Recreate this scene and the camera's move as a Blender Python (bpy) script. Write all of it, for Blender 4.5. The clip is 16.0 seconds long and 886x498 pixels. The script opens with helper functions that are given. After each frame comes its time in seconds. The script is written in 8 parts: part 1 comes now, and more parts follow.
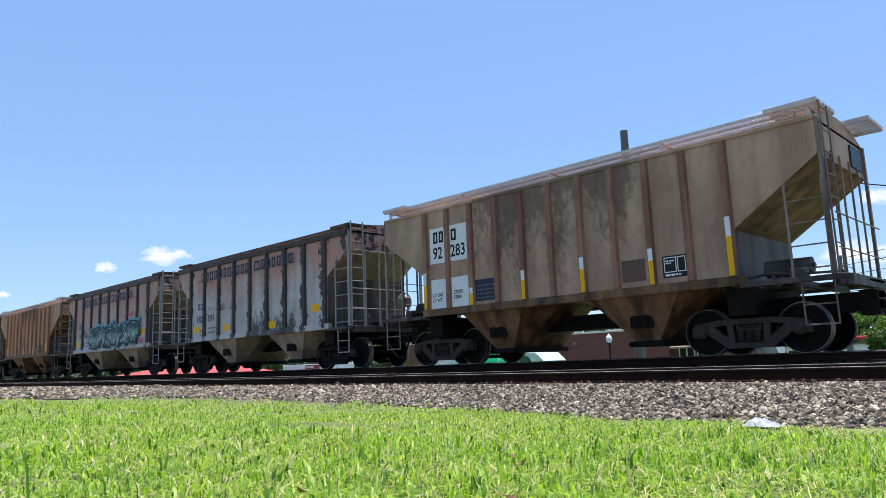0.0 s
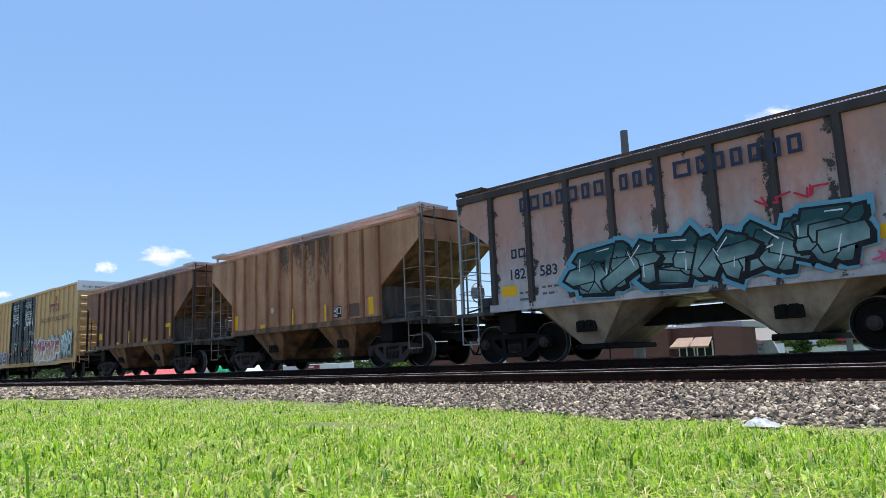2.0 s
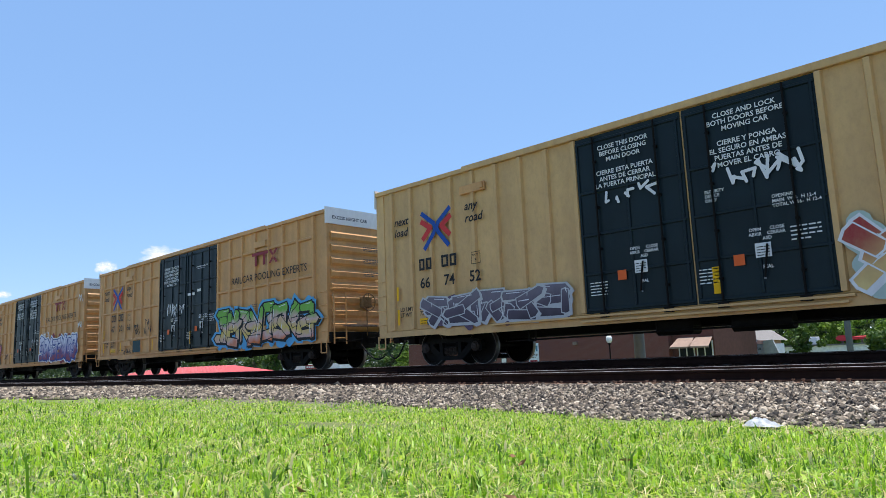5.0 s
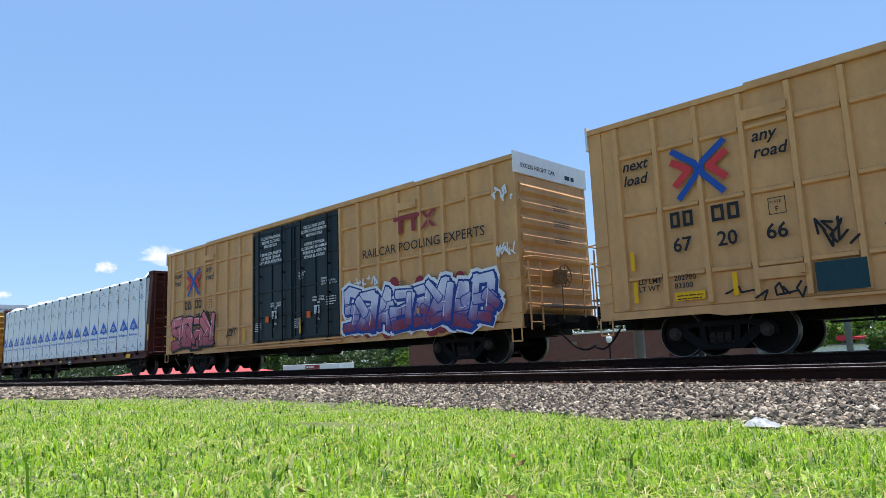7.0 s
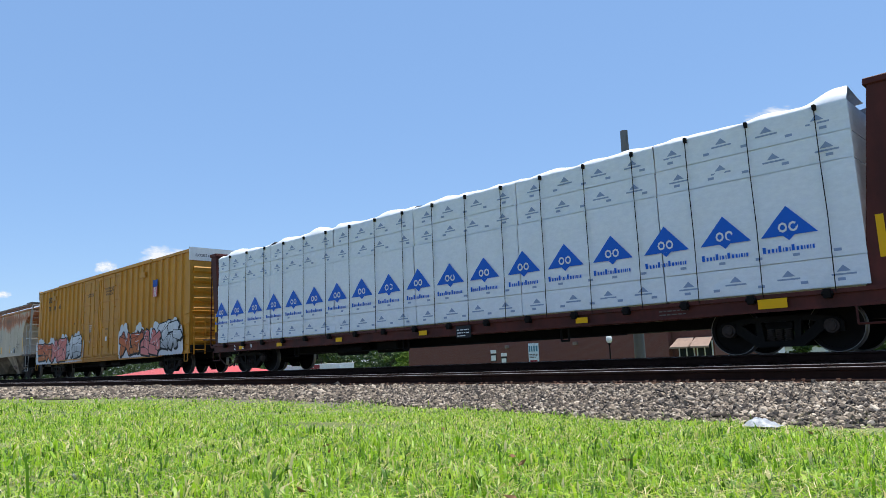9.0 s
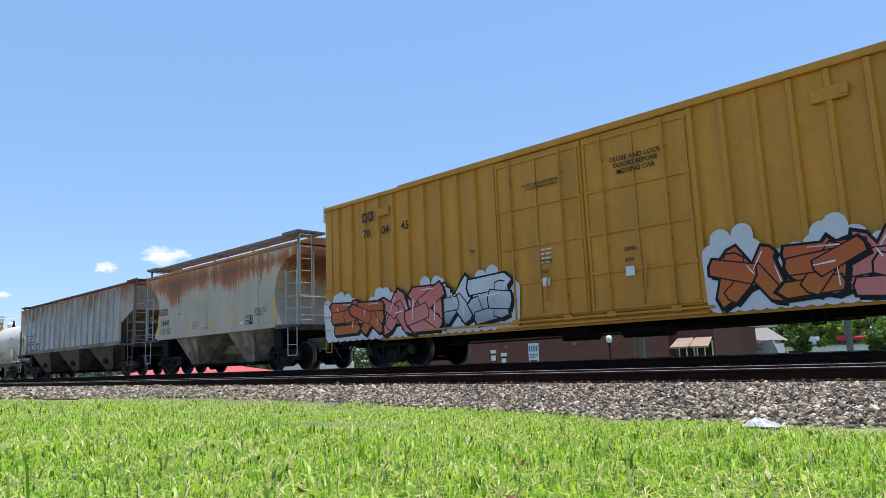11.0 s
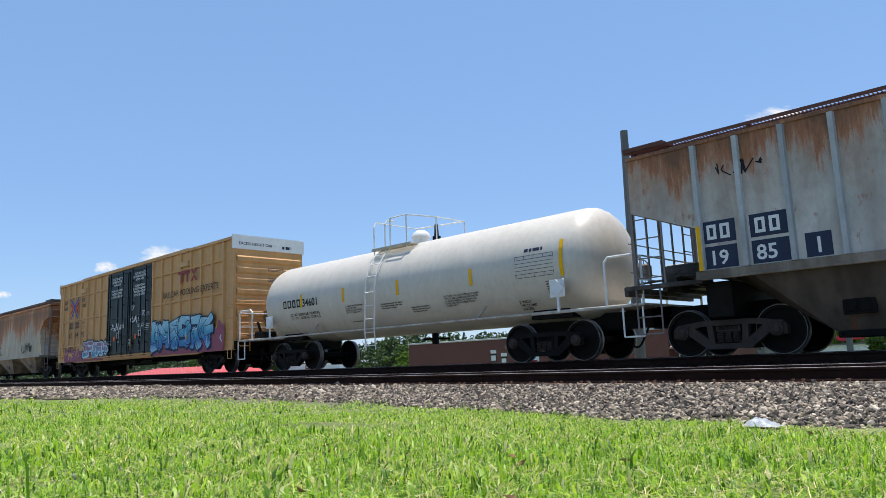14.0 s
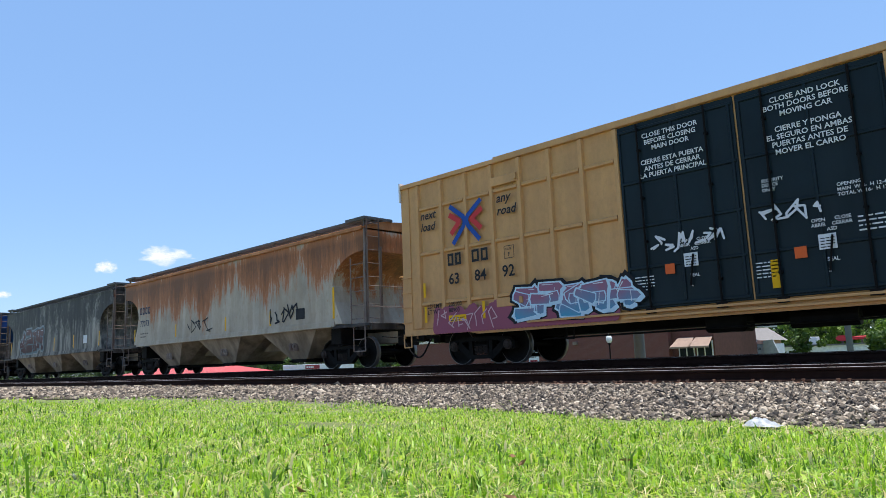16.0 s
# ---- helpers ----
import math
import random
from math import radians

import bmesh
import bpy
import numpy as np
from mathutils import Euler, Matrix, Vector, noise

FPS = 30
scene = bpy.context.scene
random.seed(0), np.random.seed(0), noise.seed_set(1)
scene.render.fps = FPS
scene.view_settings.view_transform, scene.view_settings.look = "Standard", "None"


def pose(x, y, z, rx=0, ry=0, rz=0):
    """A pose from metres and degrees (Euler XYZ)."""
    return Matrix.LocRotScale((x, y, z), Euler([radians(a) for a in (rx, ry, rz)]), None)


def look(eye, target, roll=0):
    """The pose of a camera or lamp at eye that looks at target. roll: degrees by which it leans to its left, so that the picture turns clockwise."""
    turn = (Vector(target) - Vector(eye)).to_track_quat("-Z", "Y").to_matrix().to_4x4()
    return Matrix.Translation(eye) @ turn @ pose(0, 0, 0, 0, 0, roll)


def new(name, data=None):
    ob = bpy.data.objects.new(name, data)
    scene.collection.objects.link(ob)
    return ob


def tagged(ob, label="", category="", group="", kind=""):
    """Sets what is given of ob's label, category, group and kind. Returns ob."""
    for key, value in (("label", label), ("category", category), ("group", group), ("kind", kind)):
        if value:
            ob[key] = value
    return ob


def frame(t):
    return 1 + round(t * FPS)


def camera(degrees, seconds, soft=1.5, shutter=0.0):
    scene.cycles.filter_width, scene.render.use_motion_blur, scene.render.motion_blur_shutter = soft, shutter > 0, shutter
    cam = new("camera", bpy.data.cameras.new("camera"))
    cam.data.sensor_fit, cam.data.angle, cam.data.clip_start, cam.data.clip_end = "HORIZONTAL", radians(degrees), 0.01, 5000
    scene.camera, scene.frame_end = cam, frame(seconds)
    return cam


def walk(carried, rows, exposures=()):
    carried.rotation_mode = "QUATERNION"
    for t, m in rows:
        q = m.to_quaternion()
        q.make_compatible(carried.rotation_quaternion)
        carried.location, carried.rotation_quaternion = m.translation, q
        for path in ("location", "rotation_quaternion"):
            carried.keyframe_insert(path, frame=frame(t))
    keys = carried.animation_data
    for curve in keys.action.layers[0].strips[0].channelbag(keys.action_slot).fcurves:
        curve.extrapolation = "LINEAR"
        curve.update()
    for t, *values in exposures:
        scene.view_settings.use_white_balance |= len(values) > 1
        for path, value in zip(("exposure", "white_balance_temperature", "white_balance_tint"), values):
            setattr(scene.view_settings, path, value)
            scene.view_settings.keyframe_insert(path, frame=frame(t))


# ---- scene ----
cam = camera(64.6, 16.0, soft=0.4)
EYE = (0, 0, 0.133)
CAM_POSE = look(EYE, (-6.8517, 7.1135, 0.133 + 1.5658), -2.31)
walk(cam, [(0, CAM_POSE), (16, CAM_POSE)], [(t, e + 0.06, 6520, 10) for t, e in ((0, 0.45), (7, 0.45), (8, 0.40), (9, 0.28), (9.3, 0.28), (10.4, 0.34), (11.3, 0.45), (12.5, 0.44), (13, 0.36), (13.5, 0.34), (14.5, 0.17), (15, 0.24), (15.5, 0.40), (16, 0.45))])

# ---------------------------------------------------------------- light
SUN_FROM = Vector((0.03, 0.14, 1.0)).normalized()
SUN_EL = math.asin(SUN_FROM.z)
world = bpy.data.worlds.new("sky")
scene.world = world
world.use_nodes = True
wn = world.node_tree
sky = wn.nodes.new("ShaderNodeTexSky")
sky.sky_type, sky.sun_disc = "NISHITA", False
sky.sun_elevation, sky.sun_rotation = SUN_EL, math.atan2(SUN_FROM.x, SUN_FROM.y)
sky.air_density, sky.dust_density, sky.ozone_density = 1.0, 0.2, 3.0
haze = wn.nodes.new("ShaderNodeMix")          # even summer blue laid into the sky's own gradient
haze.data_type = "RGBA"
haze.inputs[0].default_value = 0.6
haze.inputs[7].default_value = (1.30, 2.45, 4.6, 1)
wn.links.new(sky.outputs[0], haze.inputs[6])
wn.links.new(haze.outputs[2], wn.nodes["Background"].inputs[0])
wn.nodes["Background"].inputs[1].default_value = 0.145
sun = new("sun", bpy.data.lights.new("sun", "SUN"))
sun.data.energy, sun.data.angle, sun.data.color = 5.0, radians(0.53), (1.0, 0.96, 0.9)
sun.matrix_world = look((0, 0, 0), -SUN_FROM)


# ---------------------------------------------------------------- materials
MATS = {}


def nodes_of(name):
    m = bpy.data.materials.new(name)
    m.use_nodes = True
    t = m.node_tree
    return m, t, t.nodes["Principled BSDF"]


def ramp(t, src, stops):
    r = t.nodes.new("ShaderNodeValToRGB")
    while len(r.color_ramp.elements) < len(stops):
        r.color_ramp.elements.new(0.5)
    for e, (p, c) in zip(r.color_ramp.elements, stops):
        e.position = p
        e.color = (*c, 1) if len(c) == 3 else c
    t.links.new(src, r.inputs[0])
    return r.outputs[0]


def noise_tex(t, scale, stretch=(1, 1, 1), detail=6, rough=0.6, offset=(0, 0, 0)):
    co = t.nodes.new("ShaderNodeTexCoord")
    mp = t.nodes.new("ShaderNodeMapping")
    mp.inputs["Scale"].default_value = stretch
    mp.inputs["Location"].default_value = offset
    n = t.nodes.new("ShaderNodeTexNoise")
    n.inputs["Scale"].default_value, n.inputs["Detail"].default_value, n.inputs["Roughness"].default_value = scale, detail, rough
    t.links.new(co.outputs["Object"], mp.inputs[0])
    t.links.new(mp.outputs[0], n.inputs["Vector"])
    return n.outputs[0]


def mix(t, fac, a, b):
    m = t.nodes.new("ShaderNodeMix")
    m.data_type = "RGBA"
    for sock, v in ((m.inputs[0], fac), (m.inputs[6], a), (m.inputs[7], b)):
        if isinstance(v, (int, float)):
            sock.default_value = v
        elif isinstance(v, tuple):
            sock.default_value = (*v, 1)
        else:
            t.links.new(v, sock)
    return m.outputs[2]


def maths(t, op, a, b=0.0):
    m = t.nodes.new("ShaderNodeMath")
    m.operation = op
    for sock, v in ((m.inputs[0], a), (m.inputs[1], b)):
        if isinstance(v, (int, float)):
            sock.default_value = v
        else:
            t.links.new(v, sock)
    m.use_clamp = op in ("MULTIPLY", "ADD", "SUBTRACT")
    return m.outputs[0]


def bump(t, p, src, strength=0.3, dist=0.01):
    b = t.nodes.new("ShaderNodeBump")
    b.inputs["Strength"].default_value, b.inputs["Distance"].default_value = strength, dist
    t.links.new(src, b.inputs["Height"])
    t.links.new(b.outputs[0], p.inputs["Normal"])


def plain(name, col, rough=0.6, metal=0.0, vary=0.15, scale=4.0, bumps=0.15):
    """A surface of one colour with grain and faint stains."""
    if name in MATS:
        return MATS[name]
    m, t, p = nodes_of(name)
    n1, n2 = noise_tex(t, scale), noise_tex(t, scale * 14, detail=3)
    lo, hi = tuple(c * (1 - vary) for c in col), tuple(min(1, c * (1 + vary)) for c in col)
    c1 = ramp(t, n1, [(0.3, lo), (0.7, hi)])
    c2 = mix(t, maths(t, "MULTIPLY", n2, vary), c1, tuple(c * 0.5 for c in col))
    t.links.new(c2, p.inputs["Base Color"])
    p.inputs["Roughness"].default_value, p.inputs["Metallic"].default_value = rough, metal
    p.inputs["Specular IOR Level"].default_value = 0.05 if max(col) < 0.1 else 0.3
    bump(t, p, n2, bumps, 0.004)
    MATS[name] = m
    return m


def axis_of(t, k):
    co = t.nodes.new("ShaderNodeTexCoord")
    sp = t.nodes.new("ShaderNodeSeparateXYZ")
    t.links.new(co.outputs["Object"], sp.inputs[0])
    return sp.outputs[k]


def span(t, src, lo, hi):
    mr = t.nodes.new("ShaderNodeMapRange")
    mr.inputs[1].default_value, mr.inputs[2].default_value = lo, hi
    t.links.new(src, mr.inputs[0])
    return mr.outputs[0]


def total(t, *pairs):
    """The sum of sources, each times its weight."""
    out = None
    for src, w in pairs:
        v = maths(t, "MULTIPLY", src, w)
        out = v if out is None else maths(t, "ADD", out, v)
    return out


def paint(name, col, dirt, rust=(0.17, 0.055, 0.02), dirt_amt=0.5, rust_lo=0.6, chips=0.0, rough=0.55, off=(0, 0, 0), streak=3.0, amp=1.0,
          curtain=None, soot=None, wash=None, ribs=None):
    """Weathered wagon paint: broad fading, run-down streaks and rust blooms; curtain = rust run down from the eaves (z low, z high, reach),
    soot = black stain (x from, x to, z low, z high, amount), wash = faded second colour towards the eaves (z low, z high, colour, amount),
    ribs = paint chipped off along the ribs (first x, pitch)."""
    if name in MATS:
        return MATS[name]
    m, t, p = nodes_of(name)
    fade = noise_tex(t, 0.7, offset=off)
    strk = noise_tex(t, 1.0, (streak, streak, 0.3), detail=5, rough=0.5, offset=off)
    fine = noise_tex(t, 40, detail=4)
    grain = noise_tex(t, 9, (1, 1, 0.6), detail=8, rough=0.7, offset=off)
    c = ramp(t, fade, [(0.35, tuple(x * (1 - 0.26 * amp) for x in col)), (0.65, tuple(min(1, x * (1 + 0.2 * amp)) for x in col))])
    if wash:
        lo, hi, wc, amt = wash
        k = total(t, (span(t, axis_of(t, 2), lo, hi), 0.42), (noise_tex(t, 1.0, (1.5, 1.5, 0.35), detail=8, rough=0.62, offset=(off[0] + 41, 2, 1)), 0.75), (grain, 0.15))
        c = mix(t, maths(t, "MULTIPLY", ramp(t, k, [(0.56, (0, 0, 0)), (0.80, (1, 1, 1))]), amt), c, wc)
    f = ramp(t, strk, [(0.40, (0, 0, 0)), (0.64, (1, 1, 1))])
    c = mix(t, maths(t, "MULTIPLY", f, dirt_amt), c, dirt)
    sn = noise_tex(t, 1.4, (1.2, 1.2, 0.5), detail=9, rough=0.68, offset=(off[0] + 21, 0, 6))
    sf = ramp(t, sn, [(0.52, (0, 0, 0)), (0.66, (1, 1, 1))])
    c = mix(t, maths(t, "MULTIPLY", sf, 0.75 * dirt_amt * amp), c, tuple(x * 0.55 for x in dirt))
    bloom = noise_tex(t, 2.1, (1.6, 1.6, 0.7), detail=10, rough=0.72, offset=(off[0] + 7, 3, off[2]))
    rf = ramp(t, bloom, [(rust_lo, (0, 0, 0)), (rust_lo + 0.07, (1, 1, 1))])
    rc = ramp(t, noise_tex(t, 6, (3, 3, 0.6), detail=8), [(0.3, tuple(x * 0.6 for x in rust)), (0.7, tuple(x * 1.7 for x in rust))])
    c = mix(t, maths(t, "MULTIPLY", rf, 0.85), c, rc)
    if curtain:
        lo, hi, reach = curtain
        z = axis_of(t, 2)
        wide = noise_tex(t, 1.0, (0.5, 0.5, 0.03), detail=3, rough=0.5, offset=(off[0] + 31, 0, 2))
        mid = noise_tex(t, 1.0, (3.2, 3.2, 0.14), detail=5, rough=0.6, offset=(off[0] + 3, 0, 2))
        thin = noise_tex(t, 1.0, (14, 14, 2.2), detail=9, rough=0.75, offset=off)
        k = total(t, (span(t, z, lo, hi), 0.40), (wide, 0.52), (mid, 0.32), (thin, 0.40))
        k = maths(t, "SUBTRACT", k, maths(t, "MULTIPLY", span(t, z, hi - 0.28, hi + 0.05), 0.16))
        at = 0.90 - reach * 0.1
        kc = ramp(t, k, [(at, tuple(x * 1.55 for x in rust)), (at + 0.15, tuple(x * 0.56 for x in rust))])
        c = mix(t, maths(t, "MULTIPLY", ramp(t, k, [(at - 0.035, (0, 0, 0)), (at + 0.03, (1, 1, 1))]), 0.92), c, kc)
    if soot:
        xa, xb, za, zb, amt = soot
        x = axis_of(t, 0)
        box = maths(t, "MULTIPLY", maths(t, "MULTIPLY", span(t, x, xa, xa + 0.8), span(t, x, xb, xb - 0.8)), span(t, axis_of(t, 2), za, zb))
        blot = noise_tex(t, 1.0, (1.1, 1.1, 0.45), detail=10, rough=0.72, offset=(off[0] + 51, 0, 3))
        k = total(t, (box, 0.32), (blot, 0.66), (grain, 0.38))
        c = mix(t, maths(t, "MULTIPLY", ramp(t, k, [(0.72, (0, 0, 0)), (0.83, (1, 1, 1))]), amt), c, (0.028, 0.025, 0.024))
    if chips:
        ch = noise_tex(t, 3.2, (1, 1, 0.8), detail=12, rough=0.75, offset=(off[0] + 11, 0, 2))
        if ribs:
            u = t.nodes.new("ShaderNodeMath")
            u.operation = "SUBTRACT"
            t.links.new(axis_of(t, 0), u.inputs[0])
            u.inputs[1].default_value = ribs[0]
            fr = maths(t, "FRACT", maths(t, "DIVIDE", u.outputs[0], ribs[1]))
            near = maths(t, "MAXIMUM", span(t, fr, 0.24, 0.05), span(t, fr, 0.76, 0.95))
            ch = total(t, (ch, 0.92), (near, 0.15))
        cf = ramp(t, ch, [(0.60 - chips * 0.16, (0, 0, 0)), (0.625 - chips * 0.16, (1, 1, 1))])
        c = mix(t, cf, c, (0.042, 0.034, 0.033))
    c = mix(t, maths(t, "MULTIPLY", ramp(t, grain, [(0.45, (0, 0, 0)), (0.75, (1, 1, 1))]), 0.22), c, tuple(x * 0.5 for x in dirt))
    c = mix(t, maths(t, "MULTIPLY", fine, 0.16), c, tuple(x * 0.4 for x in col))
    t.links.new(c, p.inputs["Base Color"])
    p.inputs["Roughness"].default_value = rough
    p.inputs["Specular IOR Level"].default_value = 0.5 if max(col) > 0.6 else 0.18
    bump(t, p, fine, 0.12, 0.003)
    MATS[name] = m
    return m


FLAT_COLOUR = {}


def flat(name, col, rough=0.55, worn=0.25):
    """Sprayed or stencilled paint, a little worn."""
    if name in MATS:
        return MATS[name]
    m, t, p = nodes_of(name)
    n = noise_tex(t, 9, (1, 1, 0.5), detail=8, rough=0.7)
    f = ramp(t, n, [(0.35, (0, 0, 0)), (0.75, (1, 1, 1))])
    t.links.new(mix(t, maths(t, "MULTIPLY", f, worn), col, tuple(c * 0.45 + 0.05 for c in col)), p.inputs["Base Color"])
    p.inputs["Roughness"].default_value = rough
    p.inputs["Specular IOR Level"].default_value = 0.15
    MATS[name] = m
    FLAT_COLOUR[m.name] = col
    return m


def blend(name, cols, z0, z1, off=0.0):
    """Sprayed fill that runs through several colours from foot to top, with soft clouds between them."""
    m, t, p = nodes_of(name)
    k = total(t, (span(t, axis_of(t, 2), z0, z1), 0.62), (noise_tex(t, 1.0, (1.6, 1.6, 1.6), detail=3, rough=0.5, offset=(off, 0, 0)), 0.55))
    n = len(cols)
    c = ramp(t, k, [(0.24 + 0.52 * (i / max(1, n - 1)), q) for i, q in enumerate(cols)])
    worn = ramp(t, noise_tex(t, 9, (1, 1, 0.5), detail=8, rough=0.7), [(0.40, (0, 0, 0)), (0.75, (1, 1, 1))])
    c = mix(t, maths(t, "MULTIPLY", worn, 0.25), c, tuple(x * 0.5 + 0.04 for x in cols[0]))
    t.links.new(c, p.inputs["Base Color"])
    p.inputs["Roughness"].default_value = 0.55
    p.inputs["Specular IOR Level"].default_value = 0.15
    return m


TAN = paint("tan wagon paint", (0.65, 0.335, 0.12), (0.36, 0.175, 0.065), dirt_amt=0.3, rust_lo=0.74, amp=0.35)
TAN_LIGHT = paint("light tan wagon paint", (0.66, 0.40, 0.165), (0.37, 0.2, 0.08), dirt_amt=0.25, rust_lo=0.75, off=(3, 0, 1), amp=0.35)
UPYEL = paint("ochre yellow wagon paint", (0.618, 0.260, 0.013), (0.32, 0.155, 0.015), dirt_amt=0.35, rust_lo=0.76, off=(9, 0, 1), amp=0.35)
GREEN = paint("dark green door paint", (0.0065, 0.0165, 0.0215), (0.016, 0.025, 0.029), dirt_amt=0.4, rust_lo=0.78, rough=0.4)
SOUP = paint("faded taupe wagon paint", (0.475, 0.31, 0.215), (0.22, 0.13, 0.085), rust=(0.18, 0.06, 0.03), dirt_amt=0.55, rust_lo=0.68, amp=0.8, streak=2.2, soot=(-2.9, 2.6, 0.4, 3.8, 0.62), off=(1, 0, 4))
BRWN = paint("rusty tan wagon paint", (0.50, 0.265, 0.15), (0.27, 0.11, 0.052), rust=(0.28, 0.09, 0.035), dirt_amt=0.65, rust_lo=0.61, amp=0.7, soot=(-1.8, 2.4, 1.0, 3.7, 0.8), streak=1.6, off=(5, 0, 2))
DBRN = paint("dark brown wagon paint", (0.31, 0.13, 0.07), (0.12, 0.05, 0.03), rust=(0.30, 0.10, 0.035), dirt_amt=0.65, rust_lo=0.62, amp=0.8, soot=(-3.8, 4.8, 1.0, 4.2, 0.8), off=(8, 0, 2))
NWP = paint("chipped pale grey wagon paint", (0.52, 0.485, 0.475), (0.27, 0.235, 0.225), rust=(0.15, 0.07, 0.055), dirt_amt=0.35, rust_lo=0.66, amp=0.6, chips=0.26, ribs=(-4.39, 1.0825), wash=(1.9, 3.8, (0.50, 0.205, 0.14), 0.85), soot=(-0.6, 3.4, 2.9, 1.5, 0.9), off=(2, 0, 0))
NWP2 = paint("pinkish chipped grey wagon paint", (0.52, 0.475, 0.47), (0.27, 0.23, 0.22), rust=(0.15, 0.07, 0.055), dirt_amt=0.35, rust_lo=0.66, amp=0.6, chips=0.14, ribs=(-4.39, 1.0825), wash=(1.4, 3.6, (0.52, 0.215, 0.15), 0.85), off=(6, 0, 3))
TILP = paint("pale grey wagon paint", (0.54, 0.46, 0.36), (0.41, 0.325, 0.23), rust=(0.32, 0.078, 0.013), dirt_amt=0.3, rust_lo=0.69, amp=0.5, curtain=(2.35, 3.95, 0.75), off=(4, 0, 1))
PALE_ROOF = paint("orange rusted roof paint", (0.50, 0.225, 0.095), (0.33, 0.115, 0.035), dirt_amt=0.6, rust_lo=0.58, rust=(0.36, 0.11, 0.03), off=(14, 0, 1))
PLCP = paint("grey wagon paint", (0.55, 0.53, 0.49), (0.30, 0.25, 0.205), rust=(0.27, 0.10, 0.04), dirt_amt=0.45, rust_lo=0.58, amp=0.7, wash=(1.4, 4.3, (0.36, 0.145, 0.055), 0.62), curtain=(2.4, 4.6, 0.3), off=(1, 0, 7))
GACP = paint("rust-bloomed light grey wagon paint", (0.52, 0.445, 0.35), (0.33, 0.23, 0.14), rust=(0.33, 0.10, 0.024), dirt_amt=0.4, rust_lo=0.63, amp=0.7, curtain=(1.2, 4.0, 0.8), off=(12, 0, 1))
SOOT = paint("soot-streaked grey wagon paint", (0.36, 0.33, 0.28), (0.025, 0.024, 0.024), rust=(0.25, 0.11, 0.04), dirt_amt=0.9, rust_lo=0.66, soot=(-9.5, 9.5, 0.8, 3.2, 0.9), off=(15, 0, 1))
BLUE = paint("blue wagon paint", (0.02, 0.08, 0.30), (0.03, 0.05, 0.1), off=(15, 0, 6), rust_lo=0.75)
WHITE_TANK = paint("white tank paint", (0.62, 0.57, 0.495), (0.44, 0.38, 0.31), dirt_amt=0.2, amp=0.12, rust_lo=0.80, rough=0.45, soot=(-7.4, -2.6, 2.1, 1.05, 0.3), off=(2, 0, 8))
MAROON = paint("maroon wagon paint", (0.10, 0.024, 0.018), (0.04, 0.016, 0.014), dirt_amt=0.5, rust_lo=0.7, off=(2, 0, 5))
GRIME = paint("grimy brown hopper paint", (0.24, 0.125, 0.062), (0.045, 0.028, 0.02), dirt_amt=0.9, rust_lo=0.66, rust=(0.22, 0.075, 0.025), off=(7, 0, 5))
CREAM = paint("cream hopper paint", (0.36, 0.285, 0.21), (0.13, 0.09, 0.06), dirt_amt=0.6, rust_lo=0.7, off=(2, 0, 9))
RIBRUST = paint("rust-streaked rib paint", (0.42, 0.19, 0.10), (0.22, 0.085, 0.045), dirt_amt=0.7, rust_lo=0.6)
RIBDARK = paint("dark chipped rib paint", (0.052, 0.040, 0.038), (0.10, 0.08, 0.075), dirt_amt=0.4, rust=(0.30, 0.25, 0.24), rust_lo=0.66)
RIBBLUE = paint("pale blue rib paint", (0.47, 0.49, 0.50), (0.2, 0.2, 0.2), dirt_amt=0.3, rust_lo=0.7)
# dark base colours with streaks and rust for the hopper ends
ENDSILL = paint("dark streaked end sill paint", (0.10, 0.085, 0.075), (0.02, 0.017, 0.015), dirt_amt=0.9, rust_lo=0.62, off=(17, 0, 2))
ENDSHEET = paint("dark streaked end sheet paint", (0.15, 0.115, 0.095), (0.04, 0.03, 0.026), dirt_amt=0.8, rust_lo=0.6, off=(19, 0, 3))
ASPHALT = plain("worn street asphalt", (0.06, 0.06, 0.062), 0.9, 0, 0.2, 2, 0.4)
IRON = plain("dark greasy cast iron", (0.0125, 0.0112, 0.0105), 0.6, 0.1, 0.3, 5)
FRAME_GREY = plain("dusty grey cast steel", (0.062, 0.048, 0.042), 0.8, 0.0, 0.3, 5)
STEEL_RIM = plain("polished wheel tread steel", (0.20, 0.185, 0.175), 0.45, 0.85)
WHEEL = plain("brown wheel steel", (0.013, 0.011, 0.010), 0.7, 0.0)
GRATE = plain("galvanised walkway grating", (0.58, 0.50, 0.48), 0.6, 0.4)
GREYBAR = paint("weathered grey bar", (0.29, 0.235, 0.20), (0.11, 0.06, 0.045), dirt_amt=0.8, streak=6, rust_lo=0.58, off=(3, 0, 8))
DARKBAR = paint("dark rusted bar", (0.105, 0.068, 0.055), (0.04, 0.028, 0.024), dirt_amt=0.8, streak=6, rust_lo=0.58, off=(4, 0, 8))
TANKBAR = paint("dirty white bar", (0.55, 0.52, 0.47), (0.25, 0.18, 0.13), dirt_amt=0.6, streak=5, rust_lo=0.66, off=(6, 0, 2))
WHITEBAR = plain("white painted bar", (0.72, 0.72, 0.70), 0.45)
RAILSIDE = plain("rusty rail web", (0.026, 0.0135, 0.0105), 0.8, 0.1, 0.3, 6)
RAILTOP = plain("polished rail head", (0.42, 0.40, 0.39), 0.5, 0.1)
TIE = plain("creosoted timber", (0.035, 0.028, 0.024), 0.85, 0, 0.4, 8, 0.5)
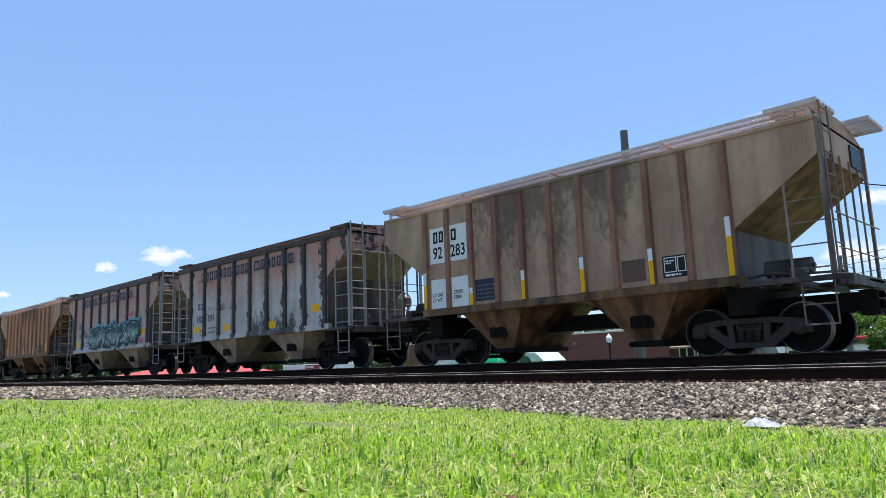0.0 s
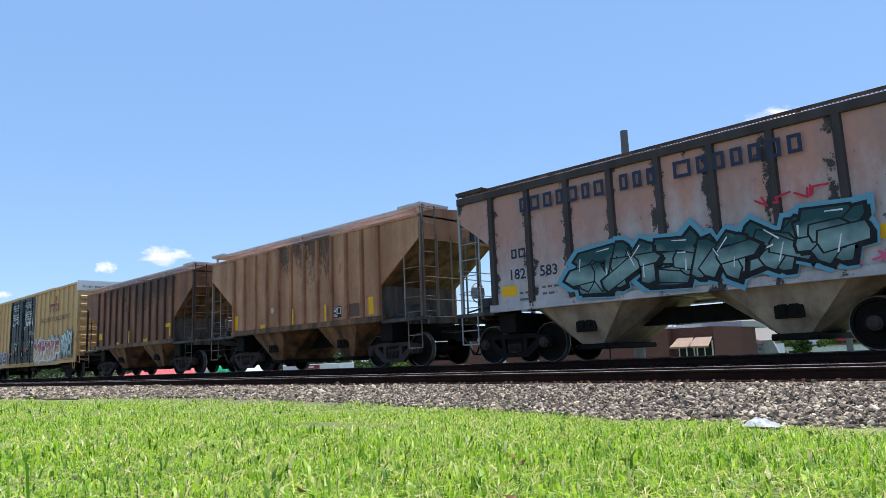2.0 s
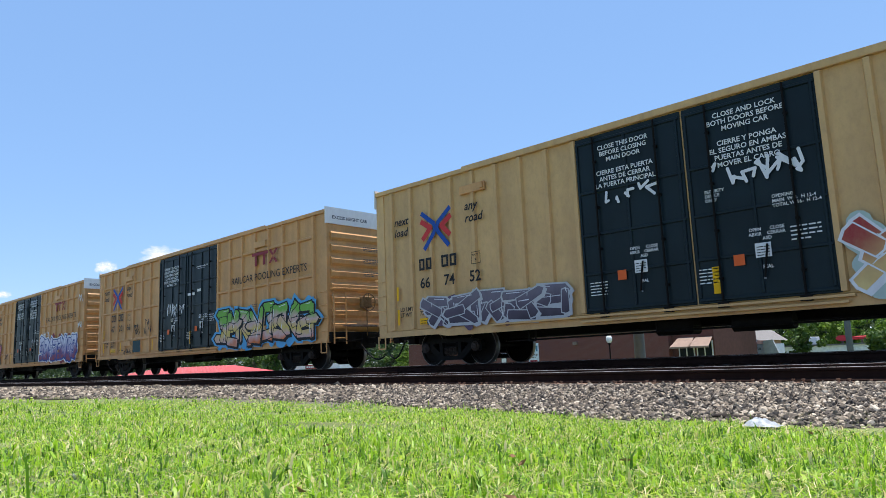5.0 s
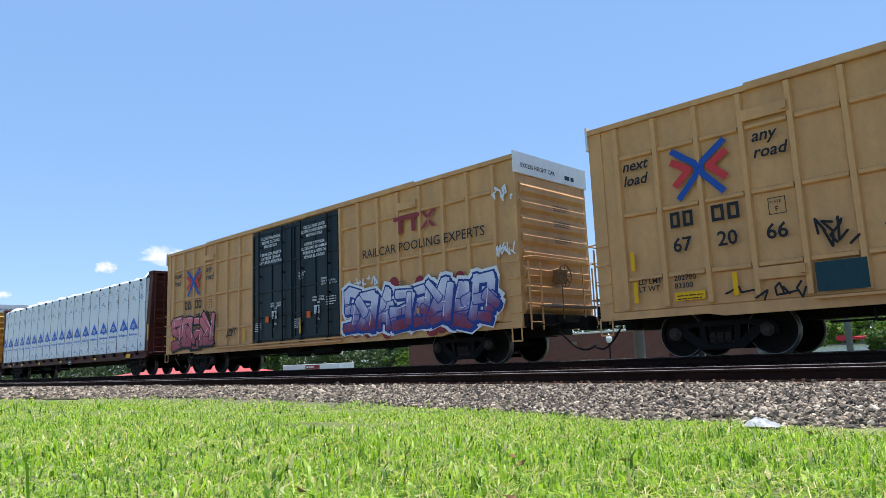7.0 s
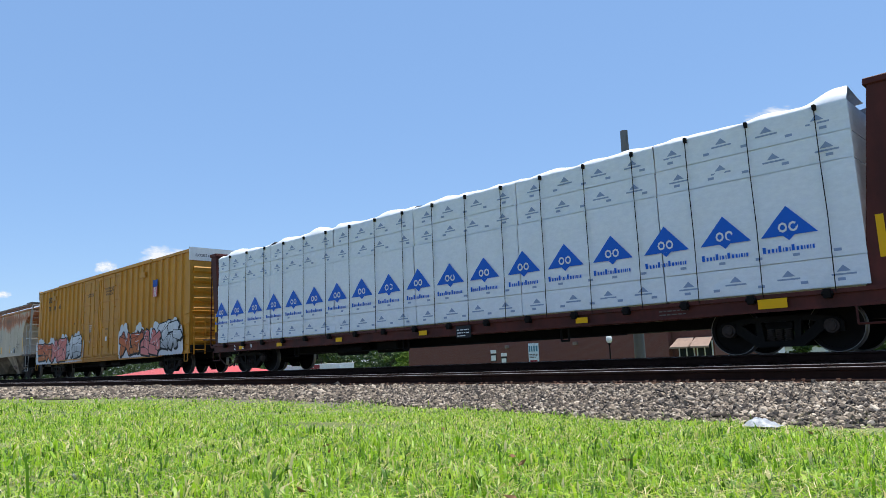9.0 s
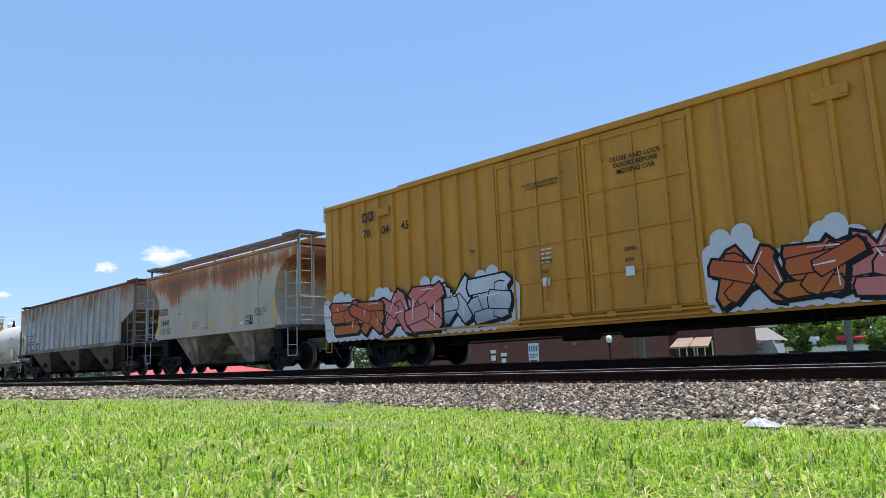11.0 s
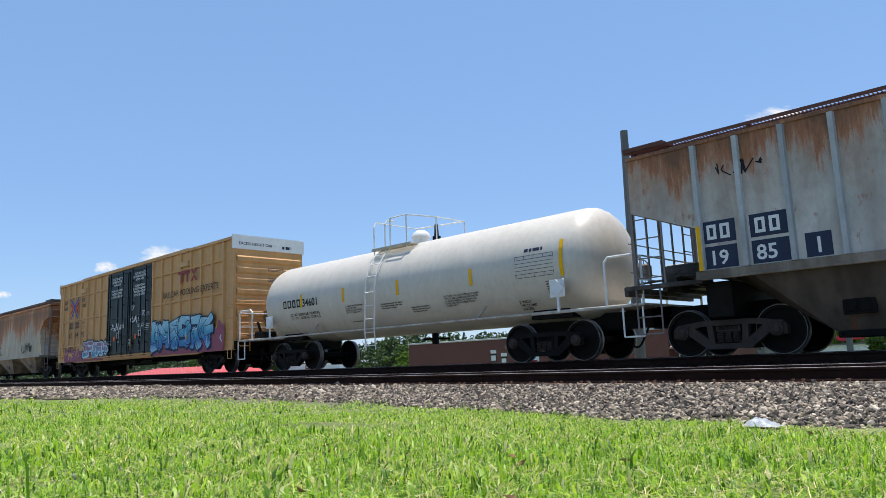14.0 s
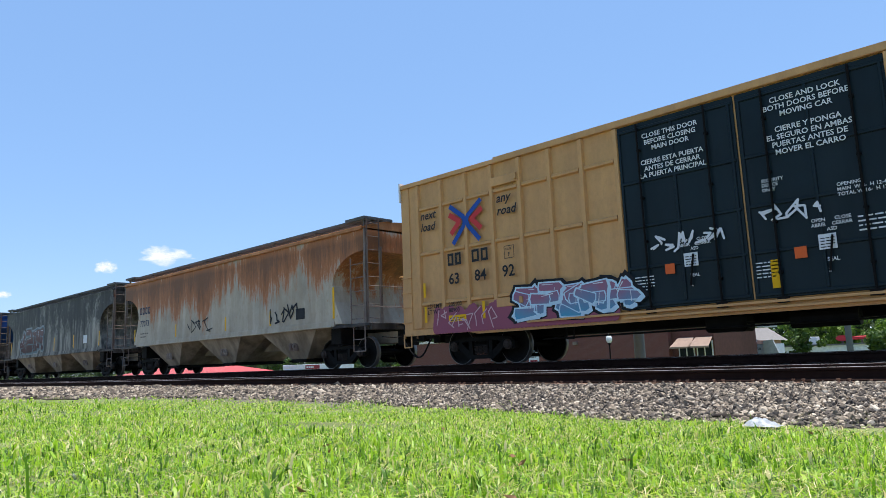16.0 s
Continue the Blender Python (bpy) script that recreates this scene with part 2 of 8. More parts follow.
PLATE = plain("rusty tie plate", (0.26, 0.15, 0.10), 0.8, 0, 0.3, 10)
CONCRETE = plain("grey weathered pole", (0.13, 0.135, 0.135), 0.8, 0, 0.12, 3)
WIRE = plain("black cable", (0.015, 0.015, 0.017), 0.6)
YEL = flat("yellow reflective stripe", (0.80, 0.42, 0.005), 0.4, 0.12)
WHT = flat("white stencil paint", (0.74, 0.74, 0.74))
BLK = flat("black stencil paint", (0.018, 0.018, 0.02))
NAVY = flat("navy stencil paint", (0.025, 0.035, 0.07))
GREYINK = flat("grey stencil paint", (0.13, 0.11, 0.10))
ORG = flat("orange decal", (0.75, 0.13, 0.03))
LOGORED = flat("dull red emblem paint", (0.28, 0.035, 0.045))
LOGOBLUE = flat("blue emblem paint", (0.015, 0.08, 0.36))
LOGOSCAR = flat("scarlet emblem paint", (0.60, 0.045, 0.05))
GPBLUE = flat("blue wrap print", (0.012, 0.12, 0.55), 0.4, 0.1)
FADEBLUE = flat("pale blue wrap print", (0.27, 0.34, 0.48), 0.4, 0.2)


def wrap_material():
    m, t, p = nodes_of("white lumber wrap")
    big = noise_tex(t, 1.1, (0.5, 1, 1.6), detail=8, rough=0.6)
    fine = noise_tex(t, 7, (1, 1, 1.8), detail=8, rough=0.7)
    crease = maths(t, "ABSOLUTE", maths(t, "SUBTRACT", noise_tex(t, 2.6, (1.3, 1, 0.8), detail=4, rough=0.55, offset=(3, 0, 1)), 0.5))
    t.links.new(ramp(t, fine, [(0.3, (0.68, 0.705, 0.745)), (0.7, (0.79, 0.81, 0.84))]), p.inputs["Base Color"])
    p.inputs["Roughness"].default_value = 0.38
    bump(t, p, maths(t, "ADD", big, maths(t, "MULTIPLY", crease, 1.2)), 0.45, 0.03)
    return m


WRAP = wrap_material()


def brick_material(name, a, b, mortar, scale=1.0):
    m, t, p = nodes_of(name)
    co = t.nodes.new("ShaderNodeTexCoord")
    mp = t.nodes.new("ShaderNodeMapping")
    mp.inputs["Rotation"].default_value = (radians(90), 0, 0)
    br = t.nodes.new("ShaderNodeTexBrick")
    br.inputs["Scale"].default_value = scale
    br.inputs["Brick Width"].default_value, br.inputs["Row Height"].default_value, br.inputs["Mortar Size"].default_value = 0.21, 0.075, 0.006
    br.inputs["Color1"].default_value, br.inputs["Color2"].default_value, br.inputs["Mortar"].default_value = (*a, 1), (*b, 1), (*mortar, 1)
    t.links.new(co.outputs["Object"], mp.inputs[0])
    t.links.new(mp.outputs[0], br.inputs["Vector"])
    t.links.new(mix(t, maths(t, "MULTIPLY", noise_tex(t, 1.5), 0.4), br.outputs[0], tuple(x * 0.5 for x in a)), p.inputs["Base Color"])
    p.inputs["Roughness"].default_value = 0.85
    return m


def island_material(name, stops, rough=0.85, trans=0.0, scale=30, coat=0.0):
    """Each loose piece takes a colour of its own."""
    m, t, p = nodes_of(name)
    g = t.nodes.new("ShaderNodeNewGeometry")
    c = ramp(t, g.outputs["Random Per Island"], stops)
    c = mix(t, maths(t, "MULTIPLY", noise_tex(t, scale, detail=4), 0.35), c, tuple(x * 0.45 for x in stops[0][1]))
    t.links.new(c, p.inputs["Base Color"])
    p.inputs["Roughness"].default_value = rough
    if trans:
        tr = t.nodes.new("ShaderNodeBsdfTranslucent")
        t.links.new(c, tr.inputs[0])
        ms = t.nodes.new("ShaderNodeMixShader")
        ms.inputs[0].default_value = trans
        t.links.new(p.outputs[0], ms.inputs[1])
        t.links.new(tr.outputs[0], ms.inputs[2])
        t.links.new(ms.outputs[0], t.nodes["Material Output"].inputs[0])
    return m


GRASSMAT = island_material("lawn grass", [(0, (0.028, 0.085, 0.006)), (0.25, (0.15, 0.33, 0.015)), (0.55, (0.37, 0.62, 0.032)), (0.84, (0.58, 0.77, 0.07)), (0.92, (0.68, 0.64, 0.22)), (1, (0.86, 0.76, 0.46))], 0.45, 0.5, 20)
STRAW = island_material("dry straw", [(0, (0.34, 0.26, 0.08)), (0.5, (0.58, 0.49, 0.17)), (1, (0.78, 0.70, 0.36))], 0.6, 0.2, 20)
STONEMAT = island_material("crushed ballast stone", [(0, (0.022, 0.018, 0.016)), (0.3, (0.085, 0.068, 0.053)), (0.6, (0.215, 0.168, 0.122)), (0.85, (0.42, 0.335, 0.24)), (1, (0.68, 0.575, 0.45))], 0.9, 0, 25)
LEAFMAT = island_material("tree foliage", [(0, (0.035, 0.075, 0.012)), (0.5, (0.065, 0.13, 0.02)), (1, (0.12, 0.20, 0.035))], 0.6, 0.3, 4)
LEAFDARK = island_material("dark tree foliage", [(0, (0.02, 0.045, 0.012)), (0.6, (0.04, 0.08, 0.02)), (1, (0.075, 0.12, 0.03))], 0.6, 0.25, 4)
LEAFLIGHT = island_material("sunlit young foliage", [(0, (0.06, 0.13, 0.015)), (0.5, (0.15, 0.27, 0.03)), (1, (0.26, 0.38, 0.06))], 0.6, 0.45, 4)
BARK = plain("tree bark", (0.10, 0.075, 0.055), 0.9, 0, 0.3, 5, 0.5)
SOIL = plain("lawn soil with thatch", (0.165, 0.195, 0.062), 0.95, 0, 0.4, 1.6, 0.5)
BRICK = brick_material("red brick", (0.17, 0.05, 0.038), (0.13, 0.038, 0.03), (0.20, 0.13, 0.11))
BRICKTAN = brick_material("pinkish tan brick", (0.36, 0.20, 0.15), (0.30, 0.165, 0.125), (0.36, 0.28, 0.24))

# ---------------------------------------------------------------- mesh tools


class Shape:
    """A mesh put together from simple solids."""

    def __init__(self):
        self.v, self.f = [], []

    def add(self, verts, faces):
        n = len(self.v)
        self.v += [tuple(p) for p in verts]
        self.f += [tuple(i + n for i in f) for f in faces]
        return self

    def box(self, x0, x1, y0, y1, z0, z1, c=0.0):
        """A box; c chamfers its edges."""
        if c <= 0:
            p = [(x, y, z) for x in (x0, x1) for y in (y0, y1) for z in (z0, z1)]
            return self.add(p, [(0, 1, 3, 2), (4, 6, 7, 5), (0, 4, 5, 1), (2, 3, 7, 6), (0, 2, 6, 4), (1, 5, 7, 3)])
        b = bmesh.new()
        bmesh.ops.create_cube(b, size=1)
        for q in b.verts:
            q.co = ((x0 + x1) / 2 + q.co.x * (x1 - x0), (y0 + y1) / 2 + q.co.y * (y1 - y0), (z0 + z1) / 2 + q.co.z * (z1 - z0))
        bmesh.ops.bevel(b, geom=b.edges[:], offset=c, segments=1, affect="EDGES")
        b.verts.index_update()
        self.add([q.co[:] for q in b.verts], [[q.index for q in f.verts] for f in b.faces])
        b.free()
        return self

    def prism(self, pts, y0, y1):
        """A polygon in x, z drawn out from y0 to y1."""
        n = len(pts)
        v = [(x, y0, z) for x, z in pts] + [(x, y1, z) for x, z in pts]
        return self.add(v, [tuple(range(n)), tuple(range(2 * n - 1, n - 1, -1))] + [(i, i + n, (i + 1) % n + n, (i + 1) % n) for i in range(n)])

    def prism_x(self, pts, x0, x1):
        """A polygon in y, z drawn out from x0 to x1."""
        n = len(pts)
        v = [(x0, y, z) for y, z in pts] + [(x1, y, z) for y, z in pts]
        return self.add(v, [tuple(range(n)), tuple(range(2 * n - 1, n - 1, -1))] + [(i, i + n, (i + 1) % n + n, (i + 1) % n) for i in range(n)])

    def rod(self, a, b, r, seg=6, r2=None):
        a, b = Vector(a), Vector(b)
        d = (b - a).normalized()
        u = d.orthogonal().normalized()
        w = d.cross(u)
        r2 = r if r2 is None else r2
        ring = [(math.cos(2 * math.pi * k / seg), math.sin(2 * math.pi * k / seg)) for k in range(seg)]
        v = [a + (u * c + w * s) * r for c, s in ring] + [b + (u * c + w * s) * r2 for c, s in ring]
        return self.add(v, [tuple(range(seg))[::-1], tuple(range(seg, 2 * seg))] + [(i, (i + 1) % seg, (i + 1) % seg + seg, i + seg) for i in range(seg)])

    def path(self, pts, r, seg=6):
        for a, b in zip(pts, pts[1:]):
            self.rod(a, b, r, seg)
        return self

    def lathe(self, prof, axis="y", seg=24, at=(0, 0, 0)):
        """Turn a profile of (along, radius) about an axis."""
        v, f, n = [], [], len(prof)
        for k in range(seg):
            c, s = math.cos(2 * math.pi * k / seg), math.sin(2 * math.pi * k / seg)
            for h, r in prof:
                p = {"y": (r * c, h, r * s), "x": (h, r * c, r * s), "z": (r * c, r * s, h)}[axis]
                v.append((p[0] + at[0], p[1] + at[1], p[2] + at[2]))
        for k in range(seg):
            for i in range(n - 1):
                f.append((k * n + i, k * n + i + 1, (k + 1) % seg * n + i + 1, (k + 1) % seg * n + i))
        return self.add(v, f)

    def torus(self, at, R, r, axis="y", seg=16, sub=5):
        prof = [(r * math.sin(2 * math.pi * i / sub), R + r * math.cos(2 * math.pi * i / sub)) for i in range(sub + 1)]
        return self.lathe(prof, axis, seg, at)

    def mesh(self, name, smooth=False):
        me = bpy.data.meshes.new(name)
        me.from_pydata(self.v, [], self.f)
        b = bmesh.new()
        b.from_mesh(me)
        bmesh.ops.recalc_face_normals(b, faces=b.faces[:])
        b.to_mesh(me)
        b.free()
        if smooth:
            me.shade_smooth()
            me.set_sharp_from_angle(angle=radians(35))
        return me


def part(name, shape, material, parent=None, label="", smooth=False, at=None):
    """Links a shape (or a mesh) as one object under a thing or a part."""
    me = shape.mesh(name, smooth) if isinstance(shape, Shape) else shape
    if not me.materials:
        me.materials.append(material)
    ob = new(name, me)
    if parent is not None:
        ob.parent = parent
    if at:
        ob.location = at
    if label:
        tagged(ob, label)
    return ob


def text_shape(shape, words, x, z, size, y, align="LEFT", squash=1.0, lean=0.0, xaxis=(1, 0), weight=0.018):
    """Letters standing upright, read from -y; xaxis turns the line of writing in plan."""
    cu = bpy.data.curves.new("letters", "FONT")
    cu.body, cu.size, cu.align_x, cu.shear = words, size, align, lean
    cu.resolution_u = 2
    cu.offset = size * weight
    ob = bpy.data.objects.new("letters", cu)
    me = bpy.data.meshes.new_from_object(ob)
    shape.add([(x + p.co.x * squash * xaxis[0], y + p.co.x * squash * xaxis[1], z + p.co.y) for p in me.vertices], [tuple(f.vertices) for f in me.polygons])
    bpy.data.objects.remove(ob)
    bpy.data.curves.remove(cu)
    bpy.data.meshes.remove(me)
    return shape


def sheet_mesh(shape, name):
    me = bpy.data.meshes.new(name)
    me.from_pydata(shape.v, [], shape.f)
    return me


def quad(shape, x0, x1, z0, z1, y):
    return shape.add([(x0, y, z0), (x1, y, z0), (x1, y, z1), (x0, y, z1)], [(0, 1, 2, 3)])


def bars(shape, rnd, x, z, w, h, y, lines=1, gap=0.5):
    """Lines of writing too small to read, as short bars."""
    step = h / lines
    for i in range(lines):
        zz, xx = z + h - step * (i + 1), x
        end = x + w * (1 if i < lines - 1 else rnd.uniform(0.6, 1))
        while xx < end:
            ww = min(rnd.uniform(0.6, 2.4) * step, end - xx)
            quad(shape, xx, xx + ww, zz, zz + step * gap, y)
            xx += ww + step * 0.35
    return shape


# ---------------------------------------------------------------- ground
YC = 14.43          # the train's track, rail heads at z = 0
YN = 10.16          # the empty track beside the lawn
ZN = -0.135


def edge_y(x):
    """Where the lawn meets the stones."""
    return float(np.interp(x, (-40, -21, -15, -8.8, -5.8, -3.4, -2.3, -1.45, 0), (5.4, 5.6, 6.9, 6.74, 6.03, 5.56, 5.53, 5.36, 5.2))) + 0.05 * math.sin(x * 0.9) + 0.05 * math.sin(x * 2.3 + 1)


def street_dip(x):
    """The street falls away far to the west."""
    u = min(1, max(0, (-62 - x) / 12))
    return u * u * (3 - 2 * u)


def ground_z(x, y):
    if y < 0:
        return -0.15
    if y < 5.4:
        return -0.15 - 0.054 * y
    if y < 17.5:
        return -0.4416
    if y < 21:
        return -0.4416 - (y - 17.5) / 3.5 * 1.9884
    if 27 < y < 43:
        return -2.43 - 1.6 * street_dip(x) * min(1, (y - 27) / 3, (43 - y) / 3)
    return -2.43


def build_ground():
    sh = Shape()
    xs = [-3000, -800, -300, -150, -90, -74, -71, -68, -65, -62, -60] + [-45 + 1.5 * i for i in range(36)] + [12, 20, 40, 90, 200, 500, 1200, 3000]
    ys = [-1500, -300, -60, -20, -8, -3] + [0.5 * i for i in range(0, 16)] + [10, 17.5, 18.5, 20, 21, 27, 30, 40, 43, 45, 70, 120, 250, 600, 1500, 3500]
    for x in xs:
        for y in ys:
            bumps = 0.02 * noise.noise((x * 0.7, y * 0.7, 0)) if -46 < x < 10 and -2 < y < 5 else 0
            sh.v.append((x, y, ground_z(x, y) + bumps))
    n = len(ys)
    sh.f = [(i * n + j, (i + 1) * n + j, (i + 1) * n + j + 1, i * n + j + 1) for i in range(len(xs) - 1) for j in range(n - 1)]
    tagged(part("ground", sheet_mesh(sh, "ground"), SOIL), "green lawn ground sloping down to the railway", "ground", kind="structure")


def build_road():
    """The street that runs along the far side of the railway."""
    sh = Shape()
    xs = [-900, -300, -150, -90, -74, -71, -68, -65, -62, -60, -40, -20, 0, 20, 60, 300]
    for x in xs:
        for y in (30.2, 40.0):
            sh.v.append((x, y, ground_z(x, y) + 0.03))
    sh.f = [(2 * i, 2 * i + 2, 2 * i + 3, 2 * i + 1) for i in range(len(xs) - 1)]
    tagged(part("road", sheet_mesh(sh, "road"), ASPHALT), "grey asphalt street behind the railway", "road", kind="structure")


def build_ballast():
    sh = Shape()
    prof = [(5.0, -0.50), (5.6, -0.455), (6.8, -0.435), (8.2, -0.365), (8.9, -0.335), (11.6, -0.325), (12.5, -0.21), (16.3, -0.20), (17.2, -0.5), (18.6, -0.95), (19.4, -1.4)]
    xs = [-900, -300, -120, -60] + [-45 + i for i in range(56)] + [20, 60, 200, 900]
    for x in xs:
        for y, z in prof:
            sh.v.append((x, y, z + 0.015 * noise.noise((x * 1.3, y * 1.3, 2))))
    n = len(prof)
    sh.f = [(i * n + j, (i + 1) * n + j, (i + 1) * n + j + 1, i * n + j + 1) for i in range(len(xs) - 1) for j in range(n - 1)]
    bed = plain("ballast bed", (0.155, 0.13, 0.105), 0.95, 0, 0.5, 12, 0.8)
    tagged(part("ballast_bed", sheet_mesh(sh, "ballast_bed"), bed), "grey-brown gravel bed under two railway tracks", "gravel", kind="structure")

    rnd = np.random.RandomState(4)
    ico = bmesh.new()
    bmesh.ops.create_icosphere(ico, subdivisions=1, radius=1)
    base = np.array([v.co[:] for v in ico.verts])
    tri = np.array([[v.index for v in f.verts] for f in ico.faces])
    ico.free()
    zs = np.array(prof)
    spots = []
    for x0, x1, dens, size in ((-9, -0.8, 1350, 0.0205), (-20, -9, 580, 0.030), (-46, -20, 190, 0.052)):
        n = int((x1 - x0) * 4.1 * dens)
        spots.append(np.stack([rnd.uniform(x0, x1, n), rnd.uniform(5.2, 9.3, n), size * rnd.lognormal(0, 0.28, n)], 1))
    spots = np.concatenate(spots)
    keep = [y > edge_y(x) + rnd.uniform(-0.12, 0.15) for x, y, _ in spots]
    spots = spots[np.array(keep)]
    n = len(spots)
    q = rnd.normal(size=(n, 4))
    q /= np.linalg.norm(q, axis=1)[:, None]
    w, a, b, c = q.T
    rot = np.stack([1 - 2 * (b * b + c * c), 2 * (a * b - c * w), 2 * (a * c + b * w), 2 * (a * b + c * w), 1 - 2 * (a * a + c * c), 2 * (b * c - a * w),
                    2 * (a * c - b * w), 2 * (b * c + a * w), 1 - 2 * (a * a + b * b)], 1).reshape(n, 3, 3)
    shape = base[None] * rnd.uniform(0.62, 1.25, (n, 12, 1)) * (spots[:, 2][:, None] * rnd.uniform(0.6, 1.25, (n, 3)))[:, None, :]
    pts = np.einsum("nij,nkj->nki", rot, shape)
    pts[:, :, 0] += spots[:, 0][:, None]
    pts[:, :, 1] += spots[:, 1][:, None]
    pts[:, :, 2] += (np.interp(spots[:, 1], zs[:, 0], zs[:, 1]) + rnd.uniform(-0.022, 0.02, n))[:, None]
    big_mesh("ballast_stones", pts.reshape(-1, 3), (tri[None] + 12 * np.arange(n)[:, None, None]).reshape(-1, 3), STONEMAT,
             "loose crushed grey and tan ballast stones", "stones")


def big_mesh(name, verts, tris, material, label, category):
    me = bpy.data.meshes.new(name)
    k = tris.shape[1]
    me.vertices.add(len(verts))
    me.vertices.foreach_set("co", verts.astype(np.float32).ravel())
    me.loops.add(tris.size)
    me.loops.foreach_set("vertex_index", tris.astype(np.int32).ravel())
    me.polygons.add(len(tris))
    me.polygons.foreach_set("loop_start", np.arange(0, tris.size, k, dtype=np.int32))
    me.update(calc_edges=True)
    if name == "ballast_stones":
        me.shade_flat()
    me.materials.append(material)
    return tagged(new(name, me), label, category, kind="stuff")


def blades(rnd, s, lean, lie=0.0):
    """Bent blades of three triangles from rows of x, y, height, width."""
    n = len(s)
    az = rnd.uniform(0, 2 * np.pi, n)
    side = np.stack([-np.sin(az), np.cos(az), np.zeros(n)], 1)
    out = np.stack([np.cos(az), np.sin(az), np.zeros(n)], 1)
    base = np.stack([s[:, 0], s[:, 1], np.array([ground_z(x, y) for x, y in s[:, :2]]) - 0.005 + lie], 1)
    up = np.array([0, 0, 1.0])
    h, w = s[:, 2:3], s[:, 3:4]
    mid = base + up * h * (0.62 * np.clip(1.15 - 0.3 * lean, 0.05, 1))[:, None] + out * h * (lean * 0.3)[:, None]
    tip = base + up * h * np.clip(1 - 0.36 * lean, -0.02, 1)[:, None] + out * h * (lean * 0.95)[:, None]
    v = np.stack([base - side * w * 0.5, base + side * w * 0.5, mid + side * w * 0.42, mid - side * w * 0.42, tip], 1)
    tri = np.array([[0, 1, 2], [0, 2, 3], [3, 2, 4]])
    return v.reshape(-1, 3), (tri[None] + 5 * np.arange(n)[:, None, None]).reshape(-1, 3)


def fan(rnd, d0, d1, count):
    """Places spread over the lawn between two distances."""
    ang = rnd.uniform(radians(6), radians(86), count)
    d = np.sqrt(rnd.uniform(d0 ** 2, d1 ** 2, count))
    return -d * np.sin(ang), d * np.cos(ang)


def build_grass():
    rnd = np.random.RandomState(7)
    sets = []
    for d0, d1, count, hgt, wid in ((0.75, 2.0, 26000, 0.031, 0.0046), (2.0, 4.0, 60000, 0.030, 0.0052), (4.0, 8.0, 105000, 0.029, 0.0066), (8.0, 16.0, 62000, 0.034, 0.012), (16.0, 48.0, 32000, 0.05, 0.035)):
        x, y = fan(rnd, d0, d1, count)
        h = hgt * rnd.lognormal(0, 0.36, count)
        broad = rnd.rand(count) < 0.10
        w = wid * rnd.uniform(0.5, 1.2, count) * np.where(broad, 1.9, 1)
        sets.append(np.stack([x, y, h * np.where(broad, 1.25, 1), w], 1))
    # broad-leaved tufts in the lawn, and taller ones at the edge of the stones
    cx, cy = fan(rnd, 0.95, 5.0, 420)
    for a, b in zip(cx, cy):
        k = rnd.randint(5, 15)
        sets.append(np.stack([a + rnd.normal(0, 0.03, k), b + rnd.normal(0, 0.03, k), rnd.uniform(0.035, 0.085, k), rnd.uniform(0.006, 0.015, k)], 1))
    tx = rnd.uniform(-20, 0, 60)
    for i in range(60):
        k = 22
        sets.append(np.stack([tx[i] + rnd.normal(0, 0.05, k), np.full(k, edge_y(tx[i]) + rnd.uniform(-0.15, 0.25)) + rnd.normal(0, 0.04, k), rnd.uniform(0.04, 0.11, k), np.full(k, 0.006)], 1))
    s = np.concatenate(sets)
    keep = np.array([y < edge_y(x) + (0.3 if h > 0.1 else 0.03) for x, y, h, w in s])
    patch = np.array([noise.noise((x * 1.1, y * 1.1, 4)) + 0.8 * noise.noise((x * 3.7, y * 3.7, 8)) for x, y, h, w in s])
    s[:, 2] *= np.clip(1 + 0.8 * patch, 0.35, 2)
    s = s[keep]
    v, tri = blades(rnd, s, rnd.uniform(0.15, 2.4, len(s)))
    big_mesh("grass", v, tri, GRASSMAT, "sunlit green mown lawn grass", "grass")
    # mown, dried stalks that lie on the lawn
    sets = []
    for d0, d1, count, wid in ((0.8, 2.5, 1000, 0.0026), (2.5, 6.5, 3000, 0.0034), (6.5, 16, 2200, 0.006)):
        x, y = fan(rnd, d0, d1, count)
        sets.append(np.stack([x, y, rnd.uniform(0.03, 0.085, count), wid * rnd.uniform(0.6, 1.3, count)], 1))
    s = np.concatenate(sets)
    s = s[np.array([y < edge_y(x) and noise.noise((x * 0.9, y * 0.9, 12)) > -0.12 for x, y, h, w in s])]
    v, tri = blades(rnd, s, rnd.uniform(2.2, 2.8, len(s)), rnd.uniform(0.012, 0.034, len(s)))
    big_mesh("dry_clippings", v, tri, STRAW, "dry straw-coloured clippings lying on the lawn", "clippings")


def rail_profile(h):
    return [(-0.076, -h), (0.076, -h), (0.076, -h + 0.012), (0.012, -h + 0.035), (0.009, -0.045), (0.036, -0.036), (0.036, -0.010), (0.028, -0.001), (-0.028, -0.001), (-0.036, -0.010), (-0.036, -0.036), (-0.009, -0.045), (-0.012, -h + 0.035), (-0.076, -h + 0.012)]


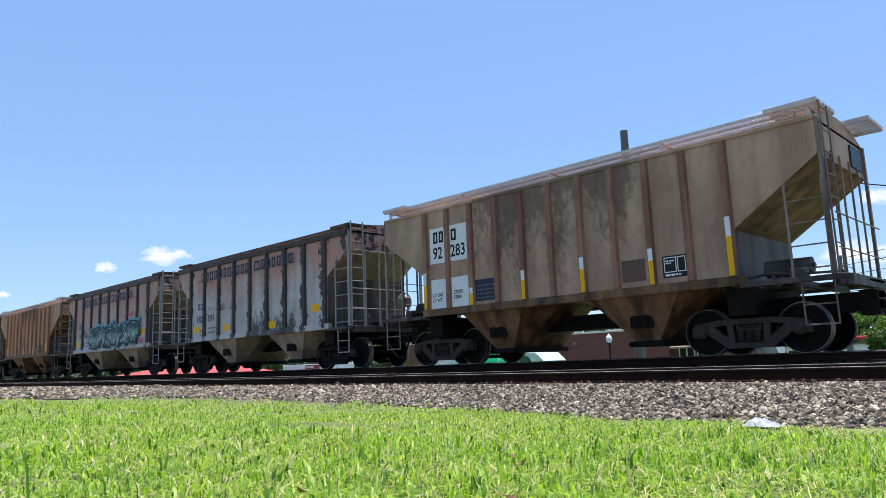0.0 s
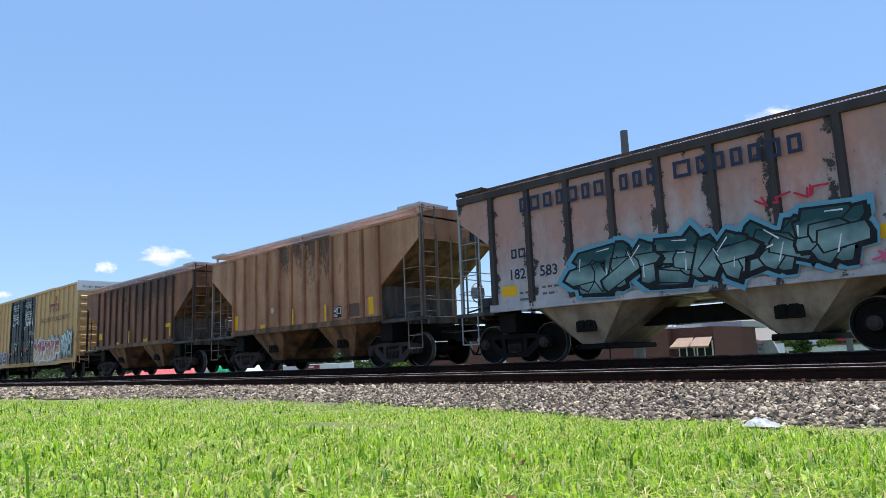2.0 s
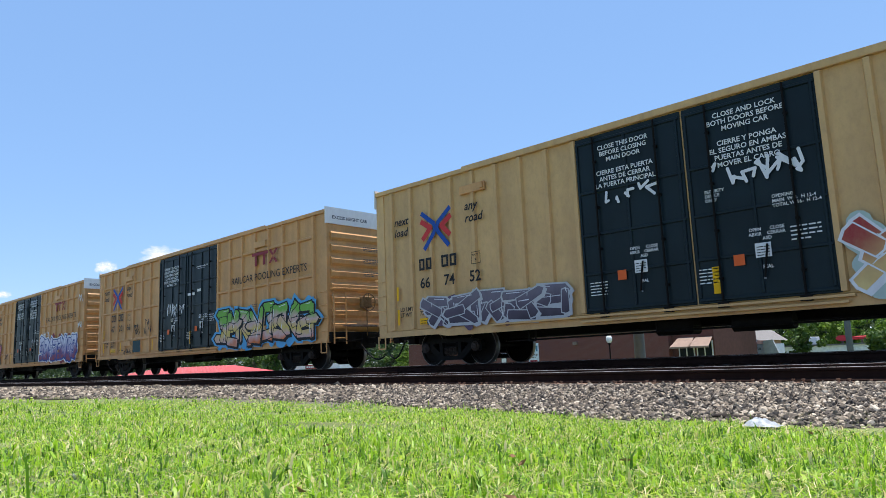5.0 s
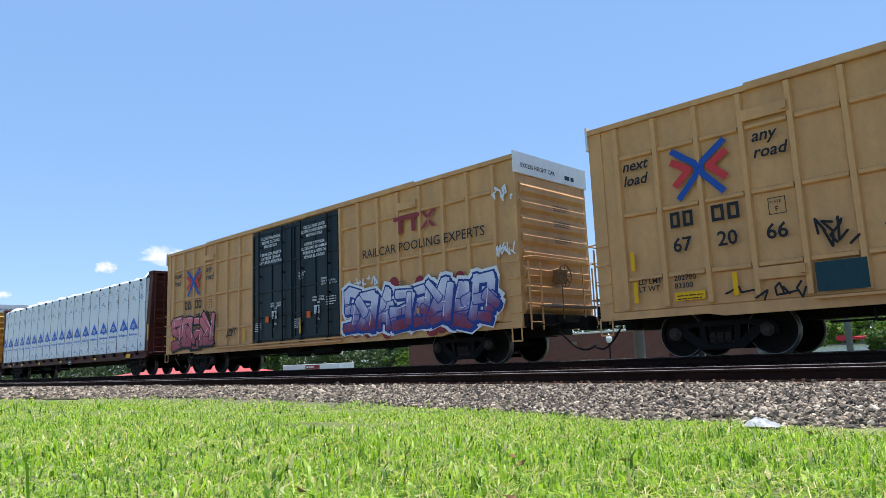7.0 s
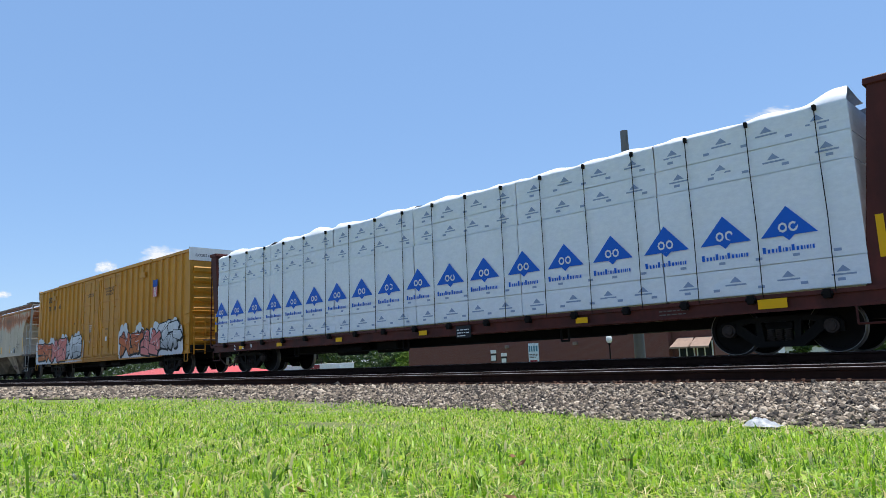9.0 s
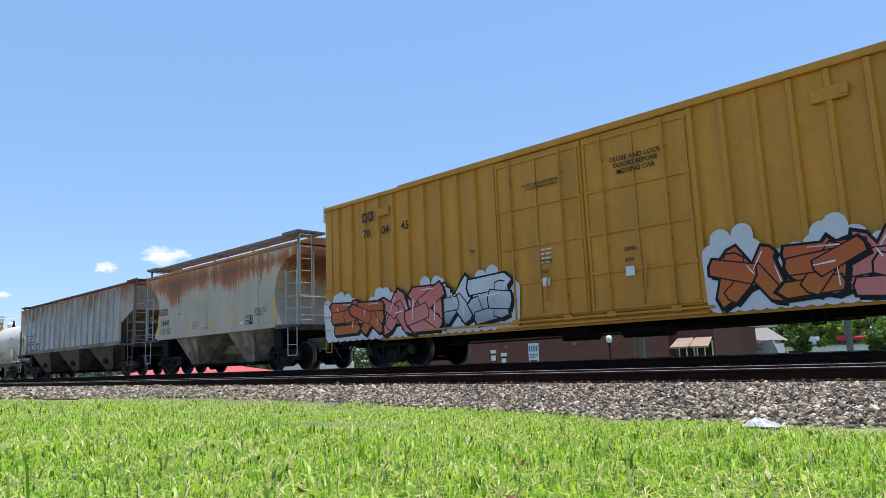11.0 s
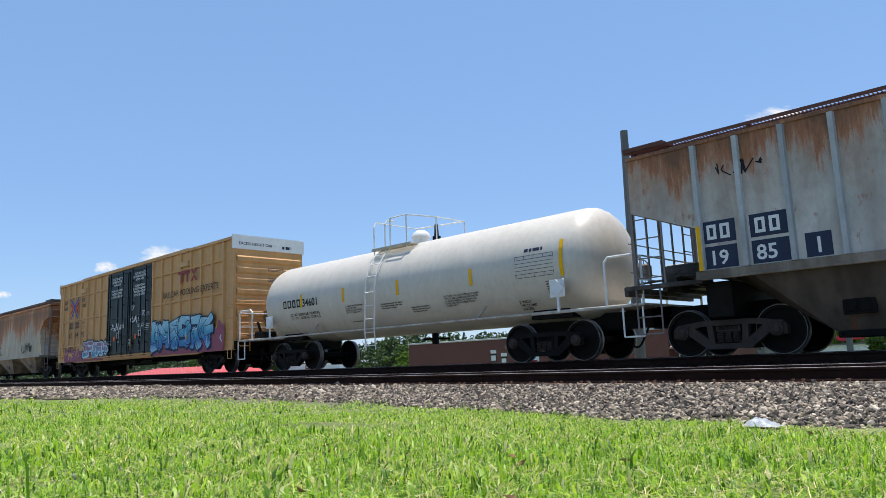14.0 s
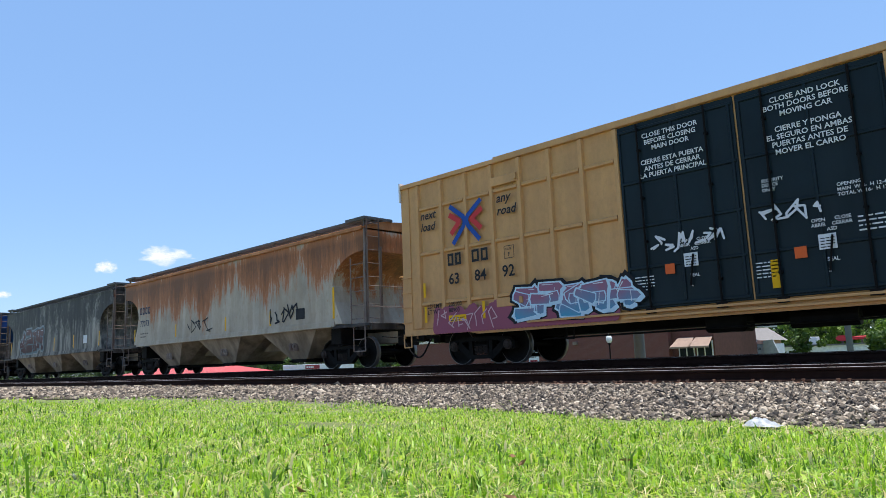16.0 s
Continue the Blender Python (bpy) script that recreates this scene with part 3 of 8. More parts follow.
def build_track(name, yc, z, label, x0, x1, plate_mat):
    track = tagged(new(name), label, "railway track", kind="structure")
    for s in (-1, 1):
        y = yc + s * 0.7525
        part("rail", Shape().prism_x([(y + a, z + b) for a, b in rail_profile(0.165)], -900, 900), RAILSIDE, track)
        part("rail_head", Shape().prism_x([(y - 0.031, z - 0.006), (y - 0.026, z + 0.001), (y + 0.026, z + 0.001), (y + 0.031, z - 0.006)], -900, 900), RAILTOP, track, "polished bright rail head")
    tie = Shape().box(-0.115, 0.115, -1.3, 1.3, -0.36, -0.182, 0.012).mesh("tie")
    plate = Shape().box(-0.10, 0.10, -0.18, 0.18, -0.182, -0.166, 0.003)
    for dx in (-0.06, 0.06):
        for dy in (-0.092, 0.092):
            plate.box(dx - 0.009, dx + 0.009, dy - 0.009, dy + 0.009, -0.17, -0.135).box(dx - 0.016, dx + 0.016, dy - 0.02, dy + 0.02, -0.14, -0.128)
    plate = plate.mesh("tie_plate")
    rnd = random.Random(3)
    x = x0
    while x < x1:
        t = part("tie", tie, TIE, track, at=(x, yc, z + rnd.uniform(-0.006, 0)))
        for s in (-1, 1):
            part("tie_plate", plate, plate_mat, t, at=(rnd.uniform(-0.01, 0.01), s * 0.7525, 0))
        x += 0.52 + rnd.uniform(-0.04, 0.04)
    anchors = Shape()
    x = x0
    while x < x1:
        anchors.box(x, x + 0.03, yc - 0.7525 - 0.09, yc - 0.7525 + 0.09, z - 0.186, z - 0.15)
        x += rnd.uniform(0.3, 0.7)
    part("rail_anchors", anchors, plate_mat, track, "rusty rail anchors")
    joint = Shape().box(-0.45, 0.45, -0.022, -0.010, -0.125, -0.05, 0.004)
    for i in range(6):
        joint.rod((-0.37 + i * 0.148, -0.05, -0.085), (-0.37 + i * 0.148, -0.02, -0.085), 0.016, 6)
    part("joint_bar", joint, RAILSIDE, track, "bolted joint bar", at=(-8.6, yc - 0.7525, z))
    return track


# ---------------------------------------------------------------- running gear
R_WHEEL = 0.457


def wheel_mesh():
    r = R_WHEEL
    return Shape().lathe([(-0.07, 0.05), (-0.07, 0.11), (-0.03, 0.13), (0.0, 0.25), (-0.02, 0.375), (-0.068, 0.385), (-0.0705, r - 0.014)], "y", 40).lathe([(0.066, r - 0.012), (0.066, 0.385), (0.02, 0.375), (0.03, 0.06)], "y", 40).mesh("wheel", True)


def rim_mesh():
    r = R_WHEEL
    return Shape().lathe([(-0.070, r - 0.016), (-0.071, r - 0.004), (-0.064, r), (0.03, r + 0.002), (0.042, r + 0.022), (0.062, r + 0.022), (0.066, r - 0.01)], "y", 40).mesh("rim", True)


def frame_mesh():
    """The cast side frame of a freight bogie, seen from its outer side at y = 0."""
    sh = Shape()
    t0, t1 = -0.07, 0.07
    bars_ = [[(-1.08, 0.36), (-1.08, 0.52), (-1.0, 0.61), (-0.5, 0.68), (-0.5, 0.575), (-0.72, 0.53), (-0.98, 0.47), (-0.98, 0.36)],
             [(-0.5, 0.68), (0.5, 0.68), (0.5, 0.575), (-0.5, 0.575)],
             [(1.08, 0.36), (1.08, 0.52), (1.0, 0.61), (0.5, 0.68), (0.5, 0.575), (0.72, 0.53), (0.98, 0.47), (0.98, 0.36)],
             [(-0.8, 0.53), (-0.66, 0.55), (-0.30, 0.255), (-0.36, 0.13), (-0.42, 0.14), (-0.76, 0.40)],
             [(0.8, 0.53), (0.66, 0.55), (0.30, 0.255), (0.36, 0.13), (0.42, 0.14), (0.76, 0.40)],
             [(-0.40, 0.13), (0.40, 0.13), (0.34, 0.235), (-0.34, 0.235)],
             [(-0.40, 0.60), (-0.29, 0.60), (-0.25, 0.22), (-0.37, 0.20)],
             [(0.40, 0.60), (0.29, 0.60), (0.25, 0.22), (0.37, 0.20)]]
    for k, b in enumerate(bars_):
        sh.prism(b, t0 - 0.002 * k, t1 - 0.002 * k)
    for x in (-0.889, 0.889):
        sh.box(x - 0.13, x + 0.13, -0.10, 0.10, 0.50, 0.59, 0.012)
    sh.box(-0.235, 0.235, -0.05, 0.12, 0.455, 0.565, 0.01)
    return sh.mesh("side_frame")


def spring_mesh():
    """One coil, wound as a helix."""
    sh = Shape()
    pts = [(0.058 * math.cos(k * math.pi / 5), 0.058 * math.sin(k * math.pi / 5), 0.240 + 0.205 * k / 60) for k in range(61)]
    return sh.path(pts, 0.0125, 4).mesh("coil_spring")


def cap_mesh():
    sh = Shape().lathe([(-0.16, 0.0), (-0.16, 0.05), (-0.145, 0.085), (-0.10, 0.095), (-0.10, 0.125), (0.09, 0.125), (0.09, 0.06)], "y", 18)
    for k in range(3):
        a = 2 * math.pi * k / 3
        sh.rod((0.05 * math.cos(a), -0.175, 0.05 * math.sin(a)), (0.05 * math.cos(a), -0.15, 0.05 * math.sin(a)), 0.015, 6)
    return sh.mesh("bearing")


GEAR = {}
WHEELSETS = []


def gear():
    if not GEAR:
        GEAR.update(wheel=wheel_mesh(), rim=rim_mesh(), frame=frame_mesh(), spring=spring_mesh(), cap=cap_mesh())
        GEAR["axle"] = Shape().lathe([(-0.98, 0.0), (-0.98, 0.07), (-0.72, 0.075), (-0.7, 0.10), (-0.6, 0.085), (0.6, 0.085), (0.7, 0.10), (0.72, 0.075), (0.98, 0.07), (0.98, 0.0)], "y", 14).mesh("wheelset", True)
        sh = Shape().box(-0.21, 0.21, -1.05, 1.05, 0.47, 0.58, 0.02).lathe([(0.55, 0.0), (0.55, 0.2), (0.70, 0.2), (0.70, 0)], "z", 14)
        for s in (-1, 1):
            sh.prism([(s * 0.36, 0.30), (s * 0.42, 0.30), (s * 0.42, 0.5), (s * 0.36, 0.5)], -0.85, 0.85)
            sh.rod((s * 0.40, -0.8, 0.42), (s * 0.40, 0.8, 0.42), 0.035, 6)
        GEAR["bolster"] = sh.mesh("bogie")
    return GEAR


def bogies(car, centre, frame_mat=None):
    g = gear()
    fm = frame_mat or IRON
    for sx in (-1, 1):
        x = sx * centre
        b = part("bogie", g["bolster"], IRON, car, at=(x, 0, 0))
        for sy in (-1, 1):
            f = new("side_frame", g["frame"])
            if not g["frame"].materials:
                g["frame"].materials.append(fm)
            f.material_slots[0].link = "OBJECT"
            f.material_slots[0].material = fm
            f.parent, f.location = b, (0, sy * 1.0, 0)
            if sy > 0:
                f.rotation_euler = (0, 0, math.pi)
            for dx in (-0.15, 0.0, 0.15):
                part("coil_spring", g["spring"], fm, b, at=(dx, sy * 1.05, 0))
            for dx in (-0.889, 0.889):
                c = part("bearing", g["cap"], FRAME_GREY, b, at=(dx, sy * 1.02, R_WHEEL))
                if sy > 0:
                    c.rotation_euler = (0, 0, math.pi)
        for dx in (-0.889, 0.889):
            w = part("wheelset", g["axle"], IRON, car, "rolling wheel pair on its axle", at=(x + dx, 0, R_WHEEL))
            for sy in (-1, 1):
                for nm, mt in (("wheel", WHEEL), ("rim", STEEL_RIM)):
                    o = part(nm, g[nm], mt, w, at=(0, sy * 0.75, 0))
                    if sy > 0:
                        o.rotation_euler = (0, 0, math.pi)
            WHEELSETS.append((w, x + dx))


def couplers(car, x_end, reach):
    """A coupler, its draft pocket and the air hose at either end."""
    for s in (-1, 1):
        def q(a):
            return s * a
        sh = Shape().box(min(q(x_end - 0.3), q(x_end)), max(q(x_end - 0.3), q(x_end)), -0.3, 0.3, 0.62, 1.08, 0.015)
        sh.box(min(q(x_end), q(reach - 0.28)), max(q(x_end), q(reach - 0.28)), -0.08, 0.08, 0.76, 0.93, 0.015)
        k = [(reach - 0.32, -0.16), (reach - 0.05, -0.2), (reach + 0.02, -0.12), (reach + 0.05, 0.02), (reach - 0.06, 0.06), (reach - 0.08, 0.2), (reach - 0.3, 0.16)]
        n = len(k)
        sh.add([(q(a), s * b, 0.70) for a, b in k] + [(q(a), s * b, 1.0) for a, b in k], [tuple(range(n)), tuple(range(2 * n - 1, n - 1, -1))] + [(i, (i + 1) % n, (i + 1) % n + n, i + n) for i in range(n)])
        sh.rod((q(x_end), -0.25, 0.9), (q(x_end + 0.25), -0.9, 0.83), 0.014).rod((q(x_end + 0.25), -0.9, 0.83), (q(x_end + 0.22), -1.35, 0.86), 0.014)
        part("coupler", sh, IRON, car, "dark cast coupler with its lifting rod")
        hs = Shape()
        pts = [(q(x_end + 0.05), -0.35, 0.72)] + [(q(x_end + 0.1 + (reach - x_end) * u), -0.35 + 0.2 * u, 0.66 - 0.42 * math.sin(math.pi * u * 0.72)) for u in (0.15, 0.3, 0.45, 0.6, 0.75, 0.9, 1.0)]
        hs.path(pts, 0.024, 7)
        part("air_hose", hs, WIRE, car, "black rubber air hose")


def ladder(car, x, y0, y1, z0, z1, mat, step=0.36, r=0.013, name="ladder", stiles=0.02):
    """A ladder whose rungs lie across y at x (ends) or, where y0 == y1, along x from x[0] to x[1] (sides)."""
    sh = Shape()
    if isinstance(x, tuple):
        xa, xb, y = x[0], x[1], y0
        for xx in (xa, xb):
            if stiles:
                sh.box(xx - stiles, xx + stiles, y - 0.012, y + 0.012, z0, z1)
        z = z0 + step * 0.5
        while z < z1:
            sh.rod((xa, y, z), (xb, y, z), r)
            if not stiles:
                for xx in (xa, xb):
                    sh.rod((xx, y, z), (xx, y + 0.08, z), r)
            z += step
    else:
        for yy in (y0, y1):
            sh.box(x - 0.012, x + 0.012, yy - stiles, yy + stiles, z0, z1)
        z = z0 + step * 0.5
        while z < z1:
            sh.rod((x, y0, z), (x, y1, z), r)
            z += step
    return part(name, sh, mat, car)


def thing(name, label, category, x, group="cars of the freight train"):
    ob = tagged(new(name), label, category, group)
    ob.location = (x, YC, 0)
    CARS.append((ob, x))
    return ob


CARS = []


def stripe(car, x, z0, z1, y, w=0.10):
    part("reflective_stripe", sheet_mesh(quad(Shape(), x - w / 2, x + w / 2, z0, z1, y), "reflective_stripe"), YEL, car, "yellow reflective stripe")


def stroke(sh, pts, w, y):
    """One thick sprayed stroke with round ends, as a thin film."""
    for k, (a, b) in enumerate(zip(pts, pts[1:])):
        a, b = Vector((a[0], 0, a[1])), Vector((b[0], 0, b[1]))
        d = (b - a)
        if d.length < 1e-4:
            continue
        d.normalize()
        m = Vector((-d.z, 0, d.x))
        ring = []
        for i in range(7):
            an = -math.pi / 2 + math.pi * i / 6
            ring.append(b + (d * math.cos(an) + m * math.sin(an)) * w)
        for i in range(7):
            an = math.pi / 2 + math.pi * i / 6
            ring.append(a + (d * math.cos(an) + m * math.sin(an)) * w)
        yy = y - 0.00025 * k
        sh.add([(p.x, yy, p.z) for p in ring], [tuple(range(14))])


def slab(sh, a, b, wa, wb, y, grow=0.0, point=False):
    """One fat sprayed bar with square or pointed ends, as a thin film."""
    a, b = Vector((a[0], 0, a[1])), Vector((b[0], 0, b[1]))
    d = (b - a).normalized()
    m = Vector((-d.z, 0, d.x))
    a, b, wa, wb = a - d * grow, b + d * grow, wa + grow, wb + grow
    ring = [a + m * wa, a - d * wa * 0.3, a - m * wa, b - m * wb] + ([b + d * wb * 1.1] if point else [b + d * wb * 0.25]) + [b + m * wb]
    sh.add([(p.x, y, p.z) for p in ring], [tuple(range(6))])


# the bars of letter-like forms, as pairs of places in a unit box
FORMS = [[((0.18, 0), (0.14, 1)), ((0.1, 0.9), (0.9, 0.95)), ((0.86, 0.95), (0.84, 0.5)), ((0.12, 0.5), (0.86, 0.5)), ((0.5, 0.48), (0.95, 0.0))],
         [((0.16, 0.02), (0.2, 0.98)), ((0.1, 0.93), (0.98, 0.98)), ((0.12, 0.52), (0.8, 0.5)), ((0.12, 0.08), (1.0, 0.04))],
         [((0.14, 0), (0.24, 1)), ((0.22, 0.98), (0.52, 0.4)), ((0.52, 0.4), (0.82, 1.0)), ((0.82, 1.0), (0.9, 0.0))],
         [((0.14, 0.1), (0.16, 0.9)), ((0.1, 0.93), (0.9, 0.9)), ((0.86, 0.95), (0.84, 0.05)), ((0.1, 0.06), (0.92, 0.08))],
         [((0.95, 0.94), (0.1, 0.9)), ((0.16, 0.95), (0.16, 0.5)), ((0.1, 0.52), (0.92, 0.48)), ((0.85, 0.52), (0.85, 0.05)), ((0.95, 0.06), (0.02, 0.1))],
         [((0.16, 0), (0.16, 1)), ((0.3, 0.45), (0.95, 1.0)), ((0.35, 0.5), (0.98, 0.0))],
         [((0.1, 0), (0.42, 1)), ((0.46, 1.0), (0.92, 0.0)), ((0.2, 0.34), (0.8, 0.32))]]


def graffiti(car, x0, x1, z0, z1, y, seed, fills, line, halo=None, letters=5, slant=0.0, cloud=None):
    """A sprayed piece: a cloud behind, crowded fat letter-like forms with a shadowed outline, a run of colours inside and thin highlights."""
    rnd = random.Random(seed)
    W, H = (x1 - x0) / letters, z1 - z0
    w = min(W * 0.19, H * 0.15)
    e = min(0.045, w * 0.32)
    yy = y - 0.002
    if cloud:
        sh = Shape()
        for i in range(letters * 5):
            a = (rnd.uniform(x0, x1), rnd.uniform(z0, z1 - 0.1 * H))
            b = (a[0] + rnd.uniform(-0.3, 0.3) * W, a[1] + rnd.uniform(-0.3, 0.3) * H)
            stroke(sh, [a, (min(max(b[0], x0), x1), min(max(b[1], z0), z1))], rnd.uniform(0.10, 0.17) * H, yy - 0.0001 * i)
        part("graffiti_cloud", sheet_mesh(sh, "graffiti_cloud"), cloud, car, "sprayed colour cloud behind the letters")
        yy -= 0.008
    cols = [FLAT_COLOUR[f.name] for f in reversed(fills)]
    if len(cols) == 1:
        cols = [tuple(c * 0.55 for c in cols[0]), cols[0], tuple(min(0.8, c * 1.25 + 0.05) for c in cols[0])]
    mat = blend("sprayed run of colours %d" % seed, cols, z0, z1, seed * 1.7)
    shine = flat("white spray", (0.72, 0.72, 0.74))
    for i in range(letters):
        cx, form = x0 + W * (i - 0.03), rnd.choice(FORMS)
        jog, tall = rnd.uniform(-0.05, 0.05), rnd.uniform(0.9, 1.08)
        other = rnd.choice(FORMS)
        form = [tuple((1 - q[0], q[1]) for q in f) for f in form[:4]] + [tuple((q[0], 1 - q[1]) for q in f) for f in other[1:3]] + [((0.5, 0.5), (rnd.choice((-0.15, 1.15)), rnd.uniform(0, 1)))]

        def P(q):
            u, v = q[0] + rnd.uniform(-0.09, 0.09), (q[1] + rnd.uniform(-0.08, 0.08)) * tall + jog
            return (cx + W * 1.06 * u + slant * (v - 0.5) * H, z0 + w + (H - 2 * w) * v)
        bars_ = [(P(a), P(b), w * rnd.uniform(0.75, 1.2), w * rnd.uniform(0.6, 1.1), rnd.random() < 0.4) for a, b in form]
        yl = yy - 0.007 * (i % 2)
        out, fill, top, glow = Shape(), Shape(), Shape(), Shape()
        for k, (a, b, wa, wb, pt) in enumerate(bars_):
            dy = 0.0002 * k
            if halo:
                slab(glow, a, b, wa, wb, yy + 0.0015 - dy * 0.5 - 0.0001 * (i % 3), e * 2.6, pt)
            slab(out, a, b, wa, wb, yl - dy, e, pt)
            slab(out, (a[0] + e * 1.3, a[1] - e * 1.3), (b[0] + e * 1.3, b[1] - e * 1.3), wa, wb, yl + 0.0012 - dy, e * 0.7, pt)
            slab(fill, a, b, wa, wb, yl - 0.002 - dy, 0.0, pt)
            if k > 2:
                slab(out, a, b, wa, wb, yl - 0.002 - dy + 0.0001, e * 0.6, pt)
            if k < 3:
                m = Vector((-(b[1] - a[1]), b[0] - a[0])).normalized() * wa * (0.62 if b[0] >= a[0] else -0.62)
                q = [(a[0] + (b[0] - a[0]) * f + m.x, a[1] + (b[1] - a[1]) * f + m.y) for f in (0.12, rnd.uniform(0.4, 0.8))]
                slab(top, q[0], q[1], wa * 0.10, wa * 0.05, yl - 0.0045 - dy)
        if halo:
            part("graffiti_halo", sheet_mesh(glow, "graffiti_halo"), halo, car, "sprayed glow round a letter")
        part("graffiti_outline", sheet_mesh(out, "graffiti_outline"), line, car, "sprayed outline of a fat letter")
        part("graffiti_fill", sheet_mesh(fill, "graffiti_fill"), mat, car, "sprayed fill of a fat letter")
        part("graffiti_shine", sheet_mesh(top, "graffiti_shine"), shine, car, "thin pale highlights on a letter")


def tag(car, x0, x1, z0, z1, y, seed, mat, w=0.012, strokes=5):
    """A quick marker tag: thin looping lines that spell nothing."""
    rnd = random.Random(seed)
    sh = Shape()
    for i in range(strokes):
        u = x0 + (x1 - x0) * i / strokes
        pts = [(u + rnd.uniform(-0.2, 1.3) * (x1 - x0) / strokes, rnd.uniform(z0, z1)) for _ in range(rnd.randint(3, 5))]
        stroke(sh, pts, w, y - 0.0015 * i)
    part("graffiti_tag", sheet_mesh(sh, "graffiti_tag"), mat, car, "scrawled marker tag")


def lettering(car, words, x, z, size, y, mat=None, **kw):
    return part("lettering", sheet_mesh(text_shape(Shape(), words, x, z, size, y, **kw), "lettering"), mat or BLK, car)


def small_print(car, seed, x, z, w, h, y, lines, mat=None, gap=0.34):
    return part("small_print", sheet_mesh(bars(Shape(), random.Random(seed), x, z, w, h, y, lines, gap), "small_print"), mat or GREYINK, car, "lines of small stencilled print")


def open_box(sh, x0, x1, z0, z1, w, y):
    """A plain upright frame of four strokes."""
    quad(sh, x0, x0 + w, z0, z1, y)
    quad(sh, x1 - w, x1, z0, z1, y)
    quad(sh, x0 + w, x1 - w, z1 - w, z1, y)
    quad(sh, x0 + w, x1 - w, z0, z0 + w, y)


def brand_bars(car, x, z, widths, h, y, mat, gap=0.25):
    """An owner's name, as one plain open block for each letter."""
    sh = Shape()
    for wd in widths:
        if wd > 0:
            if wd < 0.3 * h:
                quad(sh, x, x + wd, z, z + h, y)
            else:
                open_box(sh, x, x + wd, z, z + h, 0.2 * h, y)
        x += abs(wd) + gap * h
    return part("owner_mark", sheet_mesh(sh, "owner_mark"), mat, car, "owner's mark as plain open blocks")


def data_panel(car, seed, x0, x1, z0, z1, y):
    """A black inspection panel with white ruled boxes."""
    part("data_plate", sheet_mesh(quad(Shape(), x0, x1, z0, z1, y), "data_plate"), BLK, car, "black data panel with white ruled boxes")
    sh, m, w = Shape(), x0 + (x1 - x0) * 0.56, 0.018
    open_box(sh, x0 + 0.035, m, z0 + 0.10, z1 - 0.03, w, y - 0.004)
    open_box(sh, m + 0.02, x1 - 0.035, z0 + 0.10, z1 - 0.03, w, y - 0.004)
    bars(sh, random.Random(seed), x0 + 0.05, z0 + 0.03, (x1 - x0) * 0.7, 0.05, y - 0.004, 1, 0.8)
    bars(sh, random.Random(seed + 1), x0 + 0.07, z1 - 0.16, (m - x0) * 0.6, 0.09, y - 0.004, 2, 0.6)
    part("data_print", sheet_mesh(sh, "data_print"), WHT, car, "white ruled boxes and print")


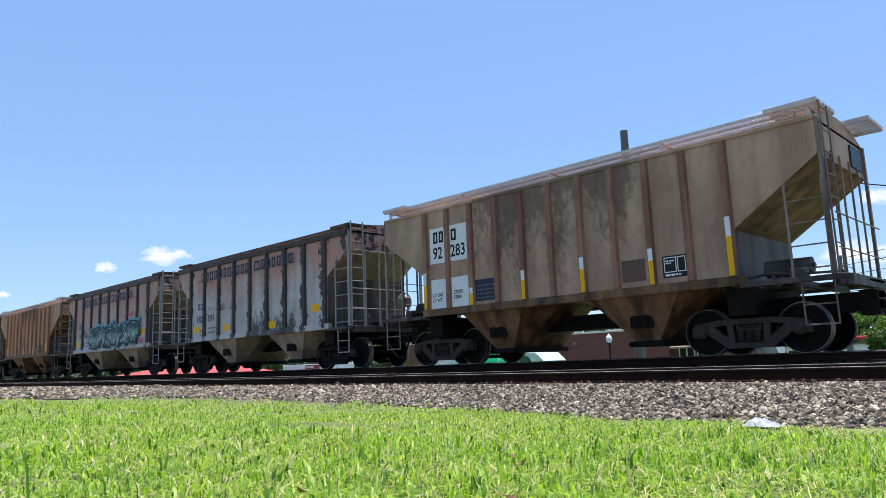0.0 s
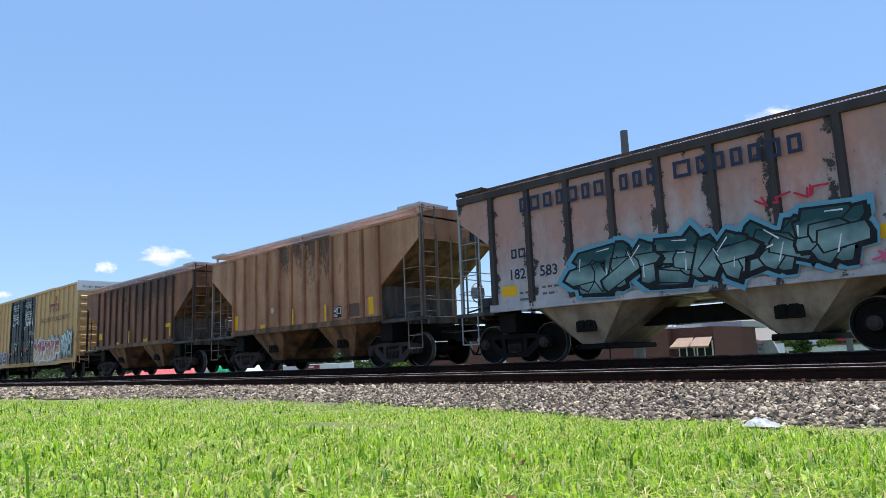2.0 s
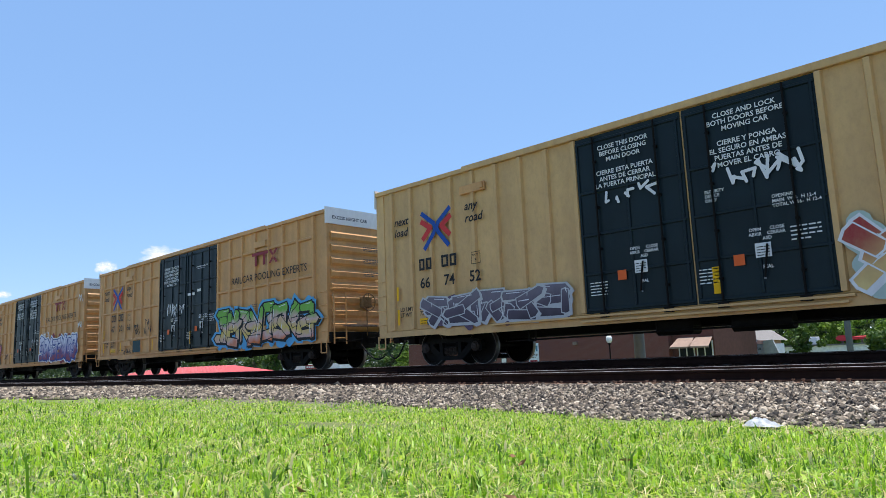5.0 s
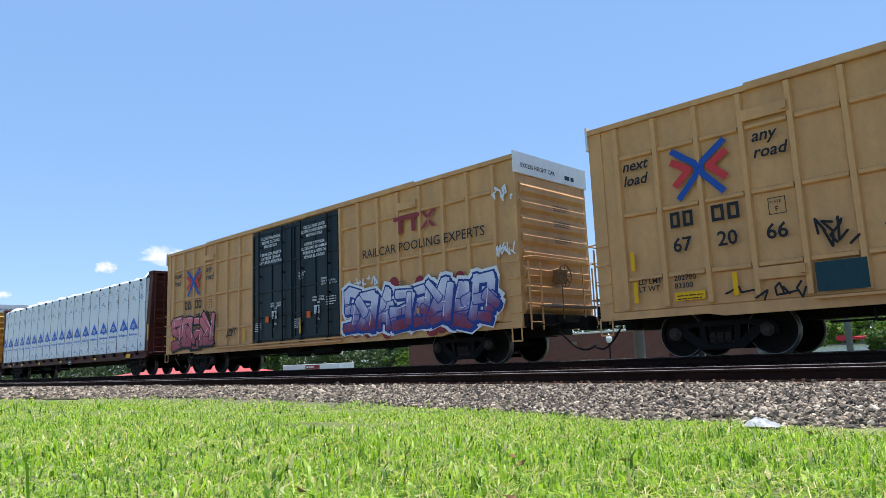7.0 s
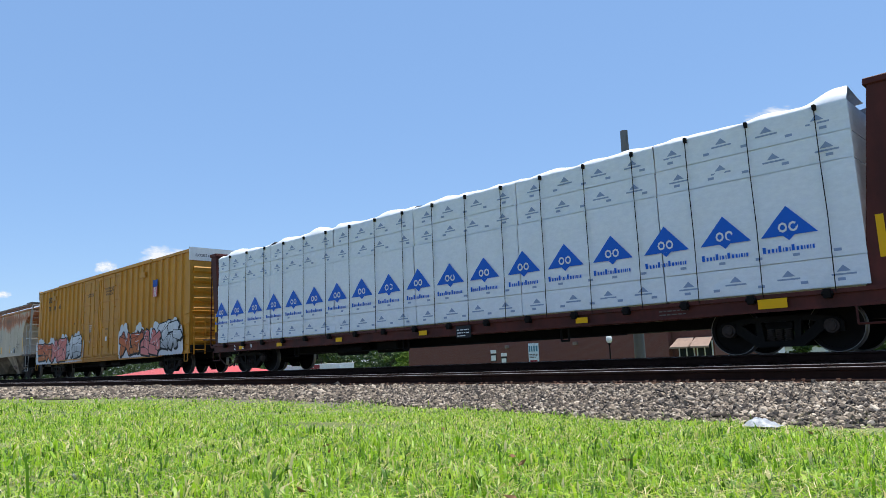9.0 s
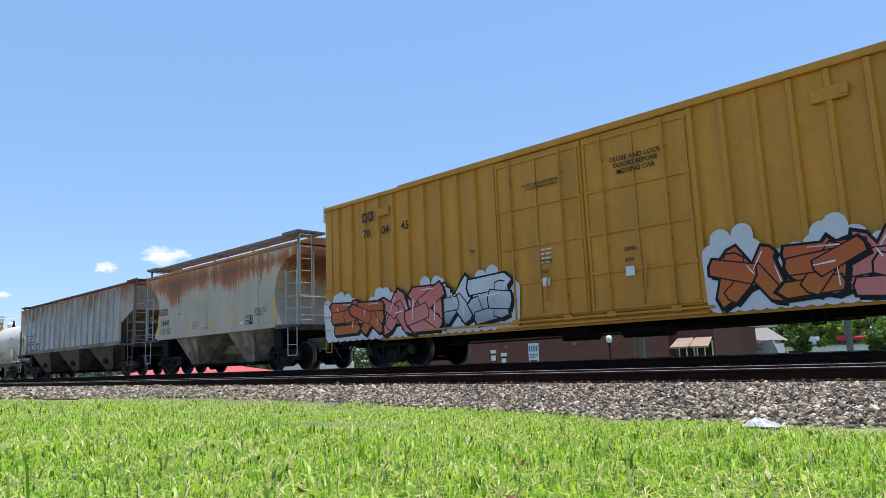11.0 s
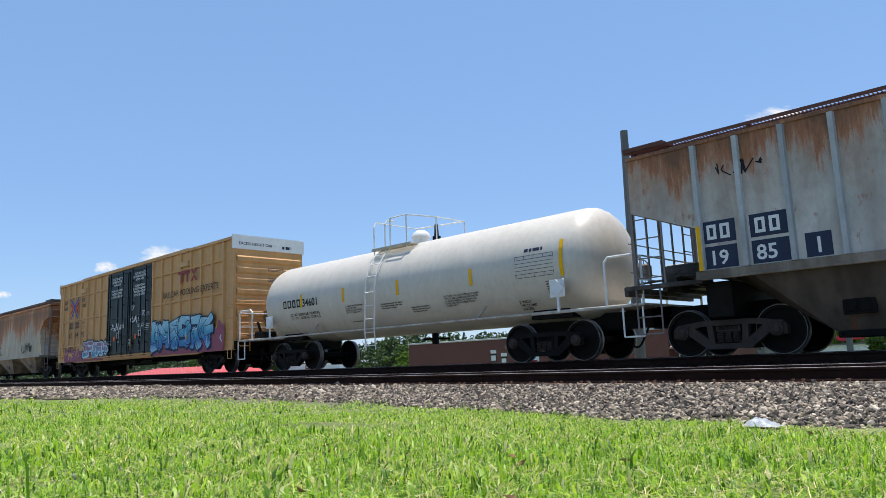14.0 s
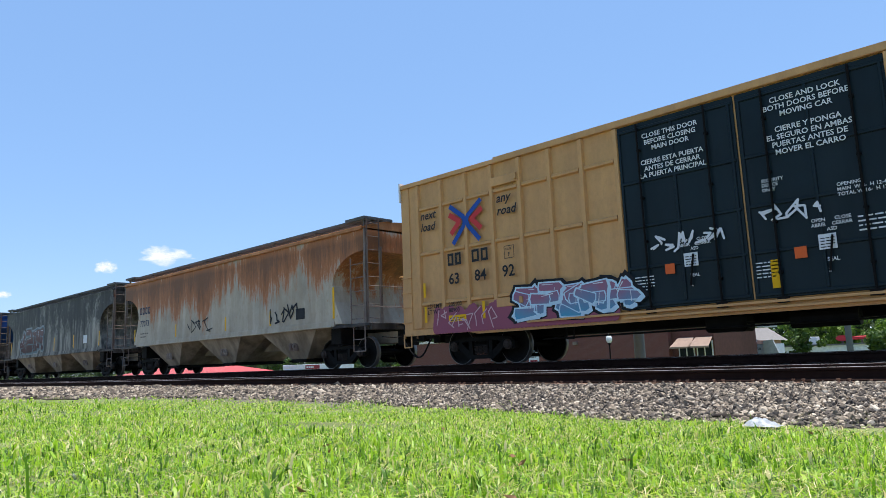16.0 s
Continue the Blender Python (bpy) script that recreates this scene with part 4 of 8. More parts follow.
# ---------------------------------------------------------------- box cars
def boxcar(x, label, seed, body_mat, half=9.25, horizontals=True, door_mat=None, green=True, bays=7, brake_end=1):
    car = thing("boxcar", label, "box car", x)
    hw, z0, z1 = 1.48, 0.95, 4.94
    ys = -hw - 0.075
    body = Shape().box(-half, half, -hw, hw, z0, z1, 0.02)
    part("body", body, body_mat, car)
    # side sill and door track
    sill = Shape()
    for s in (-1, 1):
        ya, yb = sorted((s * (hw + 0.03), s * (hw - 0.06)))
        sill.prism([(-half, 0.95), (-half, 0.80), (-half + 2.3, 0.80), (-half + 2.6, 0.74), (half - 2.6, 0.74), (half - 2.3, 0.80), (half, 0.80), (half, 0.95)], ya, yb)
    part("side_sill", sill, body_mat, car)
    part("centre_sill", Shape().box(-half + 0.3, half - 0.3, -0.28, 0.28, 0.60, 0.92), IRON, car)
    under = Shape()
    for i in range(13):
        xx = -half + 1 + i * (2 * half - 2) / 12
        under.box(xx - 0.06, xx + 0.06, -1.4, 1.4, 0.78, 0.94)
    under.rod((-5, -1.1, 0.52), (5, -1.1, 0.55), 0.02).rod((-4, -0.9, 0.6), (4.5, -0.9, 0.58), 0.016)
    under.box(-1.2, -0.4, -1.0, -0.5, 0.45, 0.78, 0.05).rod((0.4, -0.9, 0.6), (1.5, -0.9, 0.6), 0.16, 12)
    for xx in (-4.2, 4.3):
        under.path([(xx - 0.08, -1.2, 0.75), (xx - 0.08, -1.2, 0.5), (xx + 0.12, -1.2, 0.5), (xx + 0.12, -1.2, 0.75)], 0.02)
    part("underframe", under, IRON, car, "dark brake rigging and cross bearers")
    # roof with a rim
    part("roof", Shape().prism_x([(-hw - 0.07, z1 - 0.10), (-hw - 0.07, z1 + 0.01), (-hw + 0.05, z1 + 0.03), (0, z1 + 0.075), (hw - 0.05, z1 + 0.03), (hw + 0.07, z1 + 0.01), (hw + 0.07, z1 - 0.10)], -half - 0.04, half + 0.04), body_mat, car)
    d = 2.48
    wd = 0.075
    post = Shape().add([(-wd, 0, z0 + 0.05), (wd, 0, z0 + 0.05), (wd * 0.62, -0.075, z0 + 0.05), (-wd * 0.62, -0.075, z0 + 0.05), (-wd, 0, z1 - 0.12), (wd, 0, z1 - 0.12), (wd * 0.62, -0.075, z1 - 0.12), (-wd * 0.62, -0.075, z1 - 0.12)],
                       [(0, 1, 2, 3), (4, 7, 6, 5), (0, 3, 7, 4), (3, 2, 6, 7), (2, 1, 5, 6)]).mesh("side_post")
    pitch = (half - 0.66 - 2.52) / bays
    rib = Shape().add([(-pitch / 2 + 0.07, 0, -0.06), (pitch / 2 - 0.07, 0, -0.06), (pitch / 2 - 0.07, -0.062, -0.03), (-pitch / 2 + 0.07, -0.062, -0.03), (-pitch / 2 + 0.07, 0, 0.06), (pitch / 2 - 0.07, 0, 0.06), (pitch / 2 - 0.07, -0.062, 0.035), (-pitch / 2 + 0.07, -0.062, 0.035)],
                      [(0, 1, 2, 3), (4, 7, 6, 5), (0, 3, 7, 4), (3, 2, 6, 7), (2, 1, 5, 6)]).mesh("stiffener")
    for s in (-1, 1):
        for side in (-1, 1):
            for i in range(bays + 1):
                o = part("side_post", post, body_mat, car, at=(side * (2.52 + pitch * i), s * hw, 0))
                if s > 0:
                    o.rotation_euler = (0, 0, math.pi)
                if horizontals and i < bays:
                    for z in (1.60, 2.93, 4.15):
                        o = part("stiffener", rib, body_mat, car, at=(side * (2.52 + pitch * (i + 0.5)), s * hw, z))
                        if s > 0:
                            o.rotation_euler = (0, 0, math.pi)
    # corner panels
    for sx in (-1, 1):
        for s in (-1, 1):
            xa, xb = sorted((sx * (half - 0.30), sx * (half + 0.012)))
            ya, yb = sorted((s * (hw - 0.1), s * (hw + 0.02)))
            part("corner_post", Shape().box(xa, xb, ya, yb, 0.80, z1), body_mat, car)
    part("roof_rim", Shape().box(-half + 3.4, half - 3.4, -hw - 0.085, -hw - 0.072, z1 - 0.09, z1 + 0.045).box(-half + 3.4, half - 3.4, hw + 0.072, hw + 0.085, z1 - 0.09, z1 + 0.045), body_mat, car)
    # doors
    dm = door_mat or GREEN
    for s in (-1, 1):
        for k in (0, 1):
            xa, xb = (-d, -0.02) if k == 0 else (0.02, d)
            door = Shape()
            ya, yb = sorted((s * (hw - 0.02), s * (hw + 0.035)))
            door.box(xa, xb, ya, yb, 0.98, z1 - 0.12, 0.01)
            pa, pb = sorted((s * (hw + 0.034), s * (hw + 0.065)))
            dob = part("door", door, dm, car, "dark green plug door" if green else "yellow plug door")
            for z in (1.02, 1.78, 2.62, 3.55, 4.66):
                part("door_rib", Shape().box(xa + 0.03, xb - 0.03, pa, pb, z, z + 0.06, 0.01), dm, dob)
            for u in (0.02, 0.49, 0.96):
                xx = xa + (xb - xa) * u
                part("door_rib", Shape().box(xx - 0.015, xx + 0.035, pa - 0.002, pb + 0.002, 1.09, z1 - 0.26, 0.008), dm, dob)
            yo = s * (hw + 0.10)
            for u in (0.2, 0.78):
                rods = Shape()
                xx = xa + (xb - xa) * u
                rods.rod((xx, yo, 0.95), (xx, yo, z1 - 0.16), 0.022, 8)
                rods.box(xx - 0.1, xx + 0.1, min(yo - 0.02, yo + 0.02), max(yo - 0.02, yo + 0.02), 0.88, 0.99)
                for z in (1.4, 2.3, 3.2, 4.2):
                    rods.box(xx - 0.035, xx + 0.035, min(yo, s * hw), max(yo, s * hw), z, z + 0.05)
                part("locking_rod", rods, dm if not green else IRON, dob, "vertical locking rod")
            rods = Shape()
            xx = xa + (xb - xa) * (0.52 if k else 0.55)
            rods.rod((xx, yo, 1.35), (xx + 0.1, yo, 1.95), 0.02, 6)
            part("door_lever", rods, dm if not green else IRON, dob, "door lever")
        ya, yb = sorted((s * hw, s * (hw + 0.13)))
        part("door_track", Shape().box(-2 * d - 0.1, d + 0.2, ya, yb, 0.90, 0.945).box(-d - 0.1, d + 0.1, ya, yb, 0.80, 0.84), body_mat, car)
    # ends: pressed ribs, white band, ladder, platform, brake wheel
    for sx in (-1, 1):
        e = Shape()
        for k in range(8):
            zc = 1.32 + k * 0.405
            pr = [(half, zc - 0.17), (half + 0.07, zc - 0.09), (half + 0.075, zc + 0.05), (half, zc + 0.15)]
            e.prism([(sx * a, b) for a, b in pr], -hw + 0.12, hw - 0.12)
        part("end_ribs", e, body_mat, car, "pressed horizontal end ribs")
        xa, xb = sorted((sx * half, sx * (half + 0.03)))
        part("end_band", Shape().box(*sorted((sx * half, sx * (half + 0.046))), -hw - 0.075, hw + 0.075, 4.50, z1 + 0.085), WHT, car, "white painted band under the roof")
        if sx > 0:
            part("lettering", sheet_mesh(text_shape(Shape(), "EXCESS HEIGHT CAR", half + 0.050, 4.66, 0.15, -1.3, xaxis=(0, 1)), "lettering"), NAVY, car)
            sm = Shape()
            bars(sm, random.Random(seed), 0, 0, 0.6, 0.14, 0, 1, 0.8)
            part("owner_mark", sheet_mesh(Shape().add([(half + 0.050, 0.55 + a, 4.62 + c) for a, b, c in sm.v], sm.f), "owner_mark"), NAVY, car, "owner's mark as plain open blocks")
            for zz in (3.72, 3.32, 2.9):
                sm = bars(Shape(), random.Random(seed + int(zz * 10)), 0, 0, 0.7, 0.16, 0, 3)
                part("small_print", sheet_mesh(Shape().add([(half + 0.079, -0.1 + a, zz + c) for a, b, c in sm.v], sm.f), "small_print"), GREYINK, car, "lines of small stencilled print")
        xe = sx * (half + 0.16)
        for sy in (-1, 1):
            ladder(car, xe, sy * 1.36, sy * 0.90, 0.75, 2.35, body_mat)
        lx = sx * (half - 0.28)
        ladder(car, (min(lx, sx * half), max(lx, sx * half)), -hw - 0.11, -hw - 0.11, 0.95, 2.55, body_mat, 0.40, 0.012, stiles=0.0)
        st = Shape().path([(lx, -hw - 0.06, 0.85), (lx, -hw - 0.06, 0.50), (sx * half, -hw - 0.06, 0.50), (sx * half, -hw - 0.06, 0.85)], 0.018)
        part("stirrup_step", st, body_mat, car)
        rail = Shape().path([(sx * (half + 0.05), -1.4, 2.45), (sx * (half + 0.32), -1.35, 2.45), (sx * (half + 0.32), 1.35, 2.45), (sx * (half + 0.05), 1.4, 2.45)], 0.016)
        part("end_handrail", rail, body_mat, car)
        xa, xb = sorted((sx * (half + 0.05), sx * (half + 0.5)))
        pf = Shape()
        for k in range(6):
            xk = xa + (xb - xa) * k / 5
            pf.box(xk - 0.012, xk + 0.012, -1.0, 1.3, 1.28, 1.32)
        for k in range(24):
            pf.box(xa, xb, -1.0 + k * 0.1 - 0.006, -1.0 + k * 0.1 + 0.006, 1.285, 1.315)
        part("end_platform", pf, GREYBAR, car, "grated end platform")
        xa, xb = sorted((sx * (half - 0.1), sx * (half + 0.12)))
        part("end_sill", Shape().box(xa, xb, -1.45, 1.45, 0.82, 1.12, 0.01), IRON, car)
        if sx == brake_end:
            bw = Shape().torus((sx * (half + 0.30), -0.1, 2.05), 0.27, 0.016, "x", 24, 5)
            for k in range(4):
                a = math.pi * k / 4
                bw.rod((sx * (half + 0.30), -0.1 - 0.27 * math.cos(a), 2.05 - 0.27 * math.sin(a)), (sx * (half + 0.30), -0.1 + 0.27 * math.cos(a), 2.05 + 0.27 * math.sin(a)), 0.01, 5)
            xa, xb = sorted((sx * (half + 0.04), sx * (half + 0.26)))
            bw.box(xa, xb, -0.28, 0.08, 1.88, 2.24, 0.03)
            bw.rod((sx * (half + 0.2), -0.1, 1.9), (sx * (half + 0.2), -0.1, 1.0), 0.015)
            part("brake_wheel", bw, plain("rusty brake gear", (0.22, 0.13, 0.06), 0.7, 0.1), car, "rusty hand brake wheel and gear box")
    bogies(car, 6.95)
    couplers(car, half + 0.15, half + 0.98)
    return car, ys


def x_emblem(car, x, z, s, y):
    """Two facing chevrons, each a blue fork round a red one."""
    a, b = Shape(), Shape()
    for sx in (-1, 1):
        for sh, pts, w, yy in ((a, [(0.92, 0.80), (0.14, 0.22), (0.04, 0.0), (0.14, -0.22), (0.78, -0.92)], 0.105, y), (b, [(0.96, 0.42), (0.34, 0.04), (0.88, -0.46)], 0.12, y - 0.003)):
            for k, (p, q) in enumerate(zip(pts, pts[1:])):
                p, q = Vector((sx * p[0], p[1])), Vector((sx * q[0], q[1]))
                d = (q - p).normalized()
                m = Vector((-d.y, d.x)) * w
                p, q = p - d * (w * 0.5 if k else 0), q + d * (w * 0.5 if k < len(pts) - 2 else 0)
                sh.add([(x + v.x * s, yy - 0.0004 * k - 0.0002 * (sx + 1), z + v.y * s) for v in (p + m, q + m, q - m, p - m)], [(0, 1, 2, 3)])
    part("emblem_blue", sheet_mesh(a, "emblem_blue"), LOGOBLUE, car, "blue forks of a crossed emblem")
    part("emblem_red", sheet_mesh(b, "emblem_red"), LOGOSCAR, car, "red forks of a crossed emblem")


def owner_emblem(car, x, z, h, y):
    """An owner's emblem: a bar on two stems and two facing chevrons."""
    sh = Shape()
    quad(sh, x, x + 2.2 * h, z + 0.76 * h, z + h, y)
    for u in (0.40, 1.52):
        quad(sh, x + u * h, x + (u + 0.30) * h, z, z + 0.755 * h, y - 0.001)
    for u, d in ((x + 2.3 * h, 1), (x + 3.5 * h, -1)):
        for k in (0, 1):
            z0, z1 = (z + h * 0.5, z + h) if k else (z + h * 0.5, z)
            sh.add([(u + d * 0.52 * h, y - 0.002, z0), (u, y - 0.002, z1), (u + d * 0.3 * h, y - 0.002, z1), (u + d * 0.58 * h, y - 0.002, z0 + (0.2 if k else -0.2) * h)], [(0, 1, 2, 3)])
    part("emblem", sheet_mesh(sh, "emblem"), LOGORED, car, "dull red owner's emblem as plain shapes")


def tbox_marks(car, ys, seed, number, ld, lt, doors=0, low_plate=True):
    """The lettering that the tan pooling box cars share."""
    y = ys - 0.006
    h = 9.25
    lettering(car, "next\nload", -8.46, 3.84, 0.31, y, lean=0.25)
    lettering(car, "any\nroad", -5.82, 3.84, 0.31, y, lean=0.25)
    x_emblem(car, -6.84, 3.57, 0.58, y)
    brand_bars(car, -7.51, 2.50, (0.2, 0.2, -0.24, 0.24, 0.22), 0.31, y, BLK, 0.2)
    for k in range(0, len(number), 2):
        lettering(car, number[k:k + 2], -7.5 + 0.44 * k, 2.03, 0.385, y)
    lettering(car, "LD LMT\nLT WT", -8.30, 1.47, 0.15, y)
    lettering(car, ld + "\n" + lt, -7.54, 1.47, 0.15, y)
    stripe(car, -8.39, 1.77, 2.15, y, 0.085)
    stripe(car, -8.37, 1.11, 1.53, y, 0.085)
    stripe(car, -6.37, 1.09, 1.51, y, 0.085)
    stripe(car, -3.0, 1.05, 1.5, y, 0.085)
    sq = Shape()
    for a in ((0, 0.3, 0, 0.015), (0, 0.3, 0.29, 0.305), (0, 0.015, 0.016, 0.289), (0.285, 0.3, 0.016, 0.289)):
        quad(sq, -5.65 + a[0], -5.65 + a[1], 2.45 + a[2], 2.45 + a[3], y)
    text_shape(sq, "F", -5.54, 2.5, 0.13, y)
    text_shape(sq, "PLATE", -5.62, 2.65, 0.07, y)
    part("plate_mark", sheet_mesh(sq, "plate_mark"), BLK, car)
    part("notice_plate", sheet_mesh(quad(Shape(), -7.55, -6.95, 1.08, 1.24, y - 0.001), "notice_plate"), YEL, car, "yellow notice plate")
    small_print(car, seed, -7.5, 1.10, 0.5, 0.12, y - 0.004, 2, BLK)
    # jacking plates on the side
    for xx, zz in ((-5.54, 4.36), (5.54, 4.36)) + (((-5.54, 1.42), (5.54, 1.42)) if low_plate else ()):
        hp = Shape().box(xx - 0.42, xx + 0.42, ys - 0.012, ys + 0.05, zz - 0.1, zz + 0.12, 0.01).box(xx + 0.3, xx + 0.39, ys - 0.05, ys, zz - 0.05, zz + 0.1)
        part("side_plate", hp, TAN, car)
    owner_emblem(car, 4.98, 3.62, 0.47, y)
    lettering(car, "RAILCAR POOLING EXPERTS", 3.58, 3.12, 0.36, y, mat=BLK, squash=1.02, weight=0.002)
    for x0, w0 in ((5.0, 0.4), (6.0, 0.6)):
        small_print(car, seed + int(x0 * 10), x0, 1.95, w0, 0.4, y, 6)
    stripe(car, h - 1.05, 1.25, 1.72, y, 0.16)
    part("notice_plate", sheet_mesh(quad(Shape(), h - 1.5, h - 0.85, 0.98, 1.12, y - 0.001), "notice_plate"), YEL, car, "yellow notice plate")
    # door notices
    yd = -1.48 - 0.070
    if doors == 0:
        lettering(car, "CLOSE THIS DOOR\nBEFORE CLOSING\nMAIN DOOR\n\nCIERRE ESTA PUERTA\nANTES DE CERRAR\nLA PUERTA PRINCIPAL", -1.30, 4.45, 0.138, yd - 0.004, WHT, align="CENTER")
        lettering(car, "CLOSE AND LOCK\nBOTH DOORS BEFORE\nMOVING CAR\n\nCIERRE Y PONGA\nEL SEGURO EN AMBAS\nPUERTAS ANTES DE\nMOVER EL CARRO", 1.22, 4.47, 0.138, yd - 0.004, WHT, align="CENTER")
    else:
        lettering(car, "CERRAR Y BLOQUEAR\nAMBAS PUERTAS ANTE\nDE MOVER EL CARRO\nCLOSE AND LOCK\nBOTH DOORS BEFORE\nMOVING CAR", -1.28, 4.28, 0.138, yd - 0.004, WHT, align="CENTER")
        lettering(car, "OPENING MAIN W  8-0 H 12-4\nTOTAL W 16-0 H 12-4", 0.85, 4.10, 0.07, yd - 0.004, WHT)
        for u, w in ((0.15, 3.05), (0.45, 3.05), (0.95, 3.15)):
            part("paper_notice", sheet_mesh(quad(Shape(), u, u + 0.28, w, w + 0.1, yd - 0.004), "paper_notice"), WHT, car, "torn white paper notice")
    for k, xx in enumerate((-1.35, 1.05)):
        lettering(car, "OPEN      CLOSE\nABRIR    CERRAR\nASD", xx + 0.35, 2.2, 0.085, yd, WHT, align="CENTER")
        part("decal", sheet_mesh(quad(Shape(), xx - 0.28, xx - 0.08, 1.62, 1.82, yd), "decal"), ORG, car, "orange decal")
        dec = Shape()
        quad(dec, xx + 0.12, xx + 0.40, 1.72, 1.98, yd)
        part("decal", sheet_mesh(dec, "decal"), WHT, car, "white notice decal")
        small_print(car, seed + k, xx + 0.15, 1.75, 0.22, 0.2, yd - 0.003, 4, BLK)
        lettering(car, "SEAL\n\nL", xx + 0.22, 1.52, 0.09, yd, WHT)
        small_print(car, seed + 4 + k, xx - 0.95, 1.35, 0.42, 0.32, yd, 5, WHT)
    if doors == 0:
        lettering(car, "SECURITY\nDEVICE\nONLY", 0.35, 3.05, 0.085, yd, WHT)
        lettering(car, "OPENING\nMAIN  W 8-  H 12-4\nTOTAL W 16-  H 12-4", 1.55, 2.75, 0.085, yd, WHT)
    small_print(car, seed + 9, 1.8, 1.95, 0.5, 0.3, yd, 4, WHT)
    stripe(car, 0.42, 1.15, 1.65, yd, 0.14)


# ---------------------------------------------------------------- covered hoppers
def hopper(x, label, half, z_eave, z_sill, x_low, z_low, z_high, centre, bays, mats, ribs, rib_mat, walk_mat=GRATE, curved=False, bar_mat=GREYBAR, rim=None, rib_w=0.07, frame_mat=None, bay_mat=None, lower_mat=None, walk_z=0.26, roof_mat=None):
    """A covered hopper car: flat sides, slope sheets at both ends, bays under the sill, roof walks and end cages."""
    car = thing("covered_hopper_car", label, "hopper car", x)
    hw = 1.52
    if curved:
        right = [(half, z_eave), (half, z_high)]
        for k in range(1, 9):
            a = math.pi / 2 * k / 8
            right.append((half - (half - x_low) * math.sin(a), z_low + (z_high - z_low) * math.cos(a) ** 1.0))
        right.append((x_low + 0.12, z_low - 0.5))
        right.append((x_low + 0.45, z_sill))
    else:
        right = [(half, z_eave), (half, z_high), (x_low, z_low), (x_low, z_sill)]
    prof = [(a, b) for a, b in right] + [(-a, b) for a, b in reversed(right)]
    part("body", Shape().prism(prof, -hw, hw), mats, car)
    if not curved:
        sm = lower_mat or bay_mat or mats
        for e in (-1, 1):
            d = Vector((half - x_low, z_high - z_low)).normalized()
            n = Vector((d.y, -d.x)) * 0.014
            pts = [(half, z_high), (x_low, z_low), (x_low + n.x, z_low + n.y), (half + n.x, z_high + n.y)]
            part("slope_sheet", Shape().prism([(e * a, b) for a, b in pts], -hw + 0.03, hw - 0.03), sm, car, "streaked slope sheet")
            part("end_sheet", Shape().box(*sorted((e * x_low, e * (x_low + 0.012))), -hw + 0.03, hw - 0.03, z_sill, z_low - 0.004), ENDSHEET, car, "dark streaked end sheet")
            gear_ = Shape().rod((e * (x_low + 0.25), -0.75, z_sill + 0.22), (e * (x_low + 1.05), -0.75, z_sill + 0.22), 0.16, 14)
            gear_.rod((e * (x_low + 0.2), -0.75, z_sill + 0.22), (e * (x_low + 1.1), -0.75, z_sill + 0.22), 0.05, 8)
            for q in (0.4, 0.9):
                gear_.box(e * (x_low + q) - 0.03, e * (x_low + q) + 0.03, -0.9, -0.6, z_sill - 0.1, z_sill + 0.12)
            part("air_reservoir", gear_, ENDSILL, car, "dark streaked air reservoir on brackets")
            pipe = Shape().path([(e * (x_low + 0.1), -1.32, z_sill + 0.04), (e * (x_low + 0.5), -1.32, z_sill + 0.10), (e * (x_low + 0.9), -1.2, z_sill + 0.05), (e * (half + 0.1), -1.2, z_sill + 0.02)], 0.022, 6)
            pipe.box(*sorted((e * (half - 0.75), e * (half - 0.5))), -1.3, -1.0, z_sill - 0.09, z_sill + 0.16, 0.02)
            part("brake_pipe", pipe, ENDSILL, car, "dark streaked brake pipe and valve box")
    # roof
    part("roof", Shape().prism_x([(-hw - 0.03, z_eave - 0.05), (-hw - 0.03, z_eave + 0.02), (-hw * 0.6, z_eave + 0.22), (0, z_eave + 0.30), (hw * 0.6, z_eave + 0.22), (hw + 0.03, z_eave + 0.02), (hw + 0.03, z_eave - 0.05)], -half, half), roof_mat or mats, car)
    if rim:
        z_rim = z_eave - (0.07 if curved else 0.14)
        part("top_rim", Shape().box(-half, half, -hw - 0.07, -hw, z_rim, z_eave + 0.04, 0.01).box(-half, half, hw, hw + 0.07, z_rim, z_eave + 0.04, 0.01), rim, car, "weathered top rim")
    hat = Shape().box(-half + 0.9, half - 0.9, -0.36, 0.36, z_eave + 0.25, z_eave + 0.42, 0.03)
    part("hatch_cover", hat, mats, car)
    # side sill
    ss = Shape()
    for s in (-1, 1):
        ya, yb = sorted((s * (hw - 0.1), s * (hw + 0.04)))
        ss.box(-x_low - 0.1, x_low + 0.1, ya, yb, z_sill - 0.07, z_sill + 0.10, 0.01)
        ss.rod((-x_low, s * (hw + 0.05), z_sill - 0.06), (x_low, s * (hw + 0.05), z_sill - 0.06), 0.025, 6)
        for e in (-1, 1):
            xa, xb = sorted((e * x_low, e * (half + 0.25)))
            ya, yb = sorted((s * 1.40, s * (hw + 0.02)))
            part("end_sill", Shape().box(xa, xb, ya, yb, z_sill - 0.13, z_sill - 0.04, 0.008), ENDSILL, car, "dark streaked end sill")
    part("side_sill", ss, mats if not lower_mat else lower_mat, car)
